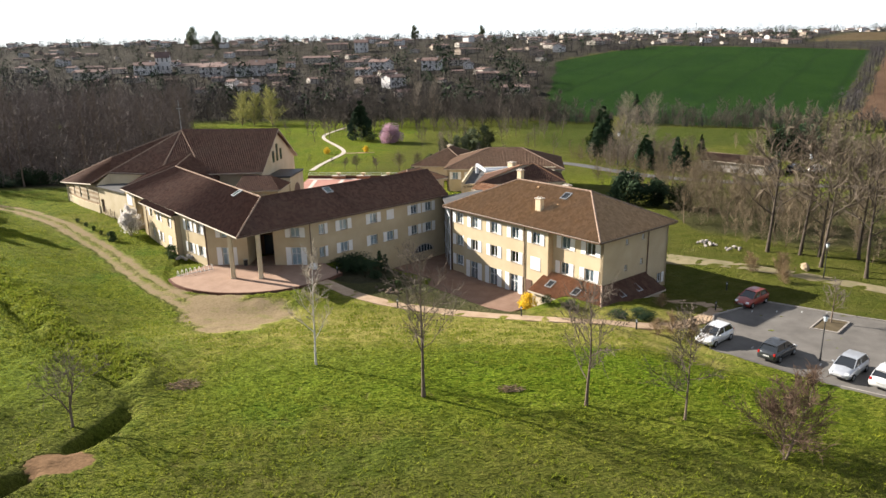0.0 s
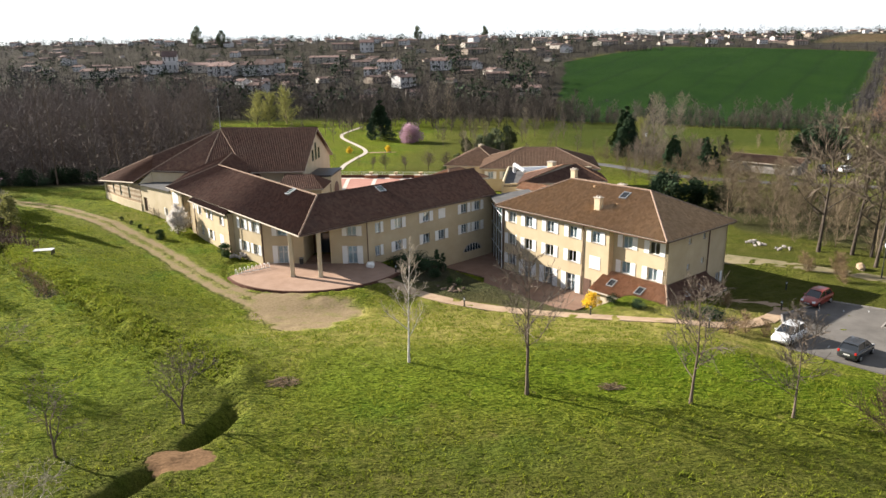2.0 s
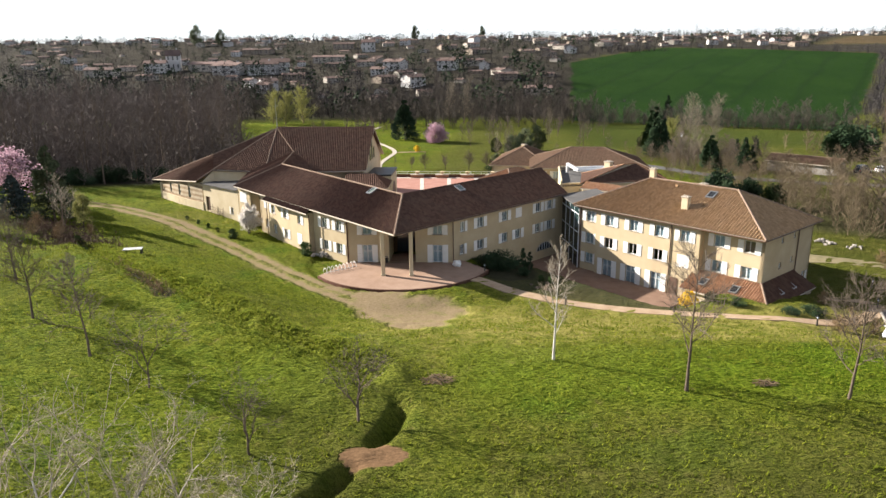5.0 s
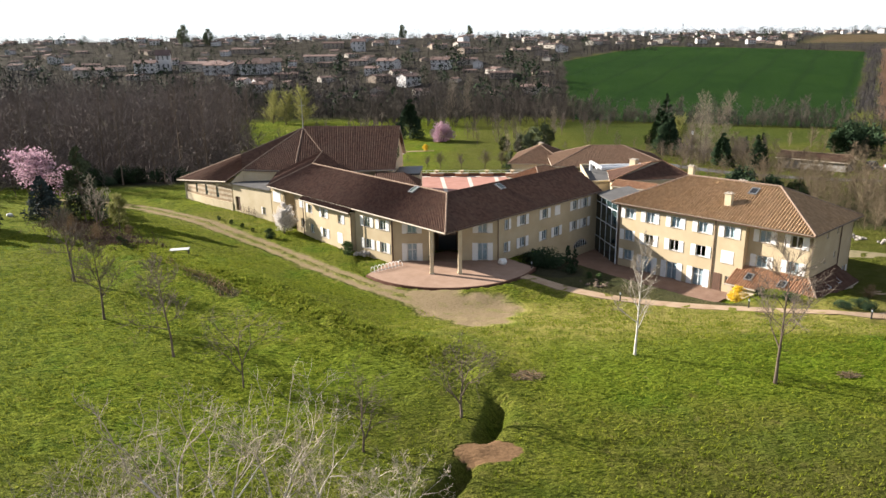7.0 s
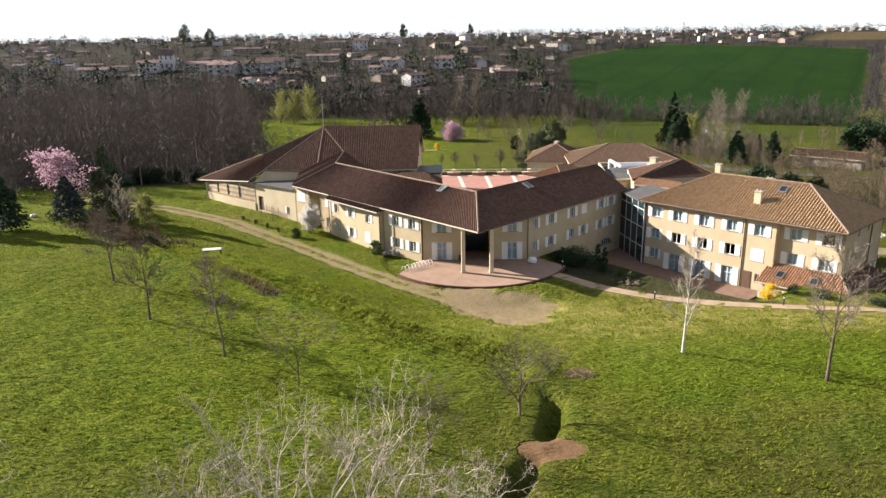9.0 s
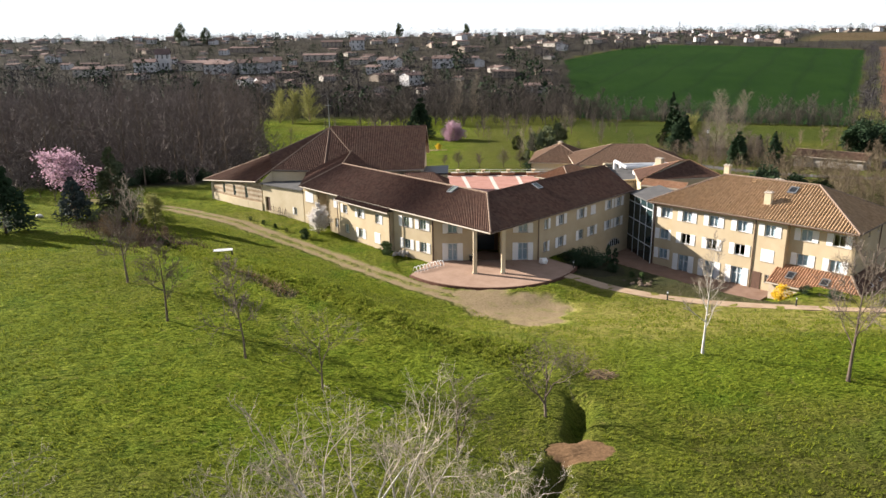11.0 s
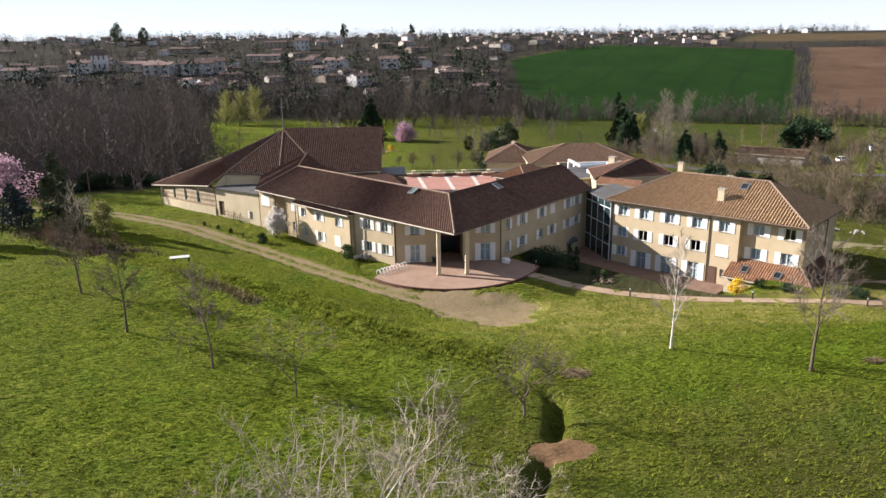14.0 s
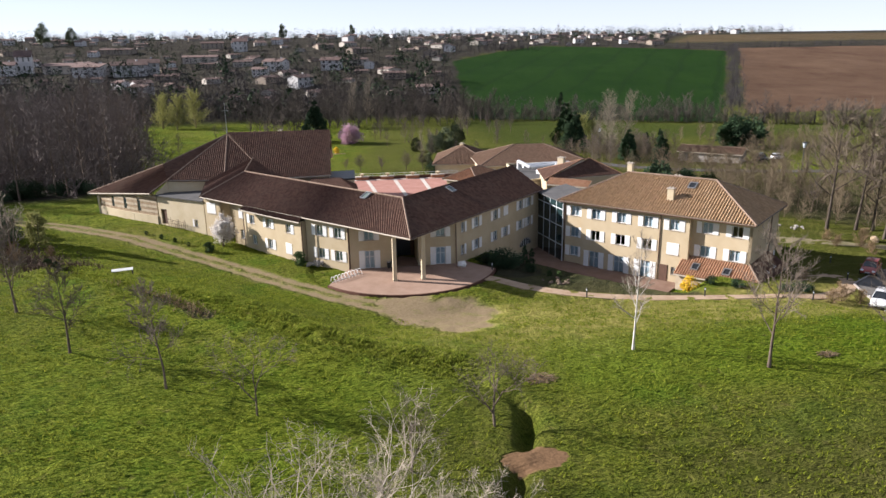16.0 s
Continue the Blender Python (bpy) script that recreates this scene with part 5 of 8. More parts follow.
def hip_house(name, label, cx, cy, yaw, L, W, base, ez, rz, roof, wallm, wins=(), gable=False, over=0.5):
    """A rectangular house with a hipped or gabled tiled roof."""
    h = root(name, cx, cy, base, label, "building")
    u = Vector((math.cos(radians(yaw)), math.sin(radians(yaw))))
    n = Vector((u.y, -u.x))
    c = Vector((cx, cy))

    def P(a, b, z):
        q = c + u * a + n * b
        return Vector((q.x, q.y, z))

    l, w = L / 2 + over, W / 2 + over
    ins = 0 if gable else w
    A, Bq = P(-l + ins, 0, rz), P(l - ins, 0, rz)
    roof_plane(h, [P(-l, w, ez), P(l, w, ez), Bq, A], roof)
    roof_plane(h, [P(l, -w, ez), P(-l, -w, ez), A, Bq], roof)
    if not gable:
        roof_plane(h, [P(l, w, ez), P(l, -w, ez), Bq], roof)
        roof_plane(h, [P(-l, -w, ez), P(-l, w, ez), A], roof)
        for a, b in ((A, P(-l, w, ez)), (A, P(-l, -w, ez)), (Bq, P(l, w, ez)), (Bq, P(l, -w, ez))):
            ridge_tiles(h, a, b, 0.11)
    ridge_tiles(h, A, Bq, 0.11)
    o = c - u * (L / 2) + n * (W / 2)
    glazed_wall(h, o, u, L, base - 0.5, ez - 0.05, [x for x in wins if x[0] < L], wallm)
    wall_panel(h, c + u * (L / 2) + n * (W / 2), -n, W, base - 0.5, ez - 0.05, [], wallm)
    wall_panel(h, c - u * (L / 2) - n * (W / 2), n, W, base - 0.5, ez - 0.05, [], wallm)
    wall_panel(h, c + u * (L / 2) - n * (W / 2), -u, L, base - 0.5, ez - 0.05, [], wallm)
    if gable:
        for s in (-1, 1):
            bm = bmesh.new()
            t = [P(s * L / 2, W / 2, ez - 0.1), P(s * L / 2, -W / 2, ez - 0.1), P(s * L / 2, 0, rz - 0.15)]
            bm.faces.new([bm.verts.new(p) for p in t])
            bm.faces.new([bm.verts.new(p - v3(u, 0) * s * 0.25) for p in t[::-1]])
            part("gable", bm, wallm, h)
    return h


hip_house("community_house", "low ochre house with a broad hipped brown tiled roof", 33.6, 58.5, -6, 20.5, 14.5, -2, 3.5, 6.35, ROOF_REAR, STUCCO,
          [(1.5, 1.6, 1.0, 1.3, "lr", ""), (4.2, 1.6, 1.0, 1.3, "lr", ""), (7.0, 1.6, 1.0, 1.3, "lr", "")])
h2 = hip_house("side_house", "small pale rendered house with a hipped tiled roof", 23.0, 69.5, 76, 14.0, 11.0, -2, 2.4, 5.3, ROOF_REAR, STUCCO_PALE)
chimney(h2, 23.0, 70.5, 4.6, 0.8, 0.9, STUCCO)
hip_house("garden_pavilion", "low pavilion with an orange-brown tiled roof", 17.6, 36.4, 45, 8.0, 5.6, -2, 4.5, 6.05, ROOF_NEW, STUCCO_PALE)

# ---- chapel ----
chapel = root("chapel", -21.2, 42.6, 0.5, "chapel with a faceted brown tiled roof and banded stone wall", "chapel")
AP = Vector((-20.8, 41.9, 12.1))
GR = Vector((-4.9, 42.6, 12.1))
S1, S2, N1 = Vector((-5.4, 33.2, 6.4)), Vector((-14.3, 32.4, 6.4)), Vector((-4.4, 52.6, 6.4))
E2 = Vector((-20.6, 31.2, 6.7))            # eave behind the entrance wing
VA = Vector((-28.4, 31.3, 7.05))           # where the low roof joins the eave
BRK = Vector((-29.3, 34.6, 8.87))          # where the long hip turns flatter
FR, FL = Vector((-30.6, 29.7, 5.6)), Vector((-42.2, 41.5, 4.02))
BKT, BKE = Vector((-25.0, 47.0, 9.4)), Vector((-36.5, 52.5, 4.1))
roof_plane(chapel, [S2, S1, GR, AP], ROOF_OLD, 0.28, 0.065)
roof_plane(chapel, [N1, Vector((-15, 53.0, 6.4)), AP, GR], ROOF_OLD, 0.28, 0.065)
roof_plane(chapel, [E2, S2, AP], ROOF_OLD, 0.28, 0.065)
roof_plane(chapel, [VA, E2, AP], ROOF_OLD, 0.28, 0.065)
roof_plane(chapel, [VA, BRK, AP], ROOF_OLD, 0.28, 0.065)
roof_plane(chapel, [BRK, BKT, AP], ROOF_OLD, 0.28, 0.065)
roof_plane(chapel, [BKT, Vector((-15, 53.0, 6.4)), AP], ROOF_OLD, 0.28, 0.065)
# low roof over the stone wall, and its back
ruled_roof(chapel, FR, FL, BRK, VA, ROOF_OLD, 0.28, 0.065)
ruled_roof(chapel, FL, BKE, BKT, BRK, ROOF_OLD, 0.28, 0.065)
roof_plane(chapel, [BKE, Vector((-15, 53.0, 6.4)), BKT], ROOF_OLD, 0.28, 0.065)
for a, b, r in ((AP, S2, 0.12), (AP, E2, 0.12), (AP, VA, 0.12), (AP, BRK, 0.11), (BRK, FL, 0.10), (VA, FR, 0.10)):
    ridge_tiles(chapel, a, b, r)
ridge_tiles(chapel, AP, GR, 0.11, ROOF_OLD)
gutter(chapel, VA + Vector((0.1, -0.1, -0.12)), E2 + Vector((0, -0.1, -0.12)), BROWN_PIPE)
gutter(chapel, FR + Vector((0, 0, -0.1)), FL + Vector((0, 0, -0.1)), FASCIA)
# stone wall in courses, alternately pale and ochre, three narrow windows
DR, DL = Vector((-29.9, 30.1)), Vector((-40.4, 40.4))
DU = (DL - DR).normalized()
DN = Vector((-DU.y, DU.x))
DLEN = (DL - DR).length
SLITS = (0.27, 0.49, 0.71)


def stone_wall(t, out, z):
    """A point of the gently bowed wall: t along it, out metres proud."""
    p = DR + DU * (DLEN * t) + DN * (out + 0.35 * math.sin(math.pi * t))
    return Vector((p.x, p.y, z))


def wall_course(z0, z1, out, seed, slit):
    """One course of squared stones of uneven length."""
    rg = random.Random(seed)
    bm = bmesh.new()
    t = 0.0
    while t < 0.999:
        t1 = min(1.0, t + rg.uniform(0.5, 0.95) / DLEN)
        if t1 > 0.975:
            t1 = 1.0
        top = min(z1, 5.25 + (3.85 - 5.25) * (t + t1) / 2)
        hit = slit and any(t < c + 0.022 and t1 > c - 0.022 for c in SLITS)
        if hit:
            c = [c for c in SLITS if t < c + 0.022 and t1 > c - 0.022][0]
            if t < c - 0.03:
                t1 = c - 0.022
            else:
                t = c + 0.022
                continue
        if top > z0 + 0.05:
            o = out + rg.uniform(-0.012, 0.018)
            q = [stone_wall(t + 0.0006, o, z0), stone_wall(t1 - 0.0006, o, z0), stone_wall(t1 - 0.0006, o, top), stone_wall(t + 0.0006, o, top)]
            f = [bm.verts.new(p) for p in q]
            g = [bm.verts.new(p - v3(DN, 0) * 0.3) for p in q]
            bm.faces.new(f)
            for k in range(4):
                bm.faces.new((f[k], g[k], g[(k + 1) % 4], f[(k + 1) % 4]))
        t = t1
    return bm


BAND_DARK = mottled("ochre_stone_band", (0.24, 0.178, 0.115), (0.34, 0.265, 0.18), 1.2, 9.0, 0.9, 0, 0.4, 0.03)
tagged(part("plinth", wall_course(-0.3, 2.25, 0.14, 1, False), STUCCO_PALE, chapel, "pale rendered plinth of the stone wall"), kind="stuff")
for c in range(9):
    z0 = 2.25 + c * 0.36
    tagged(part("stone_course", wall_course(z0 + 0.02, z0 + 0.35, 0.03 if c % 2 else 0.0, 20 + c, z0 > 2.3), STONE_BAND if c % 2 else BAND_DARK, chapel), kind="stuff")
bm = bmesh.new()
for i in range(12):
    a, b = i / 12, (i + 1) / 12
    bm.faces.new([bm.verts.new(p) for p in (stone_wall(b, -0.09, -0.5), stone_wall(a, -0.09, -0.5), stone_wall(a, -0.09, 5.3 - 1.4 * a), stone_wall(b, -0.09, 5.3 - 1.4 * b))])
part("wall", bm, STUCCO_PALE, chapel, "mortar bed behind the stone courses")
for t in SLITS:
    p = stone_wall(t, -0.07, 0)
    bm = bmesh.new()
    bm_box(bm, pose(p.x, p.y, 2.65, 0, 0, math.degrees(math.atan2(DU.y, DU.x))), 0.6, 0.06, 1.5)
    part("window", bm, DARK_GLASS, chapel, "narrow dark slit window")
wall_panel(chapel, (BKE.x + 1.2, BKE.y - 1.2), Vector((-40.2, 40.6)) - Vector((BKE.x + 1.2, BKE.y - 1.2)), 12.4, -0.5, 3.8, [], STUCCO_PALE)
# pale wall between the stone wall and the entrance wing, with a dark door
c1, c2 = Vector((-29.75, 29.95, 0)), Vector((-22.7, 23.9, 0))
u = Vector((c2.x - c1.x, c2.y - c1.y))
wall_panel(chapel, c1, u, u.length, -0.5, 5.2, [(0.5, 1.7, 1.2, 3.35), (7.2, 7.8, 1.5, 2.5)], STUCCO_PALE)
u.normalize()
bm = bmesh.new()
p = Vector((c1.x, c1.y)) + u * 1.1 - Vector((u.y, -u.x)) * 0.2
bm_box(bm, pose(p.x, p.y, 1.1, 0, 0, math.degrees(math.atan2(u.y, u.x))), 1.2, 0.08, 2.25)
part("door", bm, WOOD_DOOR, chapel, "dark brown door in the pale wall")
window(chapel, (c1.x, c1.y), u, 7.5, 1.5, 0.6, 1.0, "l")
trell = root("trellis", 0, 0, 0, "row of thin brown stakes and canes along the pale wall", "trellis")
for i in range(9):
    q = Vector((c1.x, c1.y)) + u * (2.3 + i * 0.42) + Vector((u.y, -u.x)) * 0.35
    bm = bmesh.new()
    gz = ground(q.x, q.y) - 0.1
    bm_tube(bm, (q.x, q.y, gz), (q.x + 0.05 * math.sin(i * 2.1), q.y, gz + 1.3 + 0.3 * math.sin(i * 1.7)), 0.035, 0.025, 5)
    part("stake", bm, SOFFIT, trell)
for z in (0.6, 1.1):
    q0 = Vector((c1.x, c1.y)) + u * 2.2 + Vector((u.y, -u.x)) * 0.35
    q1 = q0 + u * 3.6
    bm = bmesh.new()
    bm_tube(bm, (q0.x, q0.y, ground(q0.x, q0.y) + z), (q1.x, q1.y, ground(q1.x, q1.y) + z), 0.02, 0.02, 5)
    part("wire", bm, SOFFIT, trell)
bm = bmesh.new()
p0 = Vector((c1.x, c1.y))
bm_prism(bm, [v3(p0 + Vector((-0.2, -0.25)), 5.3), Vector((c2.x - 0.1, c2.y - 0.25, 5.3)), Vector((-20.5, 32.5, 5.3)), v3(VA, 5.3)], 0.15)
part("roof", bm, ROAD_GREY, chapel, "flat grey roof over the vestry")
for a, b in ((E2, S2), (VA, E2)):
    a, b = a.lerp(AP, 0.05 if a is E2 else 0.004), b.lerp(AP, 0.05)
    bm = bmesh.new()
    for k in (0, 1):
        q = [v3(a, 0), v3(b, 0), v3(b, b.z - 0.1), v3(a, a.z - 0.1)]
        bm.faces.new([bm.verts.new(p + Vector((0, 0.3, 0)) * k) for p in (q[::-1] if k else q)])
    part("wall", bm, STUCCO_PALE, chapel, "pale upper wall under the eave")
bm = bmesh.new()
for k in (0, 1):
    q = [v3(DR, 0), v3(VA, 0), v3(VA, 6.9), v3(DR, 5.4)]
    bm.faces.new([bm.verts.new(p + Vector((0.03, 0.25, 0)) * k) for p in (q if k else q[::-1])])
part("wall", bm, STUCCO_PALE, chapel, "pale end wall under the lower roof")
# small hipped roof over the side entry
roof_plane(chapel, [Vector((-8.6, 27.6, 4.5)), Vector((-1.7, 28.2, 4.5)), Vector((-4.2, 32.9, 5.95)), Vector((-8.4, 32.9, 5.95))], ROOF_OLD, 0.28, 0.065)
roof_plane(chapel, [Vector((-1.7, 28.2, 4.5)), Vector((-1.6, 34.6, 4.5)), Vector((-4.2, 32.9, 5.95))], ROOF_OLD, 0.28, 0.065)
wall_panel(chapel, (-8.4, 28.2), (1, 0.09), 6.3, -0.6, 4.4, [], STUCCO_PALE)
wall_panel(chapel, (-2.1, 28.75), (0.02, 1), 6.2, -0.6, 4.4, [], STUCCO_PALE)
# gable towards the garden, windows, side porch
wall_panel(chapel, (-5.9, 34.2), (0.05, 1.0), 18.0, -1, 6.4, [(2.5, 4.0, 2.5, 5.2)], STUCCO_PALE)
wall_panel(chapel, (-16, 34.0), (1, 0), 10.0, -1, 6.3, [(8.0, 8.8, 4.4, 5.6)], STUCCO_PALE)
bm = bmesh.new()
bm_box(bm, pose(-5.85, 37.45, 2.5, 0, 0, 87), 1.5, 0.06, 2.7)
part("window", bm, DARK_GLASS, chapel, "dark window in the side wall")
bm = bmesh.new()
bm_box(bm, pose(-7.6, 34.12, 4.4), 0.8, 0.06, 1.2)
part("window", bm, DARK_GLASS, chapel, "small dark window under the eave")
bm = bmesh.new()
for k in (0, 0.3):
    bm.faces.new([bm.verts.new(p) for p in (Vector((-5.9 - k, 34.2, 6.3)), Vector((-5.0 - k, 52.2, 6.3)), Vector((-5.4 - k, 43.2, 11.7)))])
part("gable", bm, STUCCO_PALE, chapel, "pale rendered gable")
for y, z0, z1 in ((40.4, 6.9, 8.7), (42.4, 6.9, 9.7), (44.4, 6.9, 8.7)):
    bm = bmesh.new()
    bm_box(bm, pose(-5.9 + (y - 34.2) * 0.05 + 0.06, y, z0, 0, 0, 87), 0.9, 0.08, z1 - z0)
    part("window", bm, DARK_GLASS, chapel, "tall dark gable window")
bm = bmesh.new()
bm_prism(bm, [Vector((-5.6, 35.0, 5.4)), Vector((-1.7, 35.2, 5.4)), Vector((-1.3, 43.0, 5.4)), Vector((-5.2, 42.8, 5.4))], 0.25)
part("roof", bm, DARK_METAL, chapel, "dark flat porch roof")
wall_panel(chapel, (-5.7, 35.2), (1, 0.03), 3.9, -1, 5.2, [], STUCCO_PALE)
wall_panel(chapel, (-1.85, 35.3), (0.05, 1), 7.6, -1, 5.2, [], STUCCO_PALE)
bm = bmesh.new()
arc = [(2.0, -0.9), (5.2, -0.9)] + [(3.6 + 1.6 * math.cos(math.pi * k / 10), 2.2 + 1.6 * math.sin(math.pi * k / 10)) for k in range(11)]
for off in (0.03, 0.09):
    bm.faces.new([bm.verts.new((-1.85 + 0.05 * a + off, 35.3 + a, z)) for a, z in arc])
part("door", bm, WOOD_DOOR, chapel, "dark arched porch door")
bm = bmesh.new()
bm_tube(bm, AP, AP + Vector((0, 0, 1.0)), 0.1, 0.06)
bm_tube(bm, AP + Vector((0, 0, 1)), AP + Vector((0, 0, 5.0)), 0.05, 0.025)
bm_box(bm, Matrix.Translation(AP + Vector((0, 0, 3.6))), 0.9, 0.06, 0.06)
part("finial", bm, METAL, chapel, "slim metal mast with a cross bar")

# raised terrace behind: red paving with pale bands, low brick wall, planters and a rail
bm = bmesh.new()
bm_prism(bm, [v3(p, 0.35) for p in [(-5, 36.5), (18.5, 36.5), (20.0, 60.6), (-5, 62.6)]], 1.6)
tagged(part("pavement", bm, PINK_PAVE, None), "red paved roof terrace with pale bands", "terrace", kind="structure")
bm = bmesh.new()
for i in range(5):
    bm_box(bm, pose(-2.4 + i * 4.9, 50.0, 0.355, 0, 0, 4 - i * 2), 0.7, 22.0, 0.012)
bm_box(bm, pose(7.3, 60.9, 0.358, 0, 0, -4.6), 24.0, 0.7, 0.012)
tagged(part("trim", bm, PALE_PAVE, None), "pale paving bands across the terrace", "paving", kind="structure")
bm = bmesh.new()
bm_box(bm, pose(7.5, 62.0, -1.2, 0, 0, -4.6), 25.2, 0.35, 2.05)
tagged(part("garden_wall", bm, BRICK_EDGE, None), "low brown brick wall along the terrace", "wall", kind="structure")
rail = root("railing", 7.5, 62.5, 0.0, "white metal railing behind the terrace wall", "railing")
lift = rail.matrix_basis.inverted()
rm = pose(7.5, 62.4, 0.0, 0, 0, -4.6)
for z in (0.95, 1.35):
    bm = bmesh.new()
    bm_tube(bm, rm @ Vector((-12.6, 0, z)), rm @ Vector((12.6, 0, z)), 0.045, 0.045, 6)
    part("rail", bm, WHITE_METAL, rail)
for i in range(13):
    bm = bmesh.new()
    bm_tube(bm, rm @ Vector((-12.6 + i * 2.1, 0, -0.4)), rm @ Vector((-12.6 + i * 2.1, 0, 1.35)), 0.04, 0.04, 6)
    part("post", bm, WHITE_METAL, rail)
plan = root("planter", 0, 0, 0, "brown brick planter bench with a stone bowl", "planter", "terrace planters")
bm = bmesh.new()
bm_box(bm, pose(0, 0, 0), 2.5, 0.95, 0.55, 0.02)
part("body", bm, BRICK, plan)
bm = bmesh.new()
bm_box(bm, pose(0, 0, 0.55), 2.7, 1.1, 0.1, 0.02)
part("coping", bm, SILL, plan)
bm = bmesh.new()
bm_tube(bm, (0, 0, 0.65), (0, 0, 0.85), 0.22, 0.25, 10)
bm_tube(bm, (0, 0, 0.85), (0, 0, 1.2), 0.28, 0.5, 12)
part("bowl", bm, STUCCO_PALE, plan)
for i in range(4):
    m = pose(1.2 + i * 4.9, 61.9 - i * 0.4, 0.35, 0, 0, -4.6)
    if i:
        copy_thing(plan, m)
    else:
        plan.matrix_basis = m

# ---- trees ----
def tube_into(V, F, pts, radii, sides):
    """A tapered tube along a polyline, appended to the lists."""
    base = len(V)
    n = len(pts)
    for i, (p, r) in enumerate(zip(pts, radii)):
        t = (pts[min(n - 1, i + 1)] - pts[max(0, i - 1)])
        t = t.normalized() if t.length > 1e-6 else Vector((0, 0, 1))
        x = t.orthogonal().normalized()
        y = t.cross(x)
        for k in range(sides):
            a = 2 * math.pi * k / sides
            V.append(p + (x * math.cos(a) + y * math.sin(a)) * r)
    for i in range(n - 1):
        for k in range(sides):
            j = (k + 1) % sides
            F.append((base + i * sides + k, base + i * sides + j, base + (i + 1) * sides + j, base + (i + 1) * sides + k))


def bough(rng, p, d, length, wander, up, steps):
    pts = [p.copy()]
    d = d.normalized()
    for _ in range(steps):
        d = (d + Vector((rng.gauss(0, wander), rng.gauss(0, wander), rng.gauss(0, wander) + up))).normalized()
        pts.append(pts[-1] + d * (length / steps))
    return pts


def bare_tree_parts(seed, height, r0, clear=0.3, spread=0.35, limbs=11, subs=6, twigs=6, twig_r=0.012, up=0.10, forks=1, flat=False, rise=0.55, wander=0.13, reach=0.46):
    """Trunk with limbs, and a crown of branches and twigs, as two vertex and face lists."""
    rng = random.Random(seed)
    TV, TF, CV, CF, ends = [], [], [], [], []
    tops = []
    for k in range(forks):
        lean = Vector((rng.gauss(0, 0.02 + 0.18 * (forks > 1)), rng.gauss(0, 0.02 + 0.18 * (forks > 1)), 1))
        trunk = bough(rng, Vector((0, 0, -0.3)), lean, height * (1 - 0.1 * k), 0.024, 0.03, 9)
        rad = [r0 * (1.25 if i == 0 else 1) * (1 - 0.93 * (i / 9) ** 0.85) / (1 + 0.3 * k) for i in range(10)]
        tube_into(TV, TF, trunk, rad, 6)
        tops.append((trunk, rad))
    for i in range(limbs):
        trunk, rad = tops[i % forks]
        f = clear + (0.97 - clear) * ((i + rng.random() * 0.8) / limbs) ** 0.85
        q = f * 9
        j = min(8, int(q))
        p = trunk[j].lerp(trunk[j + 1], q - j)
        az = i * 2.4 + rng.gauss(0, 0.4)
        d = Vector((math.cos(az), math.sin(az), rise + 0.7 * f + rng.gauss(0, 0.15)))
        ln = height * spread * (1.15 - 0.75 * (f - clear) / (1 - clear)) * rng.uniform(0.75, 1.15)
        limb = bough(rng, p, d, ln, wander, up, 5)
        lr = max(rad[j] * 0.5, twig_r * 1.6)
        tube_into(TV, TF, limb, [lr * (1 - 0.8 * m / 5) for m in range(6)], 4)
        for s in range(subs):
            g = 0.22 + 0.78 * (s + rng.random()) / subs
            m = min(4, int(g * 5))
            bp_ = limb[m].lerp(limb[m + 1], g * 5 - m)
            side = Vector((rng.gauss(0, 1), rng.gauss(0, 1), rng.gauss(0.25, 0.6))).normalized()
            bd = (limb[m + 1] - limb[m]).normalized() * 0.9 + side * 0.75
            bl = ln * reach * rng.uniform(0.6, 1.2) * (1.15 - 0.5 * g)
            br = bough(rng, bp_, bd, bl, 0.16, up, 3)
            if flat:
                sd = (br[3] - br[0]).orthogonal().normalized() * twig_r * 1.4
                k = len(CV)
                CV.extend((br[0] - sd, br[0] + sd, br[1], br[3]))
                CF.extend(((k, k + 1, k + 2), (k, k + 2, k + 3)))
            else:
                tube_into(CV, CF, br, [max(twig_r * 1.5, lr * 0.38) * (1 - 0.6 * t / 3) for t in range(4)], 3)
            for w in range(twigs):
                h = (w + rng.random()) / twigs * 3
                a = min(2, int(h))
                tp = br[a].lerp(br[a + 1], h - a)
                td = (br[a + 1] - br[a]).normalized() * 0.8 + Vector((rng.gauss(0, 0.6), rng.gauss(0, 0.6), rng.gauss(0.15, 0.5)))
                tl = bl * 0.48 * rng.uniform(0.5, 1.2)
                if flat:
                    td.normalize()
                    sd = td.orthogonal().normalized() * twig_r
                    sd.rotate(Matrix.Rotation(rng.uniform(0, 6.28), 3, td))
                    k = len(CV)
                    CV.extend((tp - sd, tp + sd, tp + td * tl))
                    CF.append((k, k + 1, k + 2))
                    continue
                tw = bough(rng, tp, td, tl, 0.2, up, 2)
                tube_into(CV, CF, tw, [twig_r, twig_r * 0.8, twig_r * 0.4], 3)
                ends.append(tw[-1])
    return TV, TF, CV, CF, ends


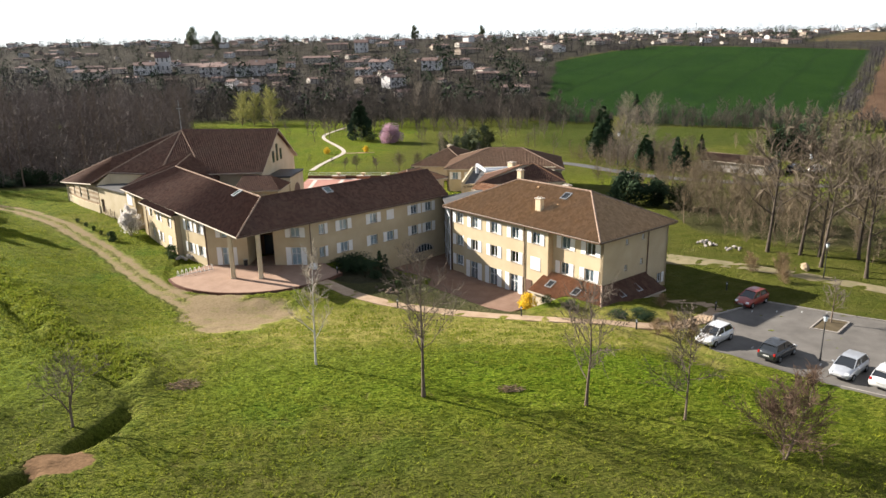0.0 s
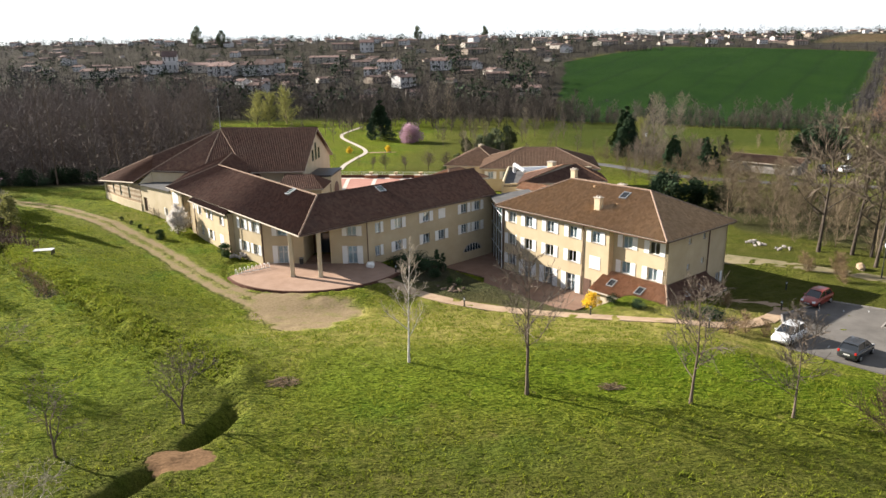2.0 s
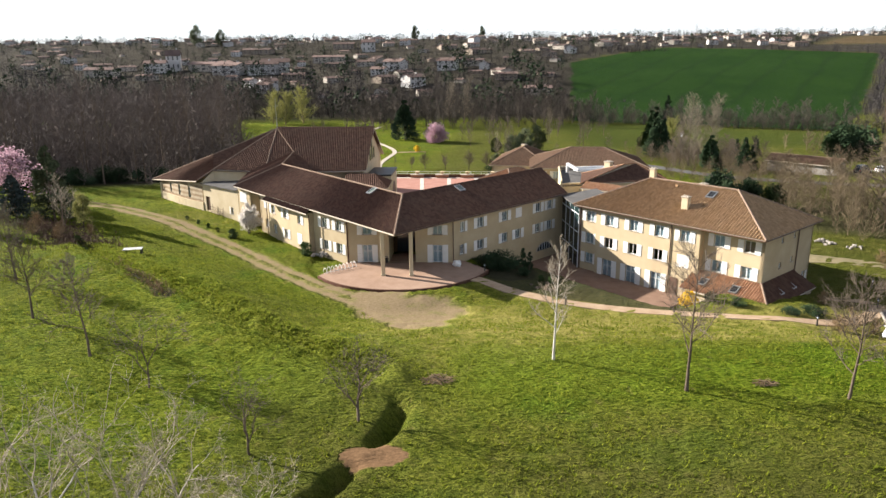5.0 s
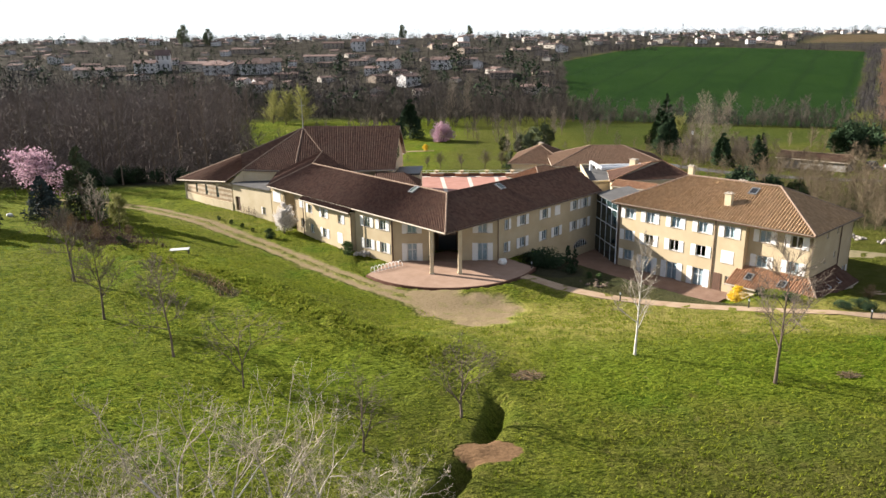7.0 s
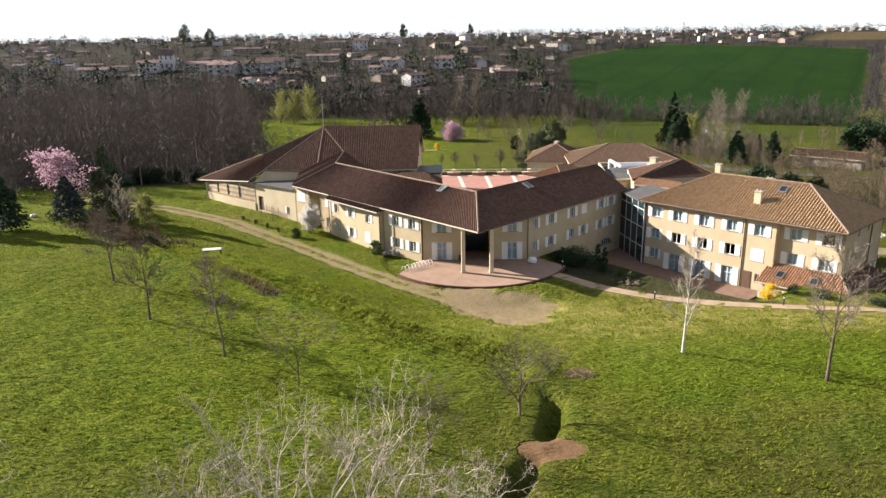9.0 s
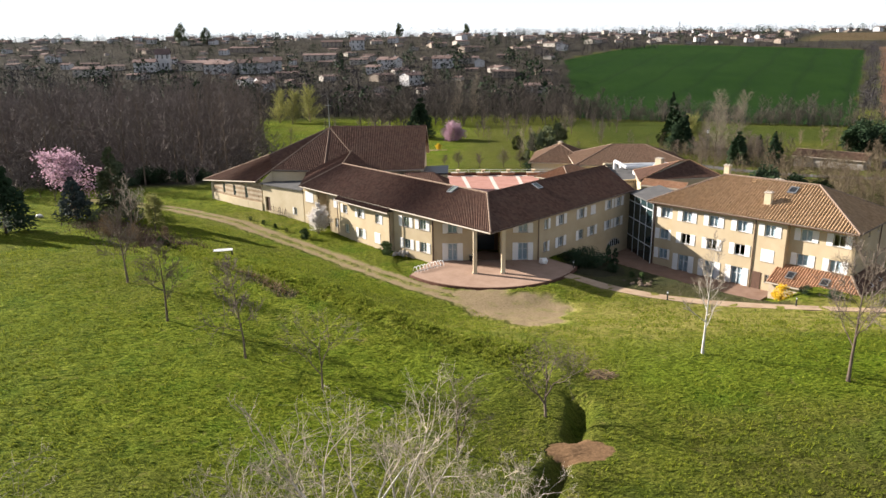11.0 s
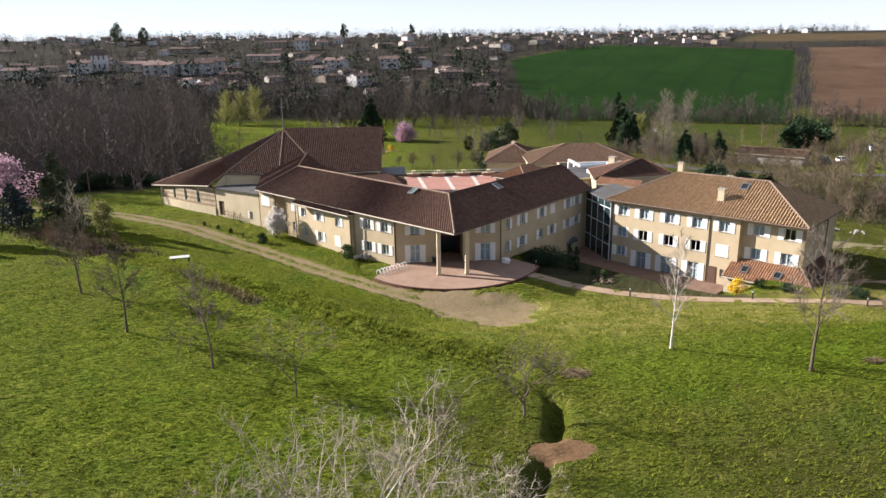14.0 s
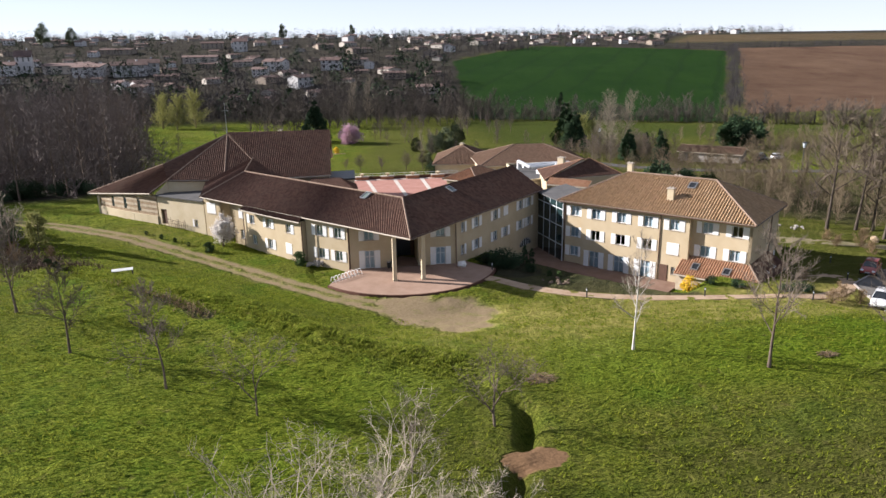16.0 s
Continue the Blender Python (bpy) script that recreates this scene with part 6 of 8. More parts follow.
def spreading_tree(seed, label, height, r0, bark, twig, group="", levels=5):
    """A forking tree without a leader: each bough splits again and again, down to fine twigs."""
    rng = random.Random(seed)
    TV, TF, CV, CF = [], [], [], []

    def grow(p, d, ln, r, level):
        pts = bough(rng, p, d, ln, 0.10 + 0.03 * level, 0.035, 3)
        big = level < 3
        tube_into(TV if big else CV, TF if big else CF, pts, [r, r * 0.9, r * 0.78, r * 0.66], 6 if level < 2 else (4 if big else 3))
        end = (pts[-1] - pts[-2]).normalized()
        if level >= 2:
            for k in range(3 if level < levels else 4):
                f = rng.uniform(0.2, 3)
                a = min(2, int(f))
                q = pts[a].lerp(pts[a + 1], f - a)
                td = end * 0.5 + Vector((rng.gauss(0, 0.7), rng.gauss(0, 0.7), rng.gauss(0.1, 0.5)))
                tube_into(CV, CF, bough(rng, q, td, ln * rng.uniform(0.3, 0.7), 0.2, 0.03, 2), [0.007, 0.006, 0.0035], 3)
        if level == levels:
            return
        n = 3 if level < 2 else rng.choice((2, 2, 3))
        az = rng.uniform(0, 6.28)
        x = end.orthogonal().normalized()
        y = end.cross(x)
        for k in range(n):
            a = az + k * 6.28 / n + rng.gauss(0, 0.3)
            tilt = rng.uniform(0.32, 0.75)
            c = end + (x * math.cos(a) + y * math.sin(a)) * tilt
            q = pts[3] if k < 2 else pts[2]
            grow(q, c, ln * rng.uniform(0.62, 0.9), max(0.007, r * rng.uniform(0.5, 0.66)), level + 1)

    grow(Vector((0, 0, -0.3)), Vector((rng.gauss(0, 0.06), rng.gauss(0, 0.06), 1)), height * 0.34, r0, 0)
    k = height / max(v.z for v in CV)
    t = root("tree", 0, 0, 0, label, "tree", group)
    mesh_ob("trunk", [Vector((v.x * k, v.y * k, v.z * k)) for v in TV], TF, bark, t, smooth_faces=True)
    mesh_ob("crown", [Vector((v.x * k, v.y * k, v.z * k)) for v in CV], CF, twig, t)
    return t


def twiggy(seed, height, spread, clear, boughs, twigs, width, trunk_r=0.16):
    """A light form for dense woods: a thin stem, boughs and very many fine twigs."""
    rng = random.Random(seed)
    TV, TF, CV, CF = [], [], [], []
    stem = bough(rng, Vector((0, 0, -0.3)), Vector((rng.gauss(0, 0.04), rng.gauss(0, 0.04), 1)), height, 0.05, 0.02, 4)
    tube_into(TV, TF, stem, [trunk_r * (1 - 0.22 * i) for i in range(5)], 3)
    for i in range(boughs):
        f = clear + (0.98 - clear) * (i + rng.random()) / boughs
        q = min(3.99, f * 4)
        p = stem[int(q)].lerp(stem[int(q) + 1], q - int(q))
        az = i * 2.4 + rng.gauss(0, 0.5)
        d = Vector((math.cos(az), math.sin(az), 0.75 + 0.8 * f)).normalized()
        ln = height * spread * (1.15 - 0.6 * f) * rng.uniform(0.7, 1.2)
        sd = d.orthogonal().normalized() * width * 1.6
        k = len(CV)
        CV.extend((p - sd, p + sd, p + d * ln))
        CF.append((k, k + 1, k + 2))
        for w in range(twigs):
            g = 0.15 + 0.85 * rng.random()
            b = p + d * ln * g + Vector((rng.gauss(0, 0.05), rng.gauss(0, 0.05), rng.gauss(0, 0.05))) * ln
            e = (d * 0.7 + Vector((rng.gauss(0, 0.6), rng.gauss(0, 0.6), rng.gauss(0.25, 0.5)))).normalized() * ln * rng.uniform(0.22, 0.55)
            sd = e.orthogonal().normalized() * width * rng.uniform(0.6, 1.1)
            sd.rotate(Matrix.Rotation(rng.uniform(0, 6.28), 3, e))
            k = len(CV)
            CV.extend((b - sd, b + sd, b + e))
            CF.append((k, k + 1, k + 2))
    return TV, TF, CV, CF, []


def leaf_quads(rng, pts, size, per, jitter):
    """Small leaf clumps round given points."""
    V, F = [], []
    for p in pts:
        for _ in range(per):
            c = p + Vector((rng.gauss(0, jitter), rng.gauss(0, jitter), rng.gauss(0, jitter)))
            x = Vector((rng.gauss(0, 1), rng.gauss(0, 1), rng.gauss(0, 1))).normalized()
            y = x.orthogonal().normalized()
            s = size * rng.uniform(0.5, 1.3)
            b = len(V)
            V.extend((c - x * s * 0.5, c + y * s * 0.32, c + x * s * 0.5, c - y * s * 0.32))
            F.append((b, b + 1, b + 2, b + 3))
    return V, F


def bare_tree(seed, label, bark=BARK, twig=TWIG, leaves=None, name="tree", group="", leaf_size=0.16, per=2, jitter=0.12, **kw):
    t = root(name, 0, 0, 0, label, "tree", group)
    TV, TF, CV, CF, ends = bare_tree_parts(seed, **kw)
    mesh_ob("trunk", TV, TF, bark, t, smooth_faces=True)
    mesh_ob("crown", CV, CF, twig, t)
    if leaves is not None:
        V, F = leaf_quads(random.Random(seed + 1), ends, leaf_size, per, jitter)
        mesh_ob("foliage", V, F, leaves, t)
    return t


def put(t, x, y, yaw=0.0, s=1.0, sz=None, first=False, dz=0.0):
    g = gpos(x, y)
    m = pose(g.x, g.y, g.z + dz, 0, 0, yaw) @ Matrix.Diagonal((s, s, sz or s, 1))
    if first:
        t.matrix_basis = m
        return t
    return copy_thing(t, m)


def crown_tree(seed, label, height, width, leaf, shape="cone", n=900, size=0.5, name="tree", category="tree", clear=0.08, trunk_r=0.16, bark=BARK):
    """An evergreen or a shrub: stem, and a lumpy crown of many small sprays."""
    rng = random.Random(seed)
    t = root(name, 0, 0, 0, label, category)
    TV, TF = [], []
    tube_into(TV, TF, bough(rng, Vector((0, 0, -0.2)), Vector((0, 0, 1)), height * 0.9, 0.02, 0.02, 5), [trunk_r * (1 - 0.85 * i / 5) for i in range(6)], 6)
    lumps = []
    for i in range(70 if shape == "cone" else 34):
        f = rng.random() ** (1.25 if shape == "cone" else 1.0)
        az = rng.uniform(0, 6.28)
        if shape == "cone":
            r = width / 2 * (1.04 - f) ** 0.75 * rng.uniform(0.45, 1.1)
        elif shape == "column":
            r = width / 2 * (1 - f ** 3) * rng.uniform(0.4, 1.0)
        else:
            r = width / 2 * math.sqrt(max(0.05, 1 - (2 * f - 0.9) ** 2)) * rng.uniform(0.3, 0.9)
        z = height * (clear + (1 - clear) * f)
        p = Vector((r * math.cos(az), r * math.sin(az), z))
        lumps.append((p, width * (0.20 if shape != "cone" else 0.20 * (1.15 - f))))
        tube_into(TV, TF, [Vector((0, 0, z * 0.8)), p], [trunk_r * 0.3, trunk_r * 0.1], 3)
    mesh_ob("trunk", TV, TF, bark, t)
    V, F = [], []
    for i in range(n):
        p, r = lumps[i % len(lumps)]
        d = Vector((rng.gauss(0, 1), rng.gauss(0, 1), rng.gauss(0, 0.8))).normalized() * (r * rng.random() ** 0.4)
        c = p + d
        if c.z < 0.03 * height:
            c.z = 0.03 * height + rng.random() * 0.1
        out = (Vector((c.x, c.y, 0.0)) + Vector((rng.gauss(0, 0.5), rng.gauss(0, 0.5), rng.gauss(0, 0.7)))).normalized()
        y = out.orthogonal().normalized()
        s = size * rng.uniform(0.5, 1.4)
        b = len(V)
        V.extend((c - out * s * 0.5, c + y * s * 0.3, c + out * s * 0.6 - Vector((0, 0, 0.15 * s)), c - y * s * 0.3))
        F.append((b, b + 1, b + 2, b + 3))
    mesh_ob("crown", V, F, leaf, t)
    return t


# lawn trees, each grown on its own
LAWN = [  # seed, x, y, height, stem, clear, spread
    (11, 22.45, -31.7, 9.4, 0.15, 0.26, 0.40), (12, 32.7, -32.2, 7.8, 0.13, 0.24, 0.42), (13, 38.4, -33.7, 6.8, 0.10, 0.20, 0.40),
    (14, 1.7, -35.3, 5.4, 0.15, 0.40, 0.50), (15, -18.2, -27.5, 7.4, 0.11, 0.28, 0.30), (16, -25.8, -21.3, 6.6, 0.12, 0.28, 0.32),
    (17, -32.5, -12.3, 6.8, 0.14, 0.32, 0.36), (18, -12.2, -31.9, 6.0, 0.10, 0.30, 0.46), (19, -3.8, -38.9, 5.4, 0.12, 0.35, 0.46)]
for sd, x, y, h, r, cl, sp in LAWN:
    if sd in (14, 18, 19):
        put(spreading_tree(sd, "low bare young tree with a spreading crown", h, r * 0.85, BARK, TWIG_LAWN, levels=6 if sd == 14 else 5), x, y, sd * 40, first=True)
        continue
    put(bare_tree(sd, "slender bare young tree on the lawn", BARK, TWIG_LAWN, height=h, r0=r * 0.9, clear=cl, spread=sp, limbs=17, subs=9, twigs=9, twig_r=0.0105, up=0.05, rise=0.42, reach=0.56), x, y, sd * 40, first=True)
put(bare_tree(21, "slim white-barked birch without leaves", BIRCH_BARK, TWIG_PALE, height=8.8, r0=0.10, clear=0.24, spread=0.25, limbs=20, subs=8, twigs=8, twig_r=0.009, up=0.12), 14.6, -26.9, first=True)
put(bare_tree(22, "low reddish bare bushy tree", BARK, TWIG_RED, height=5.4, r0=0.06, clear=0.06, spread=0.5, limbs=34, subs=11, twigs=10, twig_r=0.011, forks=4, reach=0.6, up=0.05), 42.5, -37.9, first=True)
FRONT = [(43, -4.2, -50.6, 7.0, 0.08), (45, -0.8, -46.0, 5.0, 0.07), (47, -23.2, -55.6, 7.0, 0.08), (32, -10.5, -53.5, 9.8, 0.11), (33, -6.9, -47.4, 7.2, 0.10), (34, -5.1, -45.0, 5.9, 0.09), (35, -13.8, -54.2, 9.6, 0.11),
         (36, -10.6, -51.9, 8.0, 0.10), (37, -17.0, -54.6, 8.6, 0.10), (38, -6.6, -51.8, 8.2, 0.10), (39, -2.6, -48.2, 6.6, 0.09), (40, -20.4, -53.0, 7.6, 0.09)]
for sd, x, y, h, r in FRONT:
    put(spreading_tree(sd, "bare pale-barked tree in a thicket on the lawn", h, r * 0.9, PALE_BARK, TWIG_PALE, "thicket trees", 5), x, y, sd * 50, first=True)
put(spreading_tree(31, "white-barked forked tree rising over the thicket", 10.4, 0.15, BIRCH_BARK, TWIG_PALE), -8.7, -51.2, first=True)

# woods: a few grown forms, repeated; the depth of the woods is one mass
rng = random.Random(5)
FORMS = []
for i, (h, sp, cl) in enumerate(((16, 0.24, 0.26), (15, 0.27, 0.20), (17, 0.22, 0.30), (14, 0.28, 0.18))):
    FORMS.append(bare_tree_parts(60 + i, h, 0.17, cl, sp, 18, 8, 12, 0.03, 0.11, 1, True))
FORMS_E = []
for i, (h, sp, cl) in enumerate(((18, 0.32, 0.26), (17, 0.35, 0.22), (19, 0.30, 0.30), (16, 0.36, 0.20))):
    FORMS_E.append(bare_tree_parts(160 + i, h, 0.25, cl + 0.08, sp * 1.3, 22, 9, 12, 0.022, 0.05, 1, True, 0.40))
THICK = [twiggy(300 + i, h, sp, cl, 22, 30, 0.048) for i, (h, sp, cl) in enumerate(((16, 0.20, 0.14), (15, 0.23, 0.10), (17, 0.19, 0.18), (14, 0.24, 0.10)))]
VALE = [twiggy(320 + i, h, sp, cl, 16, 26, 0.045, 0.14) for i, (h, sp, cl) in enumerate(((8.5, 0.34, 0.15), (7.5, 0.38, 0.12), (10, 0.30, 0.15), (6, 0.5, 0.1)))]
VALE_FINE = [twiggy(340 + i, h, sp, 0.06, 26, 44, 0.02, 0.11) for i, (h, sp) in enumerate(((8.5, 0.40), (7.5, 0.42), (9.5, 0.36)))]
SFORMS = []
for i, (h, sp, cl) in enumerate(((8.5, 0.36, 0.2), (7.5, 0.42, 0.16), (10, 0.30, 0.2))):
    SFORMS.append(bare_tree_parts(80 + i, h, 0.16, cl, sp, 15, 6, 7, 0.036, 0.08, 1, True))


def form_tree(f, label, group, bark=BARK, twig=TWIG):
    t = root("tree", 0, 0, 0, label, "tree", group)
    mesh_ob("trunk", f[0], f[1], bark, t, smooth_faces=True)
    mesh_ob("crown", f[2], f[3], twig, t)
    return t


WOOD = [form_tree(f, "tall bare woodland tree with grey-brown twigs", "woodland trees") for f in FORMS]
WOOD_EAST = [form_tree(f, "tall bare woodland tree with sunlit beige twigs", "east wood trees", BARK_DARK, TWIG_EAST) for f in FORMS_E]
SMALL = [form_tree(f, "bare park tree with a rounded crown of twigs", "park trees") for f in SFORMS]
used = set()


def scatter(n, inside, xs, ys, gap):
    done, tries = [], 0
    while len(done) < n and tries < n * 60:
        tries += 1
        x, y = rng.uniform(*xs), rng.uniform(*ys)
        if inside(x, y) and not any((x - a) ** 2 + (y - b) ** 2 < gap * gap for a, b in done):
            done.append((x, y))
    return done


def woods(spots_, smin, smax, forms):
    for x, y in spots_:
        t = forms[rng.randrange(len(forms))]
        s = rng.uniform(smin, smax)
        put(t, x, y, rng.uniform(0, 360), s, s * rng.uniform(0.9, 1.1), first=id(t) not in used)
        used.add(id(t))


def mass(name, label, spots_, smin, smax, forms, mat):
    """Many trees joined into one mesh."""
    vs, fs, n = [], [], 0
    arrs = []
    for TV, TF, CV, CF, _ in forms:
        v = np.array([tuple(p) for p in TV + CV])
        o = len(TV)
        quads = np.array(TF + [tuple(k + o for k in f) for f in CF if len(f) == 4])
        tris = np.array([tuple(k + o for k in f) for f in CF if len(f) == 3])
        arrs.append((v, quads, tris))
    allq, allt = [], []
    for x, y in spots_:
        v, q, t = arrs[rng.randrange(len(arrs))]
        s, a = rng.uniform(smin, smax), rng.uniform(0, 6.28)
        c, sn = math.cos(a) * s, math.sin(a) * s
        g = gpos(x, y)
        w = np.stack((v[:, 0] * c - v[:, 1] * sn + g.x, v[:, 0] * sn + v[:, 1] * c + g.y, v[:, 2] * s + g.z), axis=1)
        vs.append(w)
        allq.append(q + n)
        allt.append(t + n)
        n += len(v)
    V, Q, T = np.concatenate(vs), np.concatenate(allq), np.concatenate(allt)
    me = bpy.data.meshes.new(name)
    me.vertices.add(len(V))
    me.vertices.foreach_set("co", V.astype(np.float32).ravel())
    me.loops.add(Q.size + T.size)
    me.loops.foreach_set("vertex_index", np.concatenate((Q.ravel(), T.ravel())).astype(np.int32))
    me.polygons.add(len(Q) + len(T))
    me.polygons.foreach_set("loop_start", np.concatenate((np.arange(len(Q)) * 4, Q.size + np.arange(len(T)) * 3)).astype(np.int32))
    me.update(calc_edges=True)
    me.materials.append(mat)
    return tagged(new(name, me), label, "trees", kind="stuff")


# west wood: its edge runs from behind the chapel away to the left
def west(x, y):
    return y > 54 + 0.22 * (x + 60) * (x < -60) and x < -47 + 0.15 * (min(y, 100) - 60) - 0.42 * max(0.0, y - 100) and y < 214 - 0.1 * (x + 50)


edge = scatter(80, lambda x, y: west(x, y) and not west(x + 9, y - 9), (-190, -44), (28, 215), 3.4)
woods(edge, 0.85, 1.12, WOOD)
mass("far_woods", "depth of the bare grey-brown west wood", scatter(470, lambda x, y: west(x + 4, y - 4), (-210, -44), (50, 215), 2.9), 0.9, 1.12, THICK, TWIG)
# east wood beside the earth track
east_in = lambda x, y: (x - 61) * 0.62 + (y - 13) * 0.78 > 0 and -40 < y < 52 and x > 59
woods(scatter(38, lambda x, y: east_in(x - 2, y - 1) and y < 13, (61, 112), (-38, 13), 3.8), 0.82, 1.05, WOOD_EAST)
for x, y, s in ((63.5, 12.6, 1.08), (66.8, 11.0, 1.0), (66.7, 5.8, 0.92), (69.6, 1.7, 0.95), (74, -2.5, 0.95)):
    put(WOOD_EAST[int(x) % 4], x, y, x * 31, s)
woods(scatter(10, lambda x, y: east_in(x - 1, y - 1), (64, 100), (-10, 30), 3.6), 0.5, 0.8, SMALL)
BRUSH_FINE = [twiggy(195 + i, 3.4, 0.45, 0.02, 16, 26, 0.012, 0.04) for i in range(3)]
BRUSH = [twiggy(95 + i, 3.4, 0.45, 0.02, 11, 18, 0.03, 0.05) for i in range(3)]
mass("undergrowth", "brown twiggy undergrowth of the west wood", scatter(600, lambda x, y: west(x - 1, y + 1) and not west(x + 34, y - 34), (-190, -42), (28, 215), 1.4), 0.9, 2.5, BRUSH, TWIG)
mass("undergrowth", "beige twiggy young trees between the trunks of the east wood", scatter(44, lambda x, y: east_in(x - 2, y - 2), (62, 108), (-34, 50), 3.2), 0.6, 1.0, VALE_FINE, TWIG_BEIGE)
mass("undergrowth", "brown twiggy undergrowth of the east wood", scatter(230, lambda x, y: east_in(x - 1, y - 2), (60, 112), (-38, 66), 1.7), 0.35, 1.2, BRUSH_FINE, TWIG_BEIGE)
mass("far_trees", "beige bushy trees at the wood edge behind the block", scatter(20, lambda x, y: (x - 50) * 0.5 + (y - 26) > 4, (57, 76), (20, 56), 3.2), 0.55, 1.0, VALE_FINE, TWIG_BEIGE)


mass("undergrowth", "dark hedge at the foot of the wheat field", scatter(240, lambda x, y: abs(y - field_foot(x) + 3) < 2.5, (50, 240), (95, 222), 1.2), 0.5, 1.1, BRUSH, TWIG_LAWN)


def behind_block(x, y):
    return abs(x - 88) > 11 and math.hypot(x - 96, y - 66) > 9 and near_line(x, y, [(44, 100), (57.5, 82), (68, 66), (120, 46)]) > 4 and (x - 50) * 0.5 + (y - 58) > 0


mass("undergrowth", "beige and brown bushes behind the guest block", scatter(230, behind_block, (52, 130), (52, 108), 2.2), 0.6, 1.5, BRUSH_FINE, TWIG_BEIGE)
mass("far_trees", "bare brown trees along the valley road", scatter(24, behind_block, (76, 150), (58, 120), 5.0), 0.5, 0.85, VALE, TWIG_BEIGE)
mass("undergrowth", "dark brown thicket round the poplars", scatter(30, lambda x, y: True, (57, 80), (79, 104), 2.4), 0.35, 0.75, VALE_FINE, TWIG_LAWN)
# hedgerows and valley trees as masses, park trees as single things
mass("far_trees", "bare trees in a row along the valley meadow", scatter(210, lambda x, y: abs(y - field_foot(x) + 4) < 5, (52, 240), (95, 222), 1.9), 0.4, 1.15, VALE, TWIG_FAR)
mass("far_trees", "bare trees filling the valley before the town", scatter(340, lambda x, y: x < 66 - 0.3 * (y - 190) and (x > -30 or y > 222), (-170, 66), (182, 262), 3.0), 0.7, 1.5, VALE, TWIG_FAR)
mass("far_trees", "bare trees on the lower hillside", scatter(110, lambda x, y: x < 74, (-230, 80), (255, 345), 5.5), 0.7, 1.3, VALE, TWIG_FAR)
woods(scatter(24, lambda x, y: abs(x - 35) > 8 and abs(x - 4) > 9, (-40, 62), (148, 180), 6.0), 0.7, 1.2, SMALL)
woods(scatter(8, lambda x, y: True, (80, 150), (60, 110), 6.0), 0.5, 0.8, SMALL)
for x, y, s in ((14, 133, 0.75), (20, 139, 0.9), (27, 136, 0.8), (31, 144, 0.9), (38, 140, 0.85), (12, 150, 0.9), (24, 150, 1.0), (-13, 101.2, 0.55), (-27.9, 169.5, 1.1), (19.7, 122, 0.8), (-5.5, 92, 0.35), (-44, 128, 0.9), (-70, 43, 1.1), (-76, 46, 1.2), (-66, 40, 0.8), (-82, 50, 1.2), (-73, 37, 0.8), (30, 110, 0.6), (37, 116, 0.7), (26, 118, 0.8), (44, 121, 0.7), (50, 112, 0.8), (47, 130, 0.9), (33, 126, 0.8)):
    put(SMALL[int(abs(x * 7)) % 3], x, y, x * 77, s)
POLL = form_tree(twiggy(341, 3.4, 0.55, 0.3, 26, 34, 0.016, 0.12), "small bare pollarded tree beside the terrace", "pollarded trees", BARK_DARK, TWIG_LAWN)
for i, (x, y, s) in enumerate(((2.2, 79.3, 0.95), (6.7, 77.8, 0.9), (11.8, 76.5, 1.15), (-0.9, 82.0, 0.8), (15.8, 78.5, 1.1))):
    put(POLL, x, y, i * 80, s, first=i == 0)
# poplars and pale birches of the park
POP = form_tree(twiggy(90, 17, 0.24, 0.10, 44, 42, 0.026, 0.17), "tall pale bare poplar with upright twigs", "poplars", BARK, TWIG_POPLAR)
for i, (x, y, s) in enumerate(((63.5, 88.5, 0.95), (68.5, 90.5, 1.0), (61.0, 90.0, 0.7), (66.0, 92.0, 0.8), (20.5, 108, 0.42), (23.0, 107, 0.45), (40, 150, 0.6), (8, 205, 1.0), (14, 208, 1.1))):
    put(POP, x, y, i * 60, s, first=i == 0)
# blossom, willow, yellow shrubs
put(crown_tree(101, "round pink-blossoming tree in the park", 5.4, 8.0, LEAF_PINK, "round", 3600, 0.42, clear=0.08), 3.4, 143, first=True)
put(bare_tree(102, "spreading pink-blossoming tree by the garden", BARK, TWIG_RED, LEAF_PINK, height=8.4, r0=0.22, clear=0.22, spread=0.55, rise=0.25, up=0.0, limbs=15, subs=7, twigs=6, twig_r=0.02, leaf_size=0.32, per=5, jitter=0.4), -60.5, 32.0, 0, 1.2, 1.0, first=True)
put(bare_tree(103, "white-blossoming shrub tree by the entrance wing", BARK, TWIG, LEAF_WHITE, height=4.0, r0=0.07, clear=0.03, spread=0.5, limbs=22, subs=8, twigs=7, twig_r=0.012, leaf_size=0.16, per=6, jitter=0.14, forks=4), -20.0, 18.4, first=True)
W1 = form_tree(twiggy(104, 9.5, 0.46, 0.03, 40, 44, 0.05, 0.22), "broad yellow-green willow in early bud", "willows", BARK, LEAF_WILLOW)
for i, (x, y, s) in enumerate(((-58, 208, 1.25), (-64, 212, 1.0), (68.2, 114, 0.7), (72, 116, 0.55), (-52, 214, 1.1))):
    put(W1, x, y, i * 70, s, first=i == 0)
put(bare_tree(105, "small yellow-green budding tree at the garden edge", BARK, LEAF_WILLOW, LEAF_WILLOW, height=5.2, r0=0.09, clear=0.15, spread=0.30, limbs=16, subs=7, twigs=6, twig_r=0.012, leaf_size=0.2, per=4, jitter=0.16, forks=2), -40.2, 14.4, first=True)
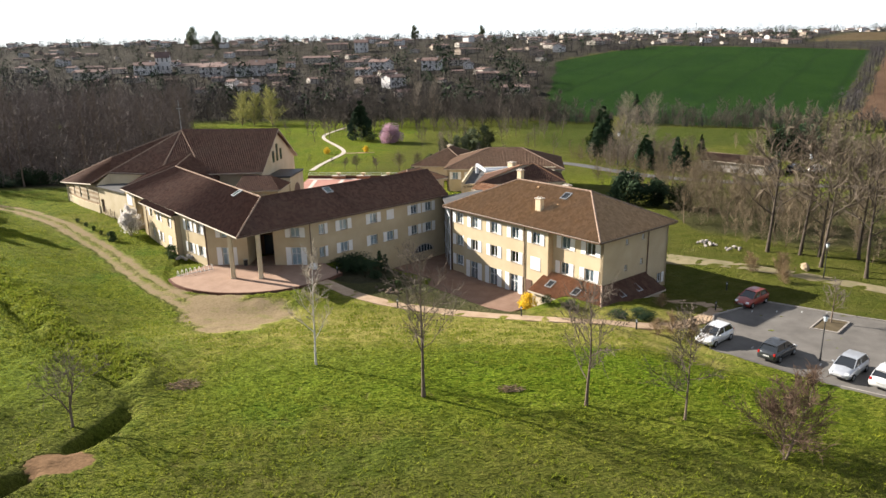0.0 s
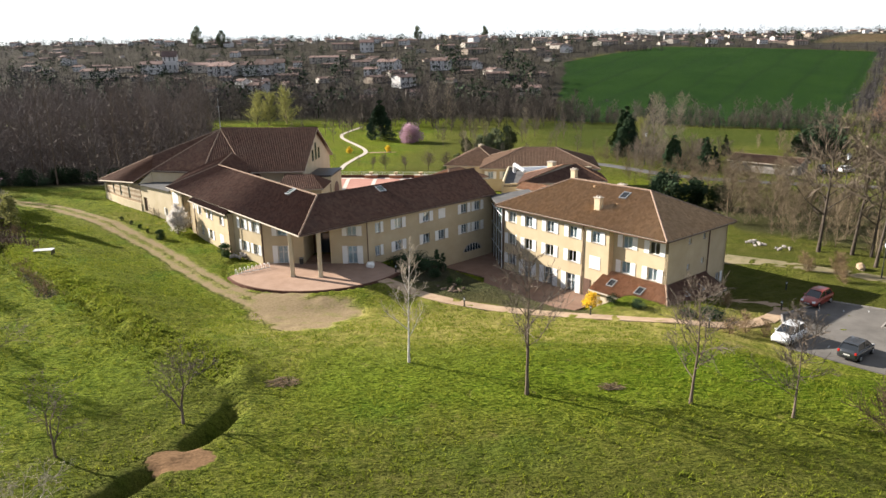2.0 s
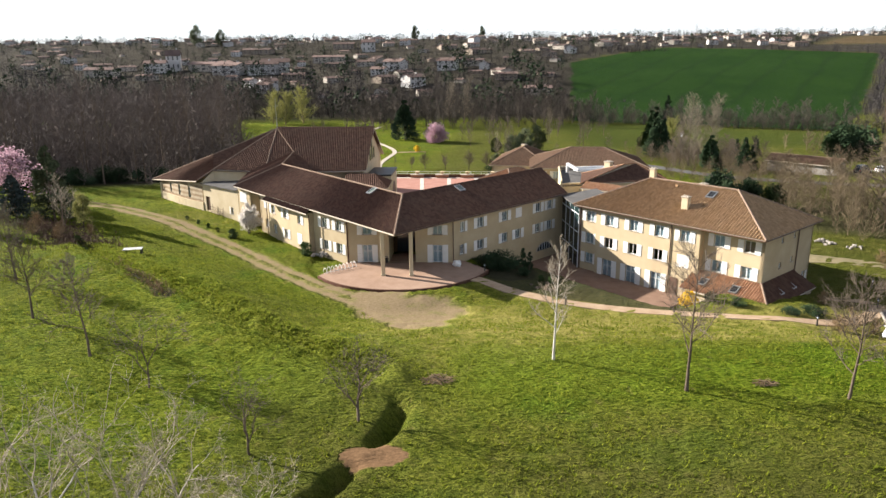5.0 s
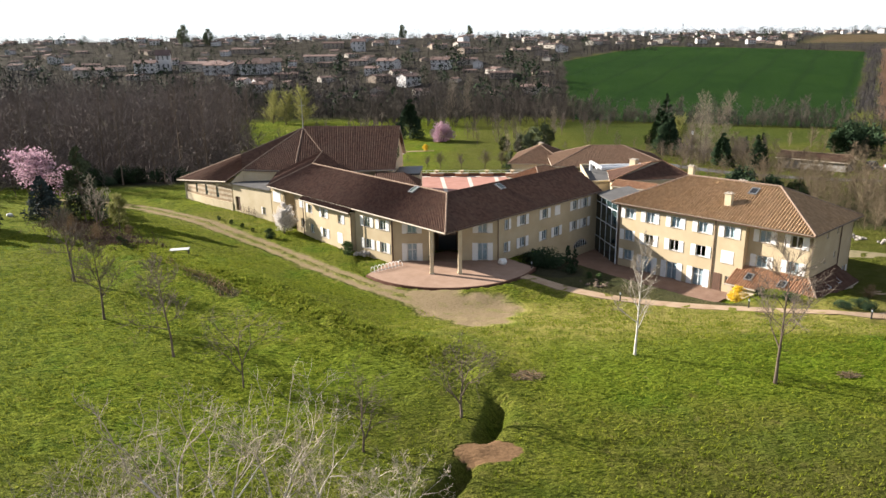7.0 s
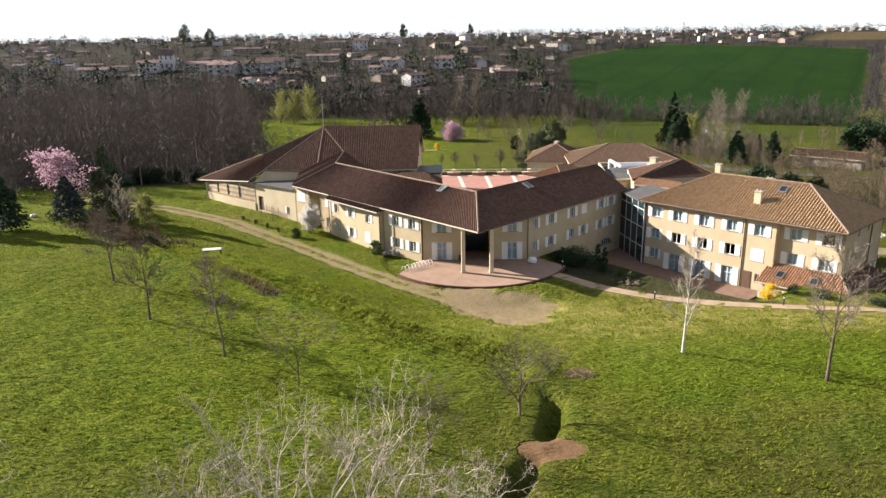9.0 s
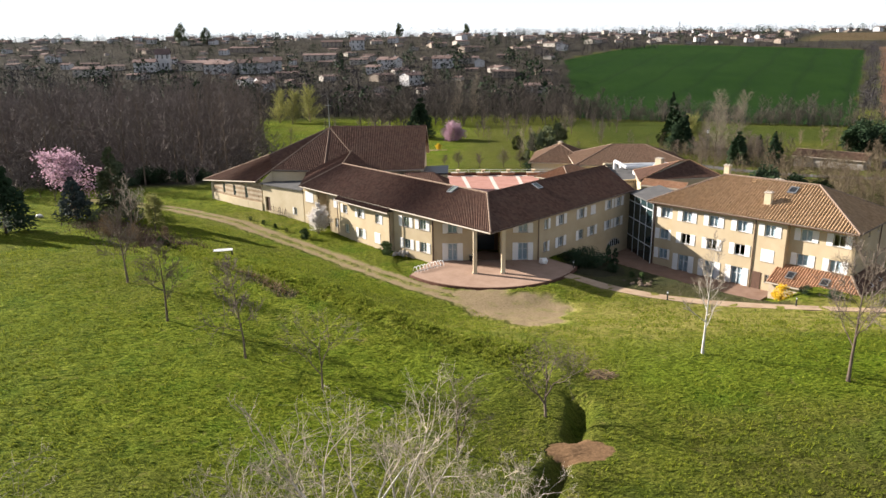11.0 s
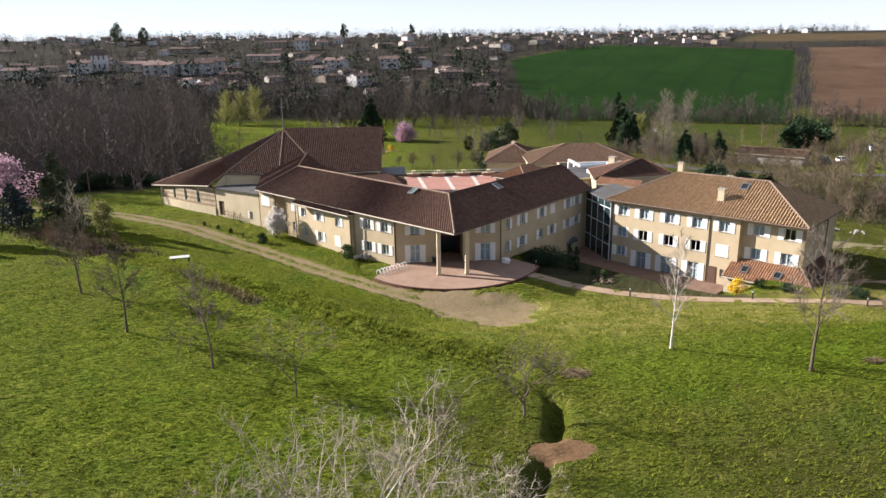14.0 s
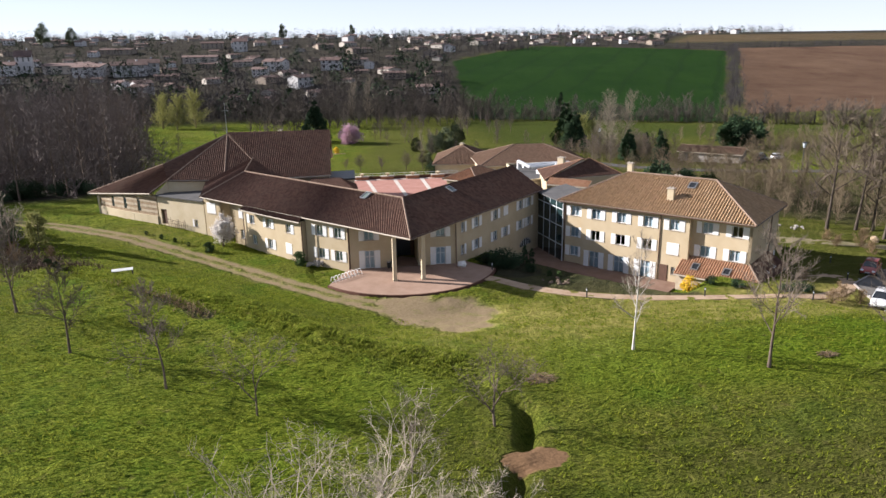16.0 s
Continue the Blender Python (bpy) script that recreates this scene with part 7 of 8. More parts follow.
for i, (x, y, sc) in enumerate(((31.6, -5.6, 1.0), (-1.4, 122, 0.95), (-12, 120, 1.0))):
    t = crown_tree(110 + i, "bright yellow flowering forsythia bush", 1.7, 1.9, LEAF_YELLOW, "round", 1500, 0.16, "shrub", "shrub", 0.12, 0.05)
    put(t, x, y, 0, sc, first=True)
# evergreens
CON = [crown_tree(120, "dark green spreading conifer tree", 10, 6.5, LEAF_DARK, "cone", 6500, 0.5), crown_tree(121, "dark green slender conifer tree", 9, 3.8, LEAF_DARK, "cone", 2400, 0.5)]
for i, (x, y, k, s) in enumerate(((-6.4, 149.8, 0, 1.25), (62, 106, 0, 0.85), (71.6, 77.2, 1, 0.85), (74.5, 80, 1, 0.7), (86.9, 106.4, 1, 0.7), (77.4, 95.4, 1, 0.75), (66.5, 83.0, 0, 0.6), (95.6, 208.6, 1, 1.3),
                                  (-57.6, 12.0, 0, 0.75), (-64, 10.5, 0, 0.8), (-70, 14.0, 0, 0.9),  (-20, 214, 1, 1.0), (64.0, 118.6, 0, 0.95))):
    put(CON[k], x, y, i * 50, s, first=i in (0, 2))
put(crown_tree(122, "olive green ragged conifer tree in the garden", 10.4, 5.2, LEAF_OLIVE, "cone", 6800, 0.4), -48.2, 22.0, first=True)
put(crown_tree(123, "blue-grey conifer tree in the garden", 6.0, 4.6, LEAF_BLUE, "cone", 3400, 0.36), -55.1, 24.4, first=True)
EVER = crown_tree(125, "broad dark evergreen shrub tree", 6.0, 7.0, LEAF_DARK, "round", 3000, 0.5)
for i, (x, y, s) in enumerate(((53.0, 42.5, 0.85), (56.8, 40.5, 0.8), (60.0, 37.6, 0.72), (103.5, 97.5, 1.3), (109.5, 98.5, 1.4), (106.5, 102, 1.5))):
    put(EVER, x, y, i * 90, s, first=i == 0)
OLIVE = crown_tree(124, "rounded olive-dark evergreen tree in the park", 6.5, 5.6, LEAF_OLIVE, "round", 2600, 0.45, clear=0.05)
for i, (x, y, s) in enumerate(((28.5, 117, 0.95), (24.5, 116, 0.75), (32.0, 121, 1.05), (20.5, 119, 0.6), (18.2, 84.5, 0.5))):
    put(OLIVE, x, y, i * 70, s, first=i == 0)
BUSH = crown_tree(126, "low dark evergreen bush on a planted mound", 2.2, 4.6, LEAF_DARK, "round", 3600, 0.2, "shrub", "shrub", 0.05, 0.06)
for i, (x, y, s, sz) in enumerate(((13.2, 3.4, 0.95, 0.72), (16.6, 69.6, 0.8, 1.1), (15.4, 0.6, 0.35, 0.5), (11.0, 4.2, 0.5, 0.6), (33.5, -6.9, 0.32, 0.5), (35.6, -8.4, 0.36, 0.45), (42.0, -10.2, 0.5, 0.5), (39.6, -10.6, 0.4, 0.4))):
    put(BUSH, x, y, i * 60, s, sz, first=i == 0)
# overlapping bushes added along the west wood to darken its shaded foot
for i in range(13):
    put(BUSH, -49.0 - 1.9 * i - 0.8 * math.sin(i * 2.3), 60.5 - 0.85 * i + 1.2 * math.sin(i * 1.7), i * 73, 1.0 + 0.25 * math.sin(i * 1.3), 1.25 + 0.4 * math.sin(i * 2.9))
CYP = crown_tree(127, "small dark columnar cypress", 2.4, 0.8, LEAF_DARK, "column", 1100, 0.14, "shrub", "shrub", 0.02, 0.05)
for i, (x, y, s) in enumerate(((15.7, 3.4, 1.0), (16.4, 2.9, 0.9), (-18.6, 22.0, 0.95))):
    put(CYP, x, y, i * 60, s, first=i == 0)
BALL = crown_tree(128, "clipped round evergreen bush beside the track", 1.25, 1.35, LEAF_HEDGE, "round", 1500, 0.12, "shrub", "shrub", 0.02, 0.05)
for i, (x, y, s) in enumerate(((-21.4, 16.0, 1.0), (-30.5, 24.4, 0.45), (-28.2, 22.4, 0.45), (-26.2, 20.7, 0.45), (-24.3, 18.9, 0.42), (-10.2, 8.3, 1.25), (17.2, -1.0, 0.5), (18.2, -1.4, 0.5), (-33.2, 0.9, 0.7), (-36, 5, 0.7), (-34.5, 3, 0.6))):
    put(BALL, x, y, i * 60, s, first=i == 0)
HEDGE = root("shrub", 0, 0, 0, "dry beige-brown twiggy garden shrub", "shrub")
hv = twiggy(129, 1.7, 0.62, 0.02, 34, 46, 0.011, 0.03)
mesh_ob("stem", hv[0], hv[1], BARK, HEDGE)
mesh_ob("crown", hv[2], hv[3], TWIG_DRY, HEDGE)
for i, (x, y, s) in enumerate(((43.9, -13.7, 1.1), (45.4, -14.5, 0.8), (42.2, -14.2, 0.8), (58.3, 4.5, 0.8), (60.1, 0.6, 0.9), (51.2, -23.4, 0.45), (59.2, 7.2, 0.8), (61.2, 3.4, 1.3), (44.8, -6.6, 0.7), (-44.5, 10.3, 0.9), (-42, 12, 0.8), (-40, 8, 0.8), (-47, 16, 1.0), (-57, 28, 1.2), (-38, 12, 0.7))):
    put(HEDGE, x, y, i * 60, s, first=i == 0)
put(bare_tree(131, "small bare pruned tree on the car park island", BARK, TWIG, height=4.2, r0=0.1, clear=0.35, spread=0.36, limbs=12, subs=6, twigs=5, twig_r=0.014), 58.9, -11.6, first=True)
put(bare_tree(132, "grey bare shrubby tree in the garden bed", BARK, TWIG_PALE, height=6.6, r0=0.12, clear=0.12, spread=0.48, limbs=16, subs=8, twigs=8, twig_r=0.012, forks=3), -43.8, 16.4, first=True)
put(bare_tree(133, "bare brown tree behind the garden", BARK, TWIG, height=7.5, r0=0.18, clear=0.15, spread=0.4, limbs=14, subs=7, twigs=6, twig_r=0.018), -65.5, 26.0, first=True)

# dry planting strip and rough bank grass
rng = random.Random(9)


def tufts(name, label, mat, n, where, size, lean=0.4, blades=5, width=0.22):
    """Grass tufts: a few bent blades each, joined into one object."""
    V, F = [], []
    for _ in range(n):
        x, y = where()
        g = gpos(x, y, -0.02)
        s = size * rng.uniform(0.5, 1.4)
        for b in range(blades):
            a = rng.uniform(0, 6.28)
            d = Vector((math.cos(a), math.sin(a), 0))
            sd = Vector((-d.y, d.x, 0)) * (s * width)
            k = len(V)
            tip = g + d * s * lean * rng.uniform(0.5, 1.4) + Vector((0, 0, s * rng.uniform(0.6, 1.1)))
            V.extend((g - sd, g + sd, tip))
            F.append((k, k + 1, k + 2))
    return tagged(mesh_ob(name, V, F, mat), label, "grass", kind="stuff")


def along(line, spread_):
    segs = list(zip(line, line[1:]))
    lens = [math.hypot(b[0] - a[0], b[1] - a[1]) for a, b in segs]

    def pick():
        (a, b) = rng.choices(segs, lens)[0]
        t = rng.random()
        return a[0] + (b[0] - a[0]) * t + rng.gauss(0, spread_), a[1] + (b[1] - a[1]) * t + rng.gauss(0, spread_)
    return pick


tufts("rough_grass", "tussocks of rough yellowing grass on the bank", LEAF_ROUGH, 4200, along([(a + 1.4, b + 1.6) for a, b in BANK], 1.1), 0.22, 0.8)
tufts("rough_grass", "tall green tussocks along the crest of the bank", LAWN_TALL, 900, along(BANK, 1.0), 0.24, 0.8, 6, 0.12)
tufts("dead_stems", "dry brown stems of a planting strip", TWIG_DRY, 420, along([(-28.0, -3.4), (-21.6, -11.6), (-16.8, -16.6)], 0.5), 0.42, 0.6, 5, 0.04)
tufts("dead_stems", "dry brown stems in the garden bed", TWIG_RED, 2200, along([(-50, 20), (-42, 12), (-34, 3)], 2.0), 0.5, 0.5, 5, 0.05)


def path_y(x):
    """The footpath's line at x."""
    return float(np.interp(x, [p[0] for p in PATH_LINE[:8]], [p[1] for p in PATH_LINE[:8]]))


def lawn_spot():
    while True:
        x, y = rng.uniform(-50, 60), rng.uniform(-58, 30)
        if y > 2 and ((Vector((x, y)) - HIP).dot(N_L) < 2.5 or x > -4):
            continue
        if near_line(x, y, TRACK) < 2.4 or near_line(x, y, PATH_LINE) < 1.3 or near_line(x, y, DITCH) < 1.5 or (x > 9.5 and x < 33 and y > path_y(x)) or min(math.hypot(x - 4.6, y + 10.0) - 5.2, math.hypot(x - 4.3, y + 14.8) - 4.0, math.hypot(x - 0.2, y + 6.0) - 4.2, math.hypot(x + 4.4, y + 2.0) - 3.0) < 0 or math.hypot(x - 1.8, y - 5.5) < 11.2:
            continue
        if x > 44 and y > -28 - 0.2 * (x - 44) and y > -17 - 1.0 * (x - 46) - 1.2:
            continue
        if math.hypot((x - 3.0) / 2.2, (y + 39.0) / 1.5) < 1.05 or ((Vector((x, y)) - B0).dot(-W_B) < 8 and x > 16):
            continue
        f = noise.noise((x * 0.22, y * 0.22, 5)) + 0.6 * noise.noise((x * 0.7, y * 0.7, 9))
        if f < rng.uniform(-0.9, 0.4):
            continue
        return x, y


LAWN_BLADE = leafy("lawn_blades", (0.060, 0.092, 0.007), (0.240, 0.258, 0.026), 0.75, 0.45)
tufts("lawn_grass", "tufts of green meadow grass over the lawn", LAWN_BLADE, 70000, lawn_spot, 0.17, 0.9, 3, 0.17)


# heaps of cut wood on the lawn, stones by the track
def heap(name, label, cat, x, y, n, size, r, mat, flat=0.4):
    h = root(name, x, y, ground(x, y), label, cat)
    rg = random.Random(int(x * 10))
    for i in range(n):
        bm = bmesh.new()
        bmesh.ops.create_icosphere(bm, subdivisions=1, radius=1)
        for v in bm.verts:
            v.co *= rg.uniform(0.8, 1.15)
        a, q = rg.uniform(0, 6.28), r * math.sqrt(rg.random())
        m = pose(x + q * math.cos(a), y + q * math.sin(a), ground(x, y) + size * flat * 0.6 + 0.1 * rg.random() * (1 - q / r), rg.uniform(-15, 15), rg.uniform(-15, 15), rg.uniform(0, 360))
        bmesh.ops.transform(bm, matrix=m @ Matrix.Diagonal((size * rg.uniform(0.6, 1.4), size * rg.uniform(0.4, 0.9), size * flat, 1)), verts=bm.verts)
        part("stone" if mat is not BARK else "log", bm, mat, h)


def brushwood(x, y, n, r):
    h = root("brush_heap", x, y, ground(x, y), "low heap of cut brown brushwood on the grass", "brushwood")
    rg = random.Random(int(x * 10))
    for i in range(n):
        bm = bmesh.new()
        a, q, ln = rg.gauss(0.3, 0.7), r * math.sqrt(rg.random()), rg.uniform(0.2, 0.55)
        c = Vector((x + q * math.cos(i * 2.4) * 1.5, y + q * math.sin(i * 2.4), ground(x, y) + 0.05 + 0.22 * rg.random() * (1 - q / r)))
        d = Vector((math.cos(a), math.sin(a), rg.gauss(0, 0.12))) * ln
        bm_tube(bm, c - d, c + d, rg.uniform(0.012, 0.035), 0.01, 5)
        part("stick", bm, (TWIG_DRY, TWIG_BEIGE, TWIG_DRY)[i % 3], h)


brushwood(6.3, -30.0, 110, 0.7)
brushwood(28.1, -30.5, 60, 0.4)
heap("white_stone", "small white stone at the garden edge", "stone", -62.0, 27.4, 2, 0.5, 0.2, SHUTTER, 0.7)
heap("stone_heap", "heap of pale rough stones by the wood", "stones", 56.9, 16.4, 16, 0.3, 1.5, KERB, 0.7)
heap("stone_heap", "row of pale stones at the track", "stones", 59.6, 13.8, 9, 0.26, 1.3, KERB, 0.7)
heap("boulder", "big squared ochre boulder by the wood", "boulder", 64.5, 4.9, 3, 0.62, 0.25, BAND_DARK, 0.8)
heap("rockery", "grey rocks in the bed by the entrance wing", "rocks", -8.0, 8.2, 16, 0.42, 1.4, KERB, 0.7)
heap("white_boulder", "rounded white boulder beside the porch", "boulder", 8.2, 3.2, 3, 0.62, 0.2, SHUTTER, 0.75)
heap("rockery", "stone edging of the planted mound", "rocks", 17.5, -2.6, 12, 0.3, 1.6, BARK, 0.5)

# slab bench, cycle rack, bollards, lamps
bench = root("garden_bench", -27.5, 0.4, ground(-27.5, 0.4), "low white slatted bench on dark legs", "bench")
bg = ground(-27.5, 0.4)
for i in range(5):
    bm = bmesh.new()
    bm_box(bm, pose(-27.5, 0.4, bg + 0.42, 0, 0, 12) @ pose(0, -0.4 + i * 0.2, 0), 2.0, 0.13, 0.05, 0.01)
    part("slat", bm, SHUTTER, bench)
for k in (-0.9, 0.9):
    bm = bmesh.new()
    bm_box(bm, pose(-27.5, 0.4, bg - 0.1, 0, 0, 12) @ pose(k, 0, 0), 0.12, 0.85, 0.52)
    part("leg", bm, DARK_METAL, bench)
rack = root("bicycle_rack", -5.2, 2.4, 0.0, "pale galvanised bicycle rack of hoops", "bicycle rack")
for i in range(9):
    t = i / 8
    c = Vector((-6.6 + 3.0 * t, 1.0 + 2.3 * t, 0.06 if t > 0.12 else 0.0))
    bm = bmesh.new()
    pts = [c + Vector((0.35 * math.cos(a) * 0.75, -0.35 * math.cos(a), 0.62 * math.sin(a))) for a in [math.pi * k / 6 for k in range(7)]]
    for a, b in zip(pts, pts[1:]):
        bm_tube(bm, a, b, 0.03, 0.03, 5)
    part("hoop", bm, SHUTTER, rack)
bm = bmesh.new()
bm_tube(bm, (-6.7, 0.8, 0.1), (-3.5, 3.4, 0.1), 0.035, 0.035, 6)
part("rail", bm, SHUTTER, rack)
bol = root("bollard_light", 0, 0, 0, "short black bollard light beside the path", "bollard light", "path bollards")
bm = bmesh.new()
bm_tube(bm, (0, 0, -0.1), (0, 0, 0.72), 0.075, 0.07, 10)
part("post", bm, DARK_METAL, bol)
bm = bmesh.new()
bm_tube(bm, (0, 0, 0.72), (0, 0, 0.86), 0.065, 0.065, 10)
part("diffuser", bm, CURTAIN, bol)
bm = bmesh.new()
bm_tube(bm, (0, 0, 0.86), (0, 0, 0.96), 0.11, 0.05, 10)
part("cap", bm, DARK_METAL, bol)
for i, (x, y) in enumerate(((18.7, -8.2), (30.6, -10.4), (40.6, -13.6), (49.9, -7.4), (53.7, -0.2), (11.2, 1.2))):
    put(bol, x, y, 0, 1.0, first=i == 0, dz=0.02)
lamp = root("street_lamp", 0, 0, 0, "slim black lamp post with a small lantern", "street lamp", "street lamps")
bm = bmesh.new()
bm_tube(bm, (0, 0, -0.2), (0, 0, 0.8), 0.09, 0.07, 8)
bm_tube(bm, (0, 0, 0.8), (0, 0, 3.5), 0.05, 0.04, 8)
part("pole", bm, DARK_METAL, lamp)
bm = bmesh.new()
bm_tube(bm, (0, 0, 3.5), (0, 0, 3.95), 0.1, 0.2, 8)
part("lantern", bm, CURTAIN, lamp)
bm = bmesh.new()
bm_tube(bm, (0, 0, 3.95), (0, 0, 4.1), 0.26, 0.05, 8)
part("cap", bm, DARK_METAL, lamp)
for i, (x, y) in enumerate(((53.9, -19.6), (65.0, 1.8), (84, 45), (62, 90))):
    put(lamp, x, y, 0, 1.0 if i < 2 else 1.9, first=i == 0)
bin_ = root("litter_bin", -0.1, 4.7, 0.06, "small dark round litter bin at the porch", "litter bin")
bm = bmesh.new()
bm_tube(bm, (-0.1, 4.7, 0.06), (-0.1, 4.7, 0.75), 0.2, 0.24, 10)
part("body", bm, DARK_METAL, bin_)
bm = bmesh.new()
bm_tube(bm, (-0.1, 4.7, 0.75), (-0.1, 4.7, 0.8), 0.26, 0.26, 10)
part("rim", bm, METAL, bin_)
# culvert pipe under the earth crossing
cul = root("culvert_pipe", 2.4, -40.3, 1.2, "round concrete culvert pipe under the earth crossing", "culvert")
bm = bmesh.new()
for r, flip in ((0.42, 0), (0.34, 1)):
    a, b = Vector((2.3, -40.2, 1.2)), Vector((2.5, -39.6, 1.25))
    bm_tube(bm, a, b, r * 0.8, r * 0.8, 14, caps=False)
part("pipe", bm, ROAD_GREY, cul)

# car park: kerbs, bay lines, island
bm = bmesh.new()
for a, b in zip(lot, lot[1:]):
    mx, my = (a[0] + b[0]) / 2, (a[1] + b[1]) / 2
    bm_box(bm, pose(mx, my, -1.5, 0, 0, math.degrees(math.atan2(b[1] - a[1], b[0] - a[0]))), math.hypot(b[0] - a[0], b[1] - a[1]) + 0.12, 0.14, 0.4)
isl = [(56.4, -12.9), (58.2, -14.1), (60.6, -11.6), (58.8, -10.4)]
for a, b in zip(isl, isl[1:] + isl[:1]):
    mx, my = (a[0] + b[0]) / 2, (a[1] + b[1]) / 2
    bm_box(bm, pose(mx, my, -1.3, 0, 0, math.degrees(math.atan2(b[1] - a[1], b[0] - a[0]))), math.hypot(b[0] - a[0], b[1] - a[1]), 0.14, 0.22)
tagged(part("kerb", bm, KERB, None), "grey concrete kerbs of the car park", "kerb", kind="structure")
bm = bmesh.new()
bm_prism(bm, [v3(p, -1.14) for p in isl], 0.2)
tagged(part("pavement", bm, DARK_SOIL, None), "earth-filled planting island in the car park", "island", kind="structure")
bm = bmesh.new()
for i in range(5):
    p = Vector((50.2 + i * 2.1, -9.0 + i * -0.2)) + Vector((0.6, 0.4))
    for q, an in ((p, 62),):
        bm_box(bm, pose(q.x + 0.9 * i * 0.2, q.y + 0.5, -1.216, 0, 0, an), 0.5, 0.1, 0.006)
for i in range(4):
    bm_box(bm, pose(47.6 + i * 2.0, -15.2 - i * 1.7, -1.216, 0, 0, 50), 0.5, 0.1, 0.006)
tagged(part("trim", bm, LINE, None), "short white parking bay marks", "marking", kind="structure")


# ---- cars ----
def paint(name, col, rough=0.3, metal=0.2):
    m, nt, bs = material(name, rough, metal)
    p = world_pos(nt)
    nt.links.new(mix(nt, ramp(nt, noise_tex(nt, p, 3.0), 0.3, 0.7), col, tuple(c * 0.85 for c in col)), bs.inputs["Base Color"])
    bs.inputs["Coat Weight"].default_value = 0.6
    return m


CAR_GLASS = glass("car_glass", (0.012, 0.014, 0.016))
TYRE = mottled("tyre_rubber", (0.0126, 0.0126, 0.0126), (0.021, 0.021, 0.021), 3.0, 20.0)
LIGHT_LENS = glass("lamp_lens", (0.55, 0.56, 0.56))
RED_LENS = glass("red_lens", (0.30, 0.01, 0.01))


def car(x, y, yaw, body_mat, label, L=3.9, W=1.68, H=1.46, z=None):
    """A small hatchback: lofted body, glazed cabin, roof, wheels, lamps and plates. Its nose points along +x before the turn."""
    c = root("car", x, y, z if z is not None else ground(x, y), label, "car")
    m = pose(x, y, z if z is not None else ground(x, y), 0, 0, yaw)
    h = L / 2
    # station: x, sill, belt, half width
    st = [(-h, 0.42, 0.72, 0.62), (-h + 0.06, 0.26, 0.90, 0.76), (-h + 0.45, 0.22, 0.96, 0.82), (-0.5, 0.2, 0.94, W / 2), (0.5, 0.2, 0.92, W / 2), (0.95, 0.2, 0.90, W / 2 - 0.01),
          (h - 0.45, 0.22, 0.76, 0.79), (h - 0.1, 0.26, 0.62, 0.70), (h, 0.36, 0.52, 0.56)]
    bm = bmesh.new()
    rings = []
    for sx, lo, hi, w in st:
        prof = [(-w * 0.92, lo), (-w, lo + 0.18), (-w, (lo + hi) / 2 + 0.08), (-w * 0.93, hi - 0.02), (-w * 0.55, hi + 0.03), (0, hi + 0.05), (w * 0.55, hi + 0.03), (w * 0.93, hi - 0.02), (w, (lo + hi) / 2 + 0.08), (w, lo + 0.18), (w * 0.92, lo)]
        rings.append([bm.verts.new(m @ Vector((sx, yy, zz))) for yy, zz in prof])
    for a, b in zip(rings, rings[1:]):
        for k in range(len(a)):
            j = (k + 1) % len(a)
            bm.faces.new((a[k], b[k], b[j], a[j]))
    bm.faces.new(rings[0])
    bm.faces.new(rings[-1][::-1])
    for f in bm.faces:
        f.smooth = True
    part("body", bm, body_mat, c)
    # cabin glass
    cab = [(-h + 0.22, 0.90, 0.72), (-h + 0.62, H - 0.06, 0.56), (0.25, H - 0.04, 0.58), (1.05, 0.90, 0.72)]
    bm = bmesh.new()
    g = [[bm.verts.new(m @ Vector((sx, s * w, zz))) for sx, zz, w in cab] for s in (-1, 1)]
    bm.faces.new(g[0])
    bm.faces.new(g[1][::-1])
    for k in range(3):
        bm.faces.new((g[0][k + 1], g[0][k], g[1][k], g[1][k + 1]))
    part("window", bm, CAR_GLASS, c)
    bm = bmesh.new()
    rr = [(-h + 0.50, H - 0.05, 0.56), (-h + 0.75, H, 0.58), (-0.2, H + 0.02, 0.60), (0.32, H - 0.03, 0.57)]
    t = [[bm.verts.new(m @ Vector((sx, k * w, zz + (0.02 if k == 0 else 0)))) for k in (-1, 0, 1)] for sx, zz, w in rr]
    u_ = [[bm.verts.new(m @ Vector((sx, k * w, zz - 0.06))) for k in (-1, 0, 1)] for sx, zz, w in rr]
    for i in range(3):
        for k in range(2):
            bm.faces.new((t[i][k], t[i + 1][k], t[i + 1][k + 1], t[i][k + 1]))
            bm.faces.new((u_[i][k + 1], u_[i + 1][k + 1], u_[i + 1][k], u_[i][k]))
        bm.faces.new((u_[i][0], u_[i + 1][0], t[i + 1][0], t[i][0]))
        bm.faces.new((t[i][2], t[i + 1][2], u_[i + 1][2], u_[i][2]))
    part("roof", bm, body_mat, c)
    for s in (-1, 1):
        for p, q in (((-h + 0.2, s * 0.73, 0.9), (-h + 0.6, s * 0.57, H - 0.05)), ((1.07, s * 0.73, 0.9), (0.27, s * 0.585, H - 0.04)), ((-0.25, s * 0.735, 0.9), (-0.3, s * 0.6, H - 0.04))):
            bm = bmesh.new()
            bm_tube(bm, m @ Vector(p), m @ Vector(q), 0.035, 0.03, 5)
            part("pillar", bm, body_mat, c)
        bm = bmesh.new()
        bm_box(bm, m @ pose(0.72, s * (W / 2 + 0.08), 0.9), 0.12, 0.18, 0.12, 0.03)
        part("mirror", bm, body_mat, c)
        bm = bmesh.new()
        bm_box(bm, m @ pose(h - 0.2, s * 0.55, 0.56, 0, 18, s * 22), 0.26, 0.30, 0.13, 0.03)
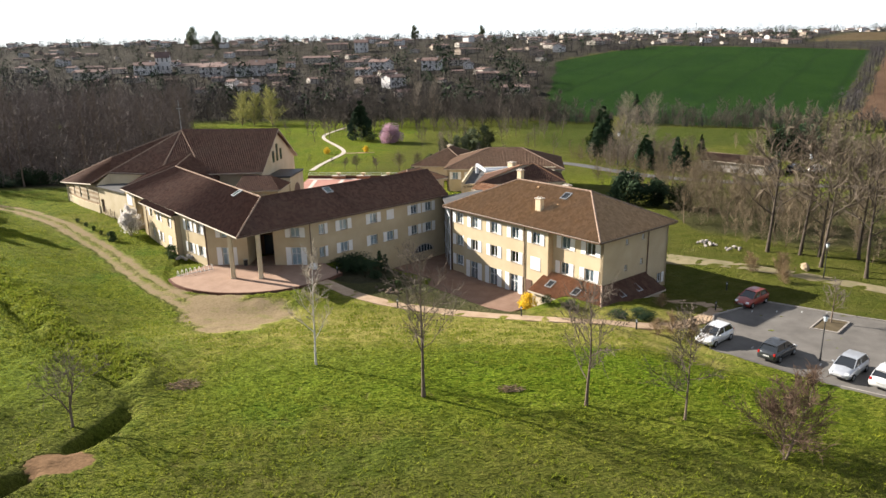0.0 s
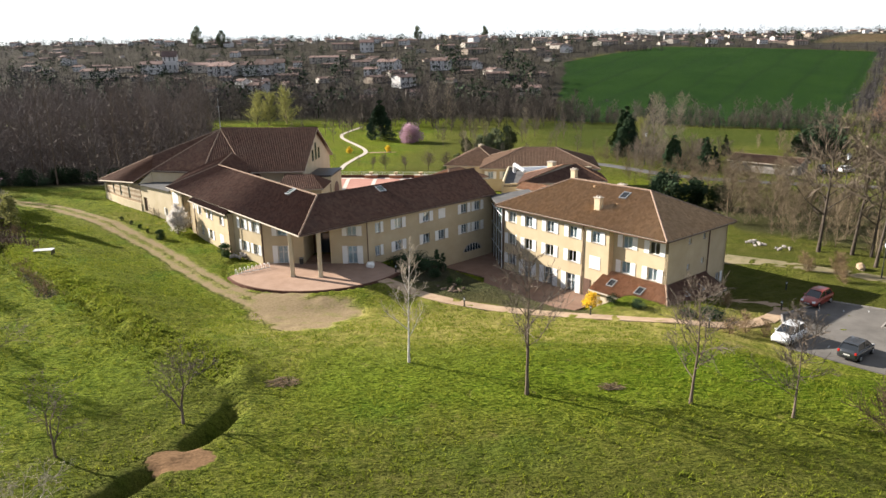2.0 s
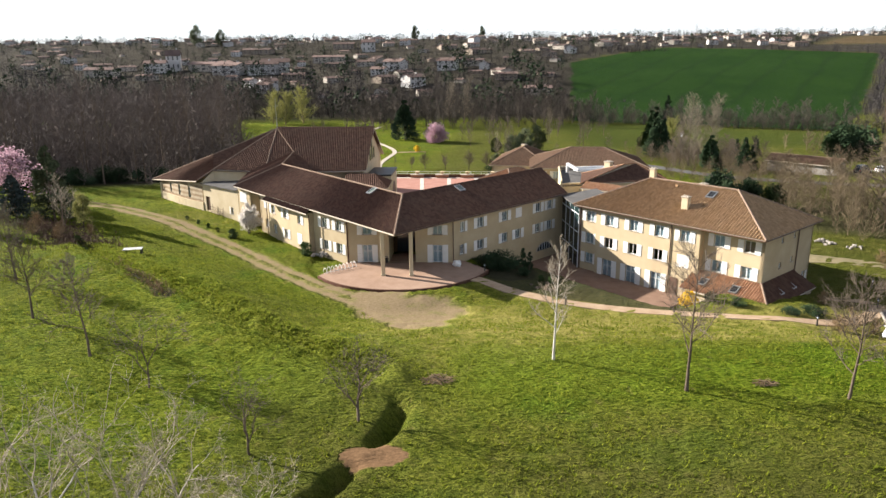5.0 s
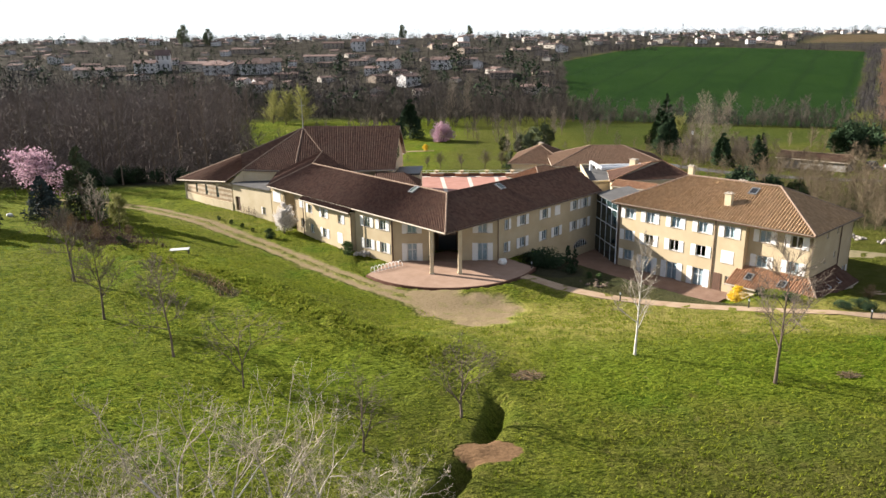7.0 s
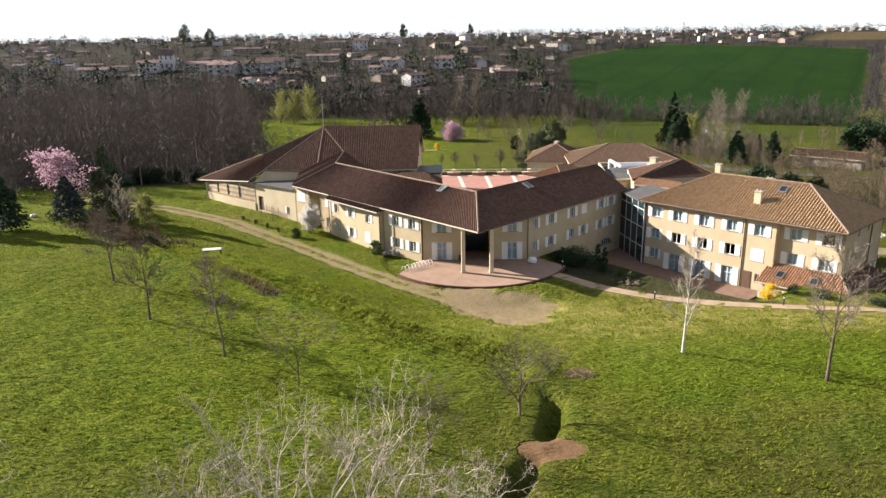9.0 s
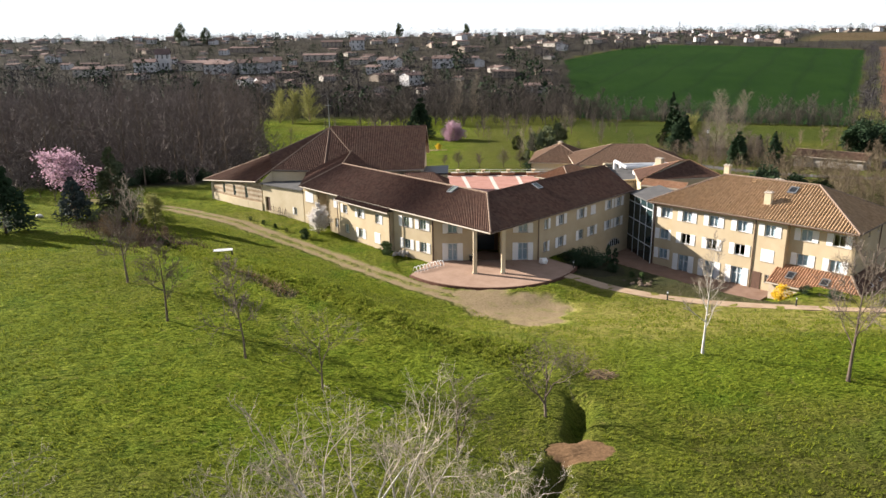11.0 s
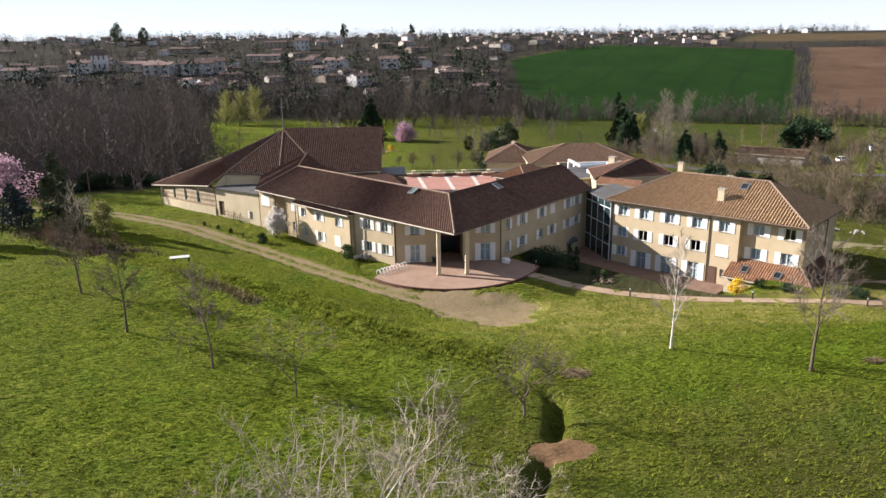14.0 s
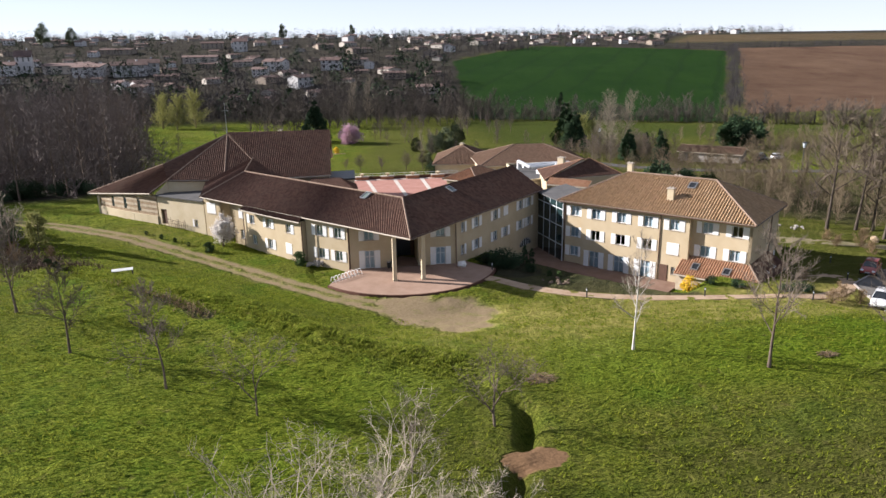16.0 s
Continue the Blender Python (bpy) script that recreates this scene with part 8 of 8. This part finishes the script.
        part("headlight", bm, LIGHT_LENS, c)
        bm = bmesh.new()
        bm_box(bm, m @ pose(-h + 0.06, s * 0.64, 0.68, 0, 0, 0), 0.12, 0.18, 0.24, 0.03)
        part("tail_light", bm, RED_LENS, c)
        for wx in (-h + 0.72, h - 0.76):
            bm = bmesh.new()
            bm_tube(bm, m @ Vector((wx, s * (W / 2 - 0.19), 0.3)), m @ Vector((wx, s * (W / 2 + 0.015), 0.3)), 0.3, 0.29, 16)
            wh = part("wheel", bm, TYRE, c)
            bm = bmesh.new()
            bm_tube(bm, m @ Vector((wx, s * (W / 2), 0.3)), m @ Vector((wx, s * (W / 2 + 0.03), 0.3)), 0.2, 0.17, 12)
            part("rim", bm, METAL, wh)
    for sx, an in ((h + 0.005, 0), (-h - 0.005, 0)):
        bm = bmesh.new()
        bm_box(bm, m @ pose(sx, 0, 0.42 if sx > 0 else 0.55), 0.03, 0.5, 0.11)
        part("number_plate", bm, LINE, c)
    bm = bmesh.new()
    bm_box(bm, m @ pose(h - 0.04, 0, 0.28), 0.12, 1.1, 0.12, 0.03)
    part("grille", bm, DARK_METAL, c)


WHITE_PAINT, SILVER, RED_PAINT, GREY_PAINT = paint("white_car_paint", (0.615, 0.615, 0.607)), paint("silver_car_paint", (0.451, 0.467, 0.492), 0.3, 0.5), paint("red_car_paint", (0.23, 0.0287, 0.0164)), paint("grey_car_paint", (0.041, 0.0451, 0.0492), 0.25, 0.4)
LZ = -1.22
car(46.9, -15.4, -140, WHITE_PAINT, "small white hatchback parked nose out", z=LZ)
car(50.9, -18.6, 40, GREY_PAINT, "dark grey hatchback parked by the hedge", z=LZ)
car(54.9, -21.9, -140, SILVER, "pale silver hatchback in a parking bay", z=LZ)
car(57.0, -23.6, 40, WHITE_PAINT, "white hatchback in a parking bay", z=LZ)
car(53.8, -6.3, -142, RED_PAINT, "dark red hatchback parked at the lawn edge", z=LZ)

# ---- town on the hill ----
HOUSE_WALLS = [mottled("house_render_" + n, a, b, 0.4, 6.0, 0.9, 0, 0.0) for n, a, b in (("cream", (0.31, 0.28, 0.245), (0.40, 0.37, 0.325)), ("white", (0.40, 0.39, 0.38), (0.51, 0.50, 0.49)), ("ochre", (0.215, 0.18, 0.145), (0.28, 0.235, 0.19)))]
HOUSE_ROOF = mottled("town_roof_tiles", (0.090, 0.064, 0.057), (0.160, 0.116, 0.102), 0.25, 3.0, 0.9, 0, 0.0, 0.02, 0.6)
HOUSE_GLASS = glass("house_glass", (0.05, 0.055, 0.06))


def town_house(k, L, W, H, wallm, big=False):
    h = root("house", 0, 0, 0, "distant rendered house with a brown tiled roof", "house", "town houses")
    bm = bmesh.new()
    bm_box(bm, pose(0, 0, -4), L, W, H + 4)
    for s in (-1, 1):
        bm.faces.new([bm.verts.new(p) for p in ((s * L / 2, -W / 2, H), (s * L / 2, W / 2, H), (s * L / 2, 0, H + W * 0.2))])
    part("wall", bm, wallm, h)
    rz, o = H + W * 0.21, 0.5
    for s in (-1, 1):
        bm = bmesh.new()
        q = [Vector((-L / 2 - o, s * (W / 2 + o), H - 0.15)), Vector((L / 2 + o, s * (W / 2 + o), H - 0.15)), Vector((L / 2 + o, 0, rz)), Vector((-L / 2 - o, 0, rz))]
        bm_prism(bm, q if s < 0 else q[::-1], 0.2)
        part("roof", bm, HOUSE_ROOF, h)
    me = box_mesh("window", 1.1, 0.12, 1.3, HOUSE_GLASS)
    n = max(2, int(L / 3.2))
    for fl in range(2 if H > 4.5 else 1):
        for i in range(n):
            shared("window", me, h, pose(-L / 2 + (i + 0.5) * L / n, -W / 2 - 0.02, 1.0 + fl * 2.7))
    bm = bmesh.new()
    bm_box(bm, pose(L * 0.25, W * 0.12, rz - 0.9), 0.7, 0.7, 1.6)
    part("chimney", bm, wallm, h)
    return h


rng = random.Random(17)
TYPES = [town_house(0, 11, 8.5, 3.4, HOUSE_WALLS[0]), town_house(1, 13, 9, 5.8, HOUSE_WALLS[0]), town_house(2, 10, 8, 5.4, HOUSE_WALLS[1]), town_house(3, 16, 10, 6.2, HOUSE_WALLS[2]), town_house(4, 12, 8, 3.2, HOUSE_WALLS[2])]
placed = {}


def put_house(k, x, y, yaw, s=1.0, sz=None):
    g = gpos(x, y)
    m = pose(g.x, g.y, g.z, 0, 0, yaw) @ Matrix.Diagonal((s, s, sz or s, 1))
    if k in placed:
        return copy_thing(TYPES[k], m)
    placed[k] = 1
    TYPES[k].matrix_basis = m
    return TYPES[k]


spots = []
# the larger pale houses of the old centre
for k, x, y, yaw, s, sz in ((1, -235, 425, 4, 1.8, 1.0), (2, -207, 450, 12, 1.7, 1.5), (2, -198, 462, 12, 0.8, 2.0), (1, -168, 462, -5, 1.8, 1.2), (2, -146, 430, -20, 1.6, 1.1), (2, -124, 432, 15, 1.7, 1.2), (2, -116, 440, 10, 1.5, 1.3),
                            (1, -90, 520, 0, 1.5, 1.0), (2, -66, 600, 5, 1.0, 1.5), (3, -95, 640, 5, 1.5, 0.9), (3, -170, 600, -6, 1.5, 0.9), (4, -95, 400, 8, 1.4, 0.9), (2, -28, 415, -25, 1.1, 1.0), (0, -20, 372, 30, 1.1, 1.0), (2, -12, 330, 40, 0.9, 0.9), (2, 8, 395, -15, 1.0, 1.0), (0, -5, 300, 20, 0.9, 0.9)):
    put_house(k, x, y, yaw, s * 0.85, sz * 0.85)
    spots.append((x, y))
more, tries = [], 0
while len(more) < 345 and tries < 14000:
    tries += 1
    y = 285 + 760 * rng.random()
    x = rng.uniform(-0.62 * y - 30, 0.72 * y)
    if x > field_west(y) - 8 and y < field_top(x) + 14:
        continue
    if x > field_east(y) - 70 and y < 780:
        continue
    if y < 380 and (x < -150 or rng.random() < 0.2):
        continue
    if any((x - a) ** 2 + (y - b) ** 2 < 190 + y * 0.12 for a, b in spots):
        continue
    spots.append((x, y))
    more.append((y, x, rng.choice((0, 0, 1, 2, 3, 4, 4)), rng.gauss(0, 28) + (90 if rng.random() < 0.2 else 0), rng.uniform(0.48, 0.72)))
more.sort()
for y, x, k, yaw, sc in more[:270]:
    put_house(k, x, y, yaw, sc)
# the farthest houses are one mass
HV, HF, HM = [], [], []
slots = HOUSE_WALLS + [HOUSE_ROOF, HOUSE_GLASS]
for y, x, k, yaw, sc in more[270:]:
    g = gpos(x, y)
    m = pose(g.x, g.y, g.z, 0, 0, yaw) @ Matrix.Diagonal((sc, sc, sc, 1))
    for c in TYPES[k].children:
        b = len(HV)
        place = m @ c.matrix_parent_inverse @ c.matrix_basis
        HV.extend(place @ v.co for v in c.data.vertices)
        for poly in c.data.polygons:
            HF.append(tuple(b + q for q in poly.vertices))
            HM.append(slots.index(c.data.materials[0]))
hm = mesh_ob("far_houses", HV, HF, slots)
hm.data.polygons.foreach_set("material_index", HM)
tagged(hm, "rendered houses with brown roofs along the skyline", "houses", kind="stuff")

# trees between the houses: one mass of small crowns, bare ones grey-brown, some evergreen
# the dark blue-grey tint puts distance haze and cloud shade into the colour
FAR_BARE = leafy("far_bare_crowns", (0.026, 0.024, 0.026), (0.076, 0.069, 0.072), 0.9)


def far_crowns(name, label, mat, n, where, hmin, hmax, slim, flakes=64, flake=0.042):
    V, F = [], []
    for _ in range(n):
        x, y = where()
        g = gpos(x, y)
        h = rng.uniform(hmin, hmax) * (0.72 if 420 < y < 1000 else 1.0)
        w = h * slim * rng.uniform(0.8, 1.2)
        b = len(V)
        V.extend((g + Vector((-0.25, 0, -1)), g + Vector((0.25, 0, -1)), g + Vector((0, 0, h * 0.8))))
        F.append((b, b + 1, b + 2))
        for _ in range(flakes):
            f = rng.random()
            r = w * (math.sqrt(max(0.03, 1 - (2 * f - 0.85) ** 2)) if slim > 0.3 else 1.02 - f) * math.sqrt(rng.random())
            a = rng.uniform(0, 6.28)
            c = g + Vector((r * math.cos(a), r * math.sin(a), h * (0.18 + 0.82 * f)))
            d1 = Vector((rng.gauss(0, 1), rng.gauss(0, 1), rng.gauss(0, 1))).normalized() * h * flake
            d2 = Vector((rng.gauss(0, 1), rng.gauss(0, 1), rng.gauss(0, 1))).normalized() * h * flake
            b = len(V)
            V.extend((c - d1, c + d2, c + d1))
            F.append((b, b + 1, b + 2))
    tagged(mesh_ob(name, V, F, mat), label, "trees", kind="stuff")


def hill_spot():
    while True:
        y = 232 + 760 * rng.random() ** 1.3
        x = rng.uniform(-0.66 * y - 40, 0.80 * y)
        if x > field_west(y) - 4 and y < field_top(x) + 6:
            continue
        if x > field_east(y) - 60 and y < 770:
            continue
        if any((x - a) ** 2 + (y - 7 - b) ** 2 < 60 for a, b in spots) and rng.random() < 0.8:
            continue
        return x, y


def hedge_spot():
    k = rng.random()
    if k < 0.35:
        x = rng.uniform(150, 330)
        return x, field_top(x) + rng.gauss(4, 2)
    if k < 0.7:
        y = rng.uniform(215, 445)
        return field_east(y) + 6 + rng.gauss(0, 2.5), y
    if k < 0.85:
        return rng.uniform(320, 470), rng.gauss(470, 4)
    x = rng.uniform(60, 240)
    return x, field_foot(x) + rng.gauss(-3, 3)


def skyline_spot():
    y = rng.gauss(1080, 90)
    return rng.uniform(-0.66 * y, 0.8 * y), y


far_crowns("far_trees", "grey-brown bare trees between the houses", FAR_BARE, 2500, hill_spot, 5, 12, 0.5, 44, 0.05)
far_crowns("far_trees", "bare hedgerow trees along the field edges", FAR_BARE, 330, hedge_spot, 4, 9, 0.45)
far_crowns("far_trees", "dark evergreen trees between the houses", LEAF_DARK, 440, hill_spot, 6, 14, 0.45, 64, 0.085)
far_crowns("far_trees", "trees along the skyline", FAR_BARE, 760, skyline_spot, 7, 15, 0.55, 40)


def copse_spot():
    return rng.gauss(150, 14), rng.gauss(476, 5)


far_crowns("far_trees", "small grey copse in the wheat field corner", FAR_BARE, 60, copse_spot, 4, 8, 0.6)
# tall trees that stand out on the skyline
for i, (x, y, s) in enumerate(((-262, 700, 2.0), (-236, 700, 1.6), (-40, 1000, 1.8), (60, 1000, 1.6), (330, 860, 2.2))):
    put(OLIVE if i < 4 else SMALL[2], x, y, i * 40, s * 1.25 if i < 4 else 2.0, s * (1.6 if i < 4 else 1.0))

# sheds and parked cars down by the road
hip_house("shed", "long low grey-roofed shed beside the road", 85.0, 77.0, -46, 14, 6, -2.4, 0.4, 1.6, ROOF_REAR, KERB, (), True)
car(95.5, 73.5, 30, GREY_PAINT, "dark van-like car parked by the shed", 4.6, 1.8, 1.9, z=ground(95.5, 73.5))
car(100.5, 74.5, 20, WHITE_PAINT, "white car parked by the shed", z=ground(100.5, 74.5))
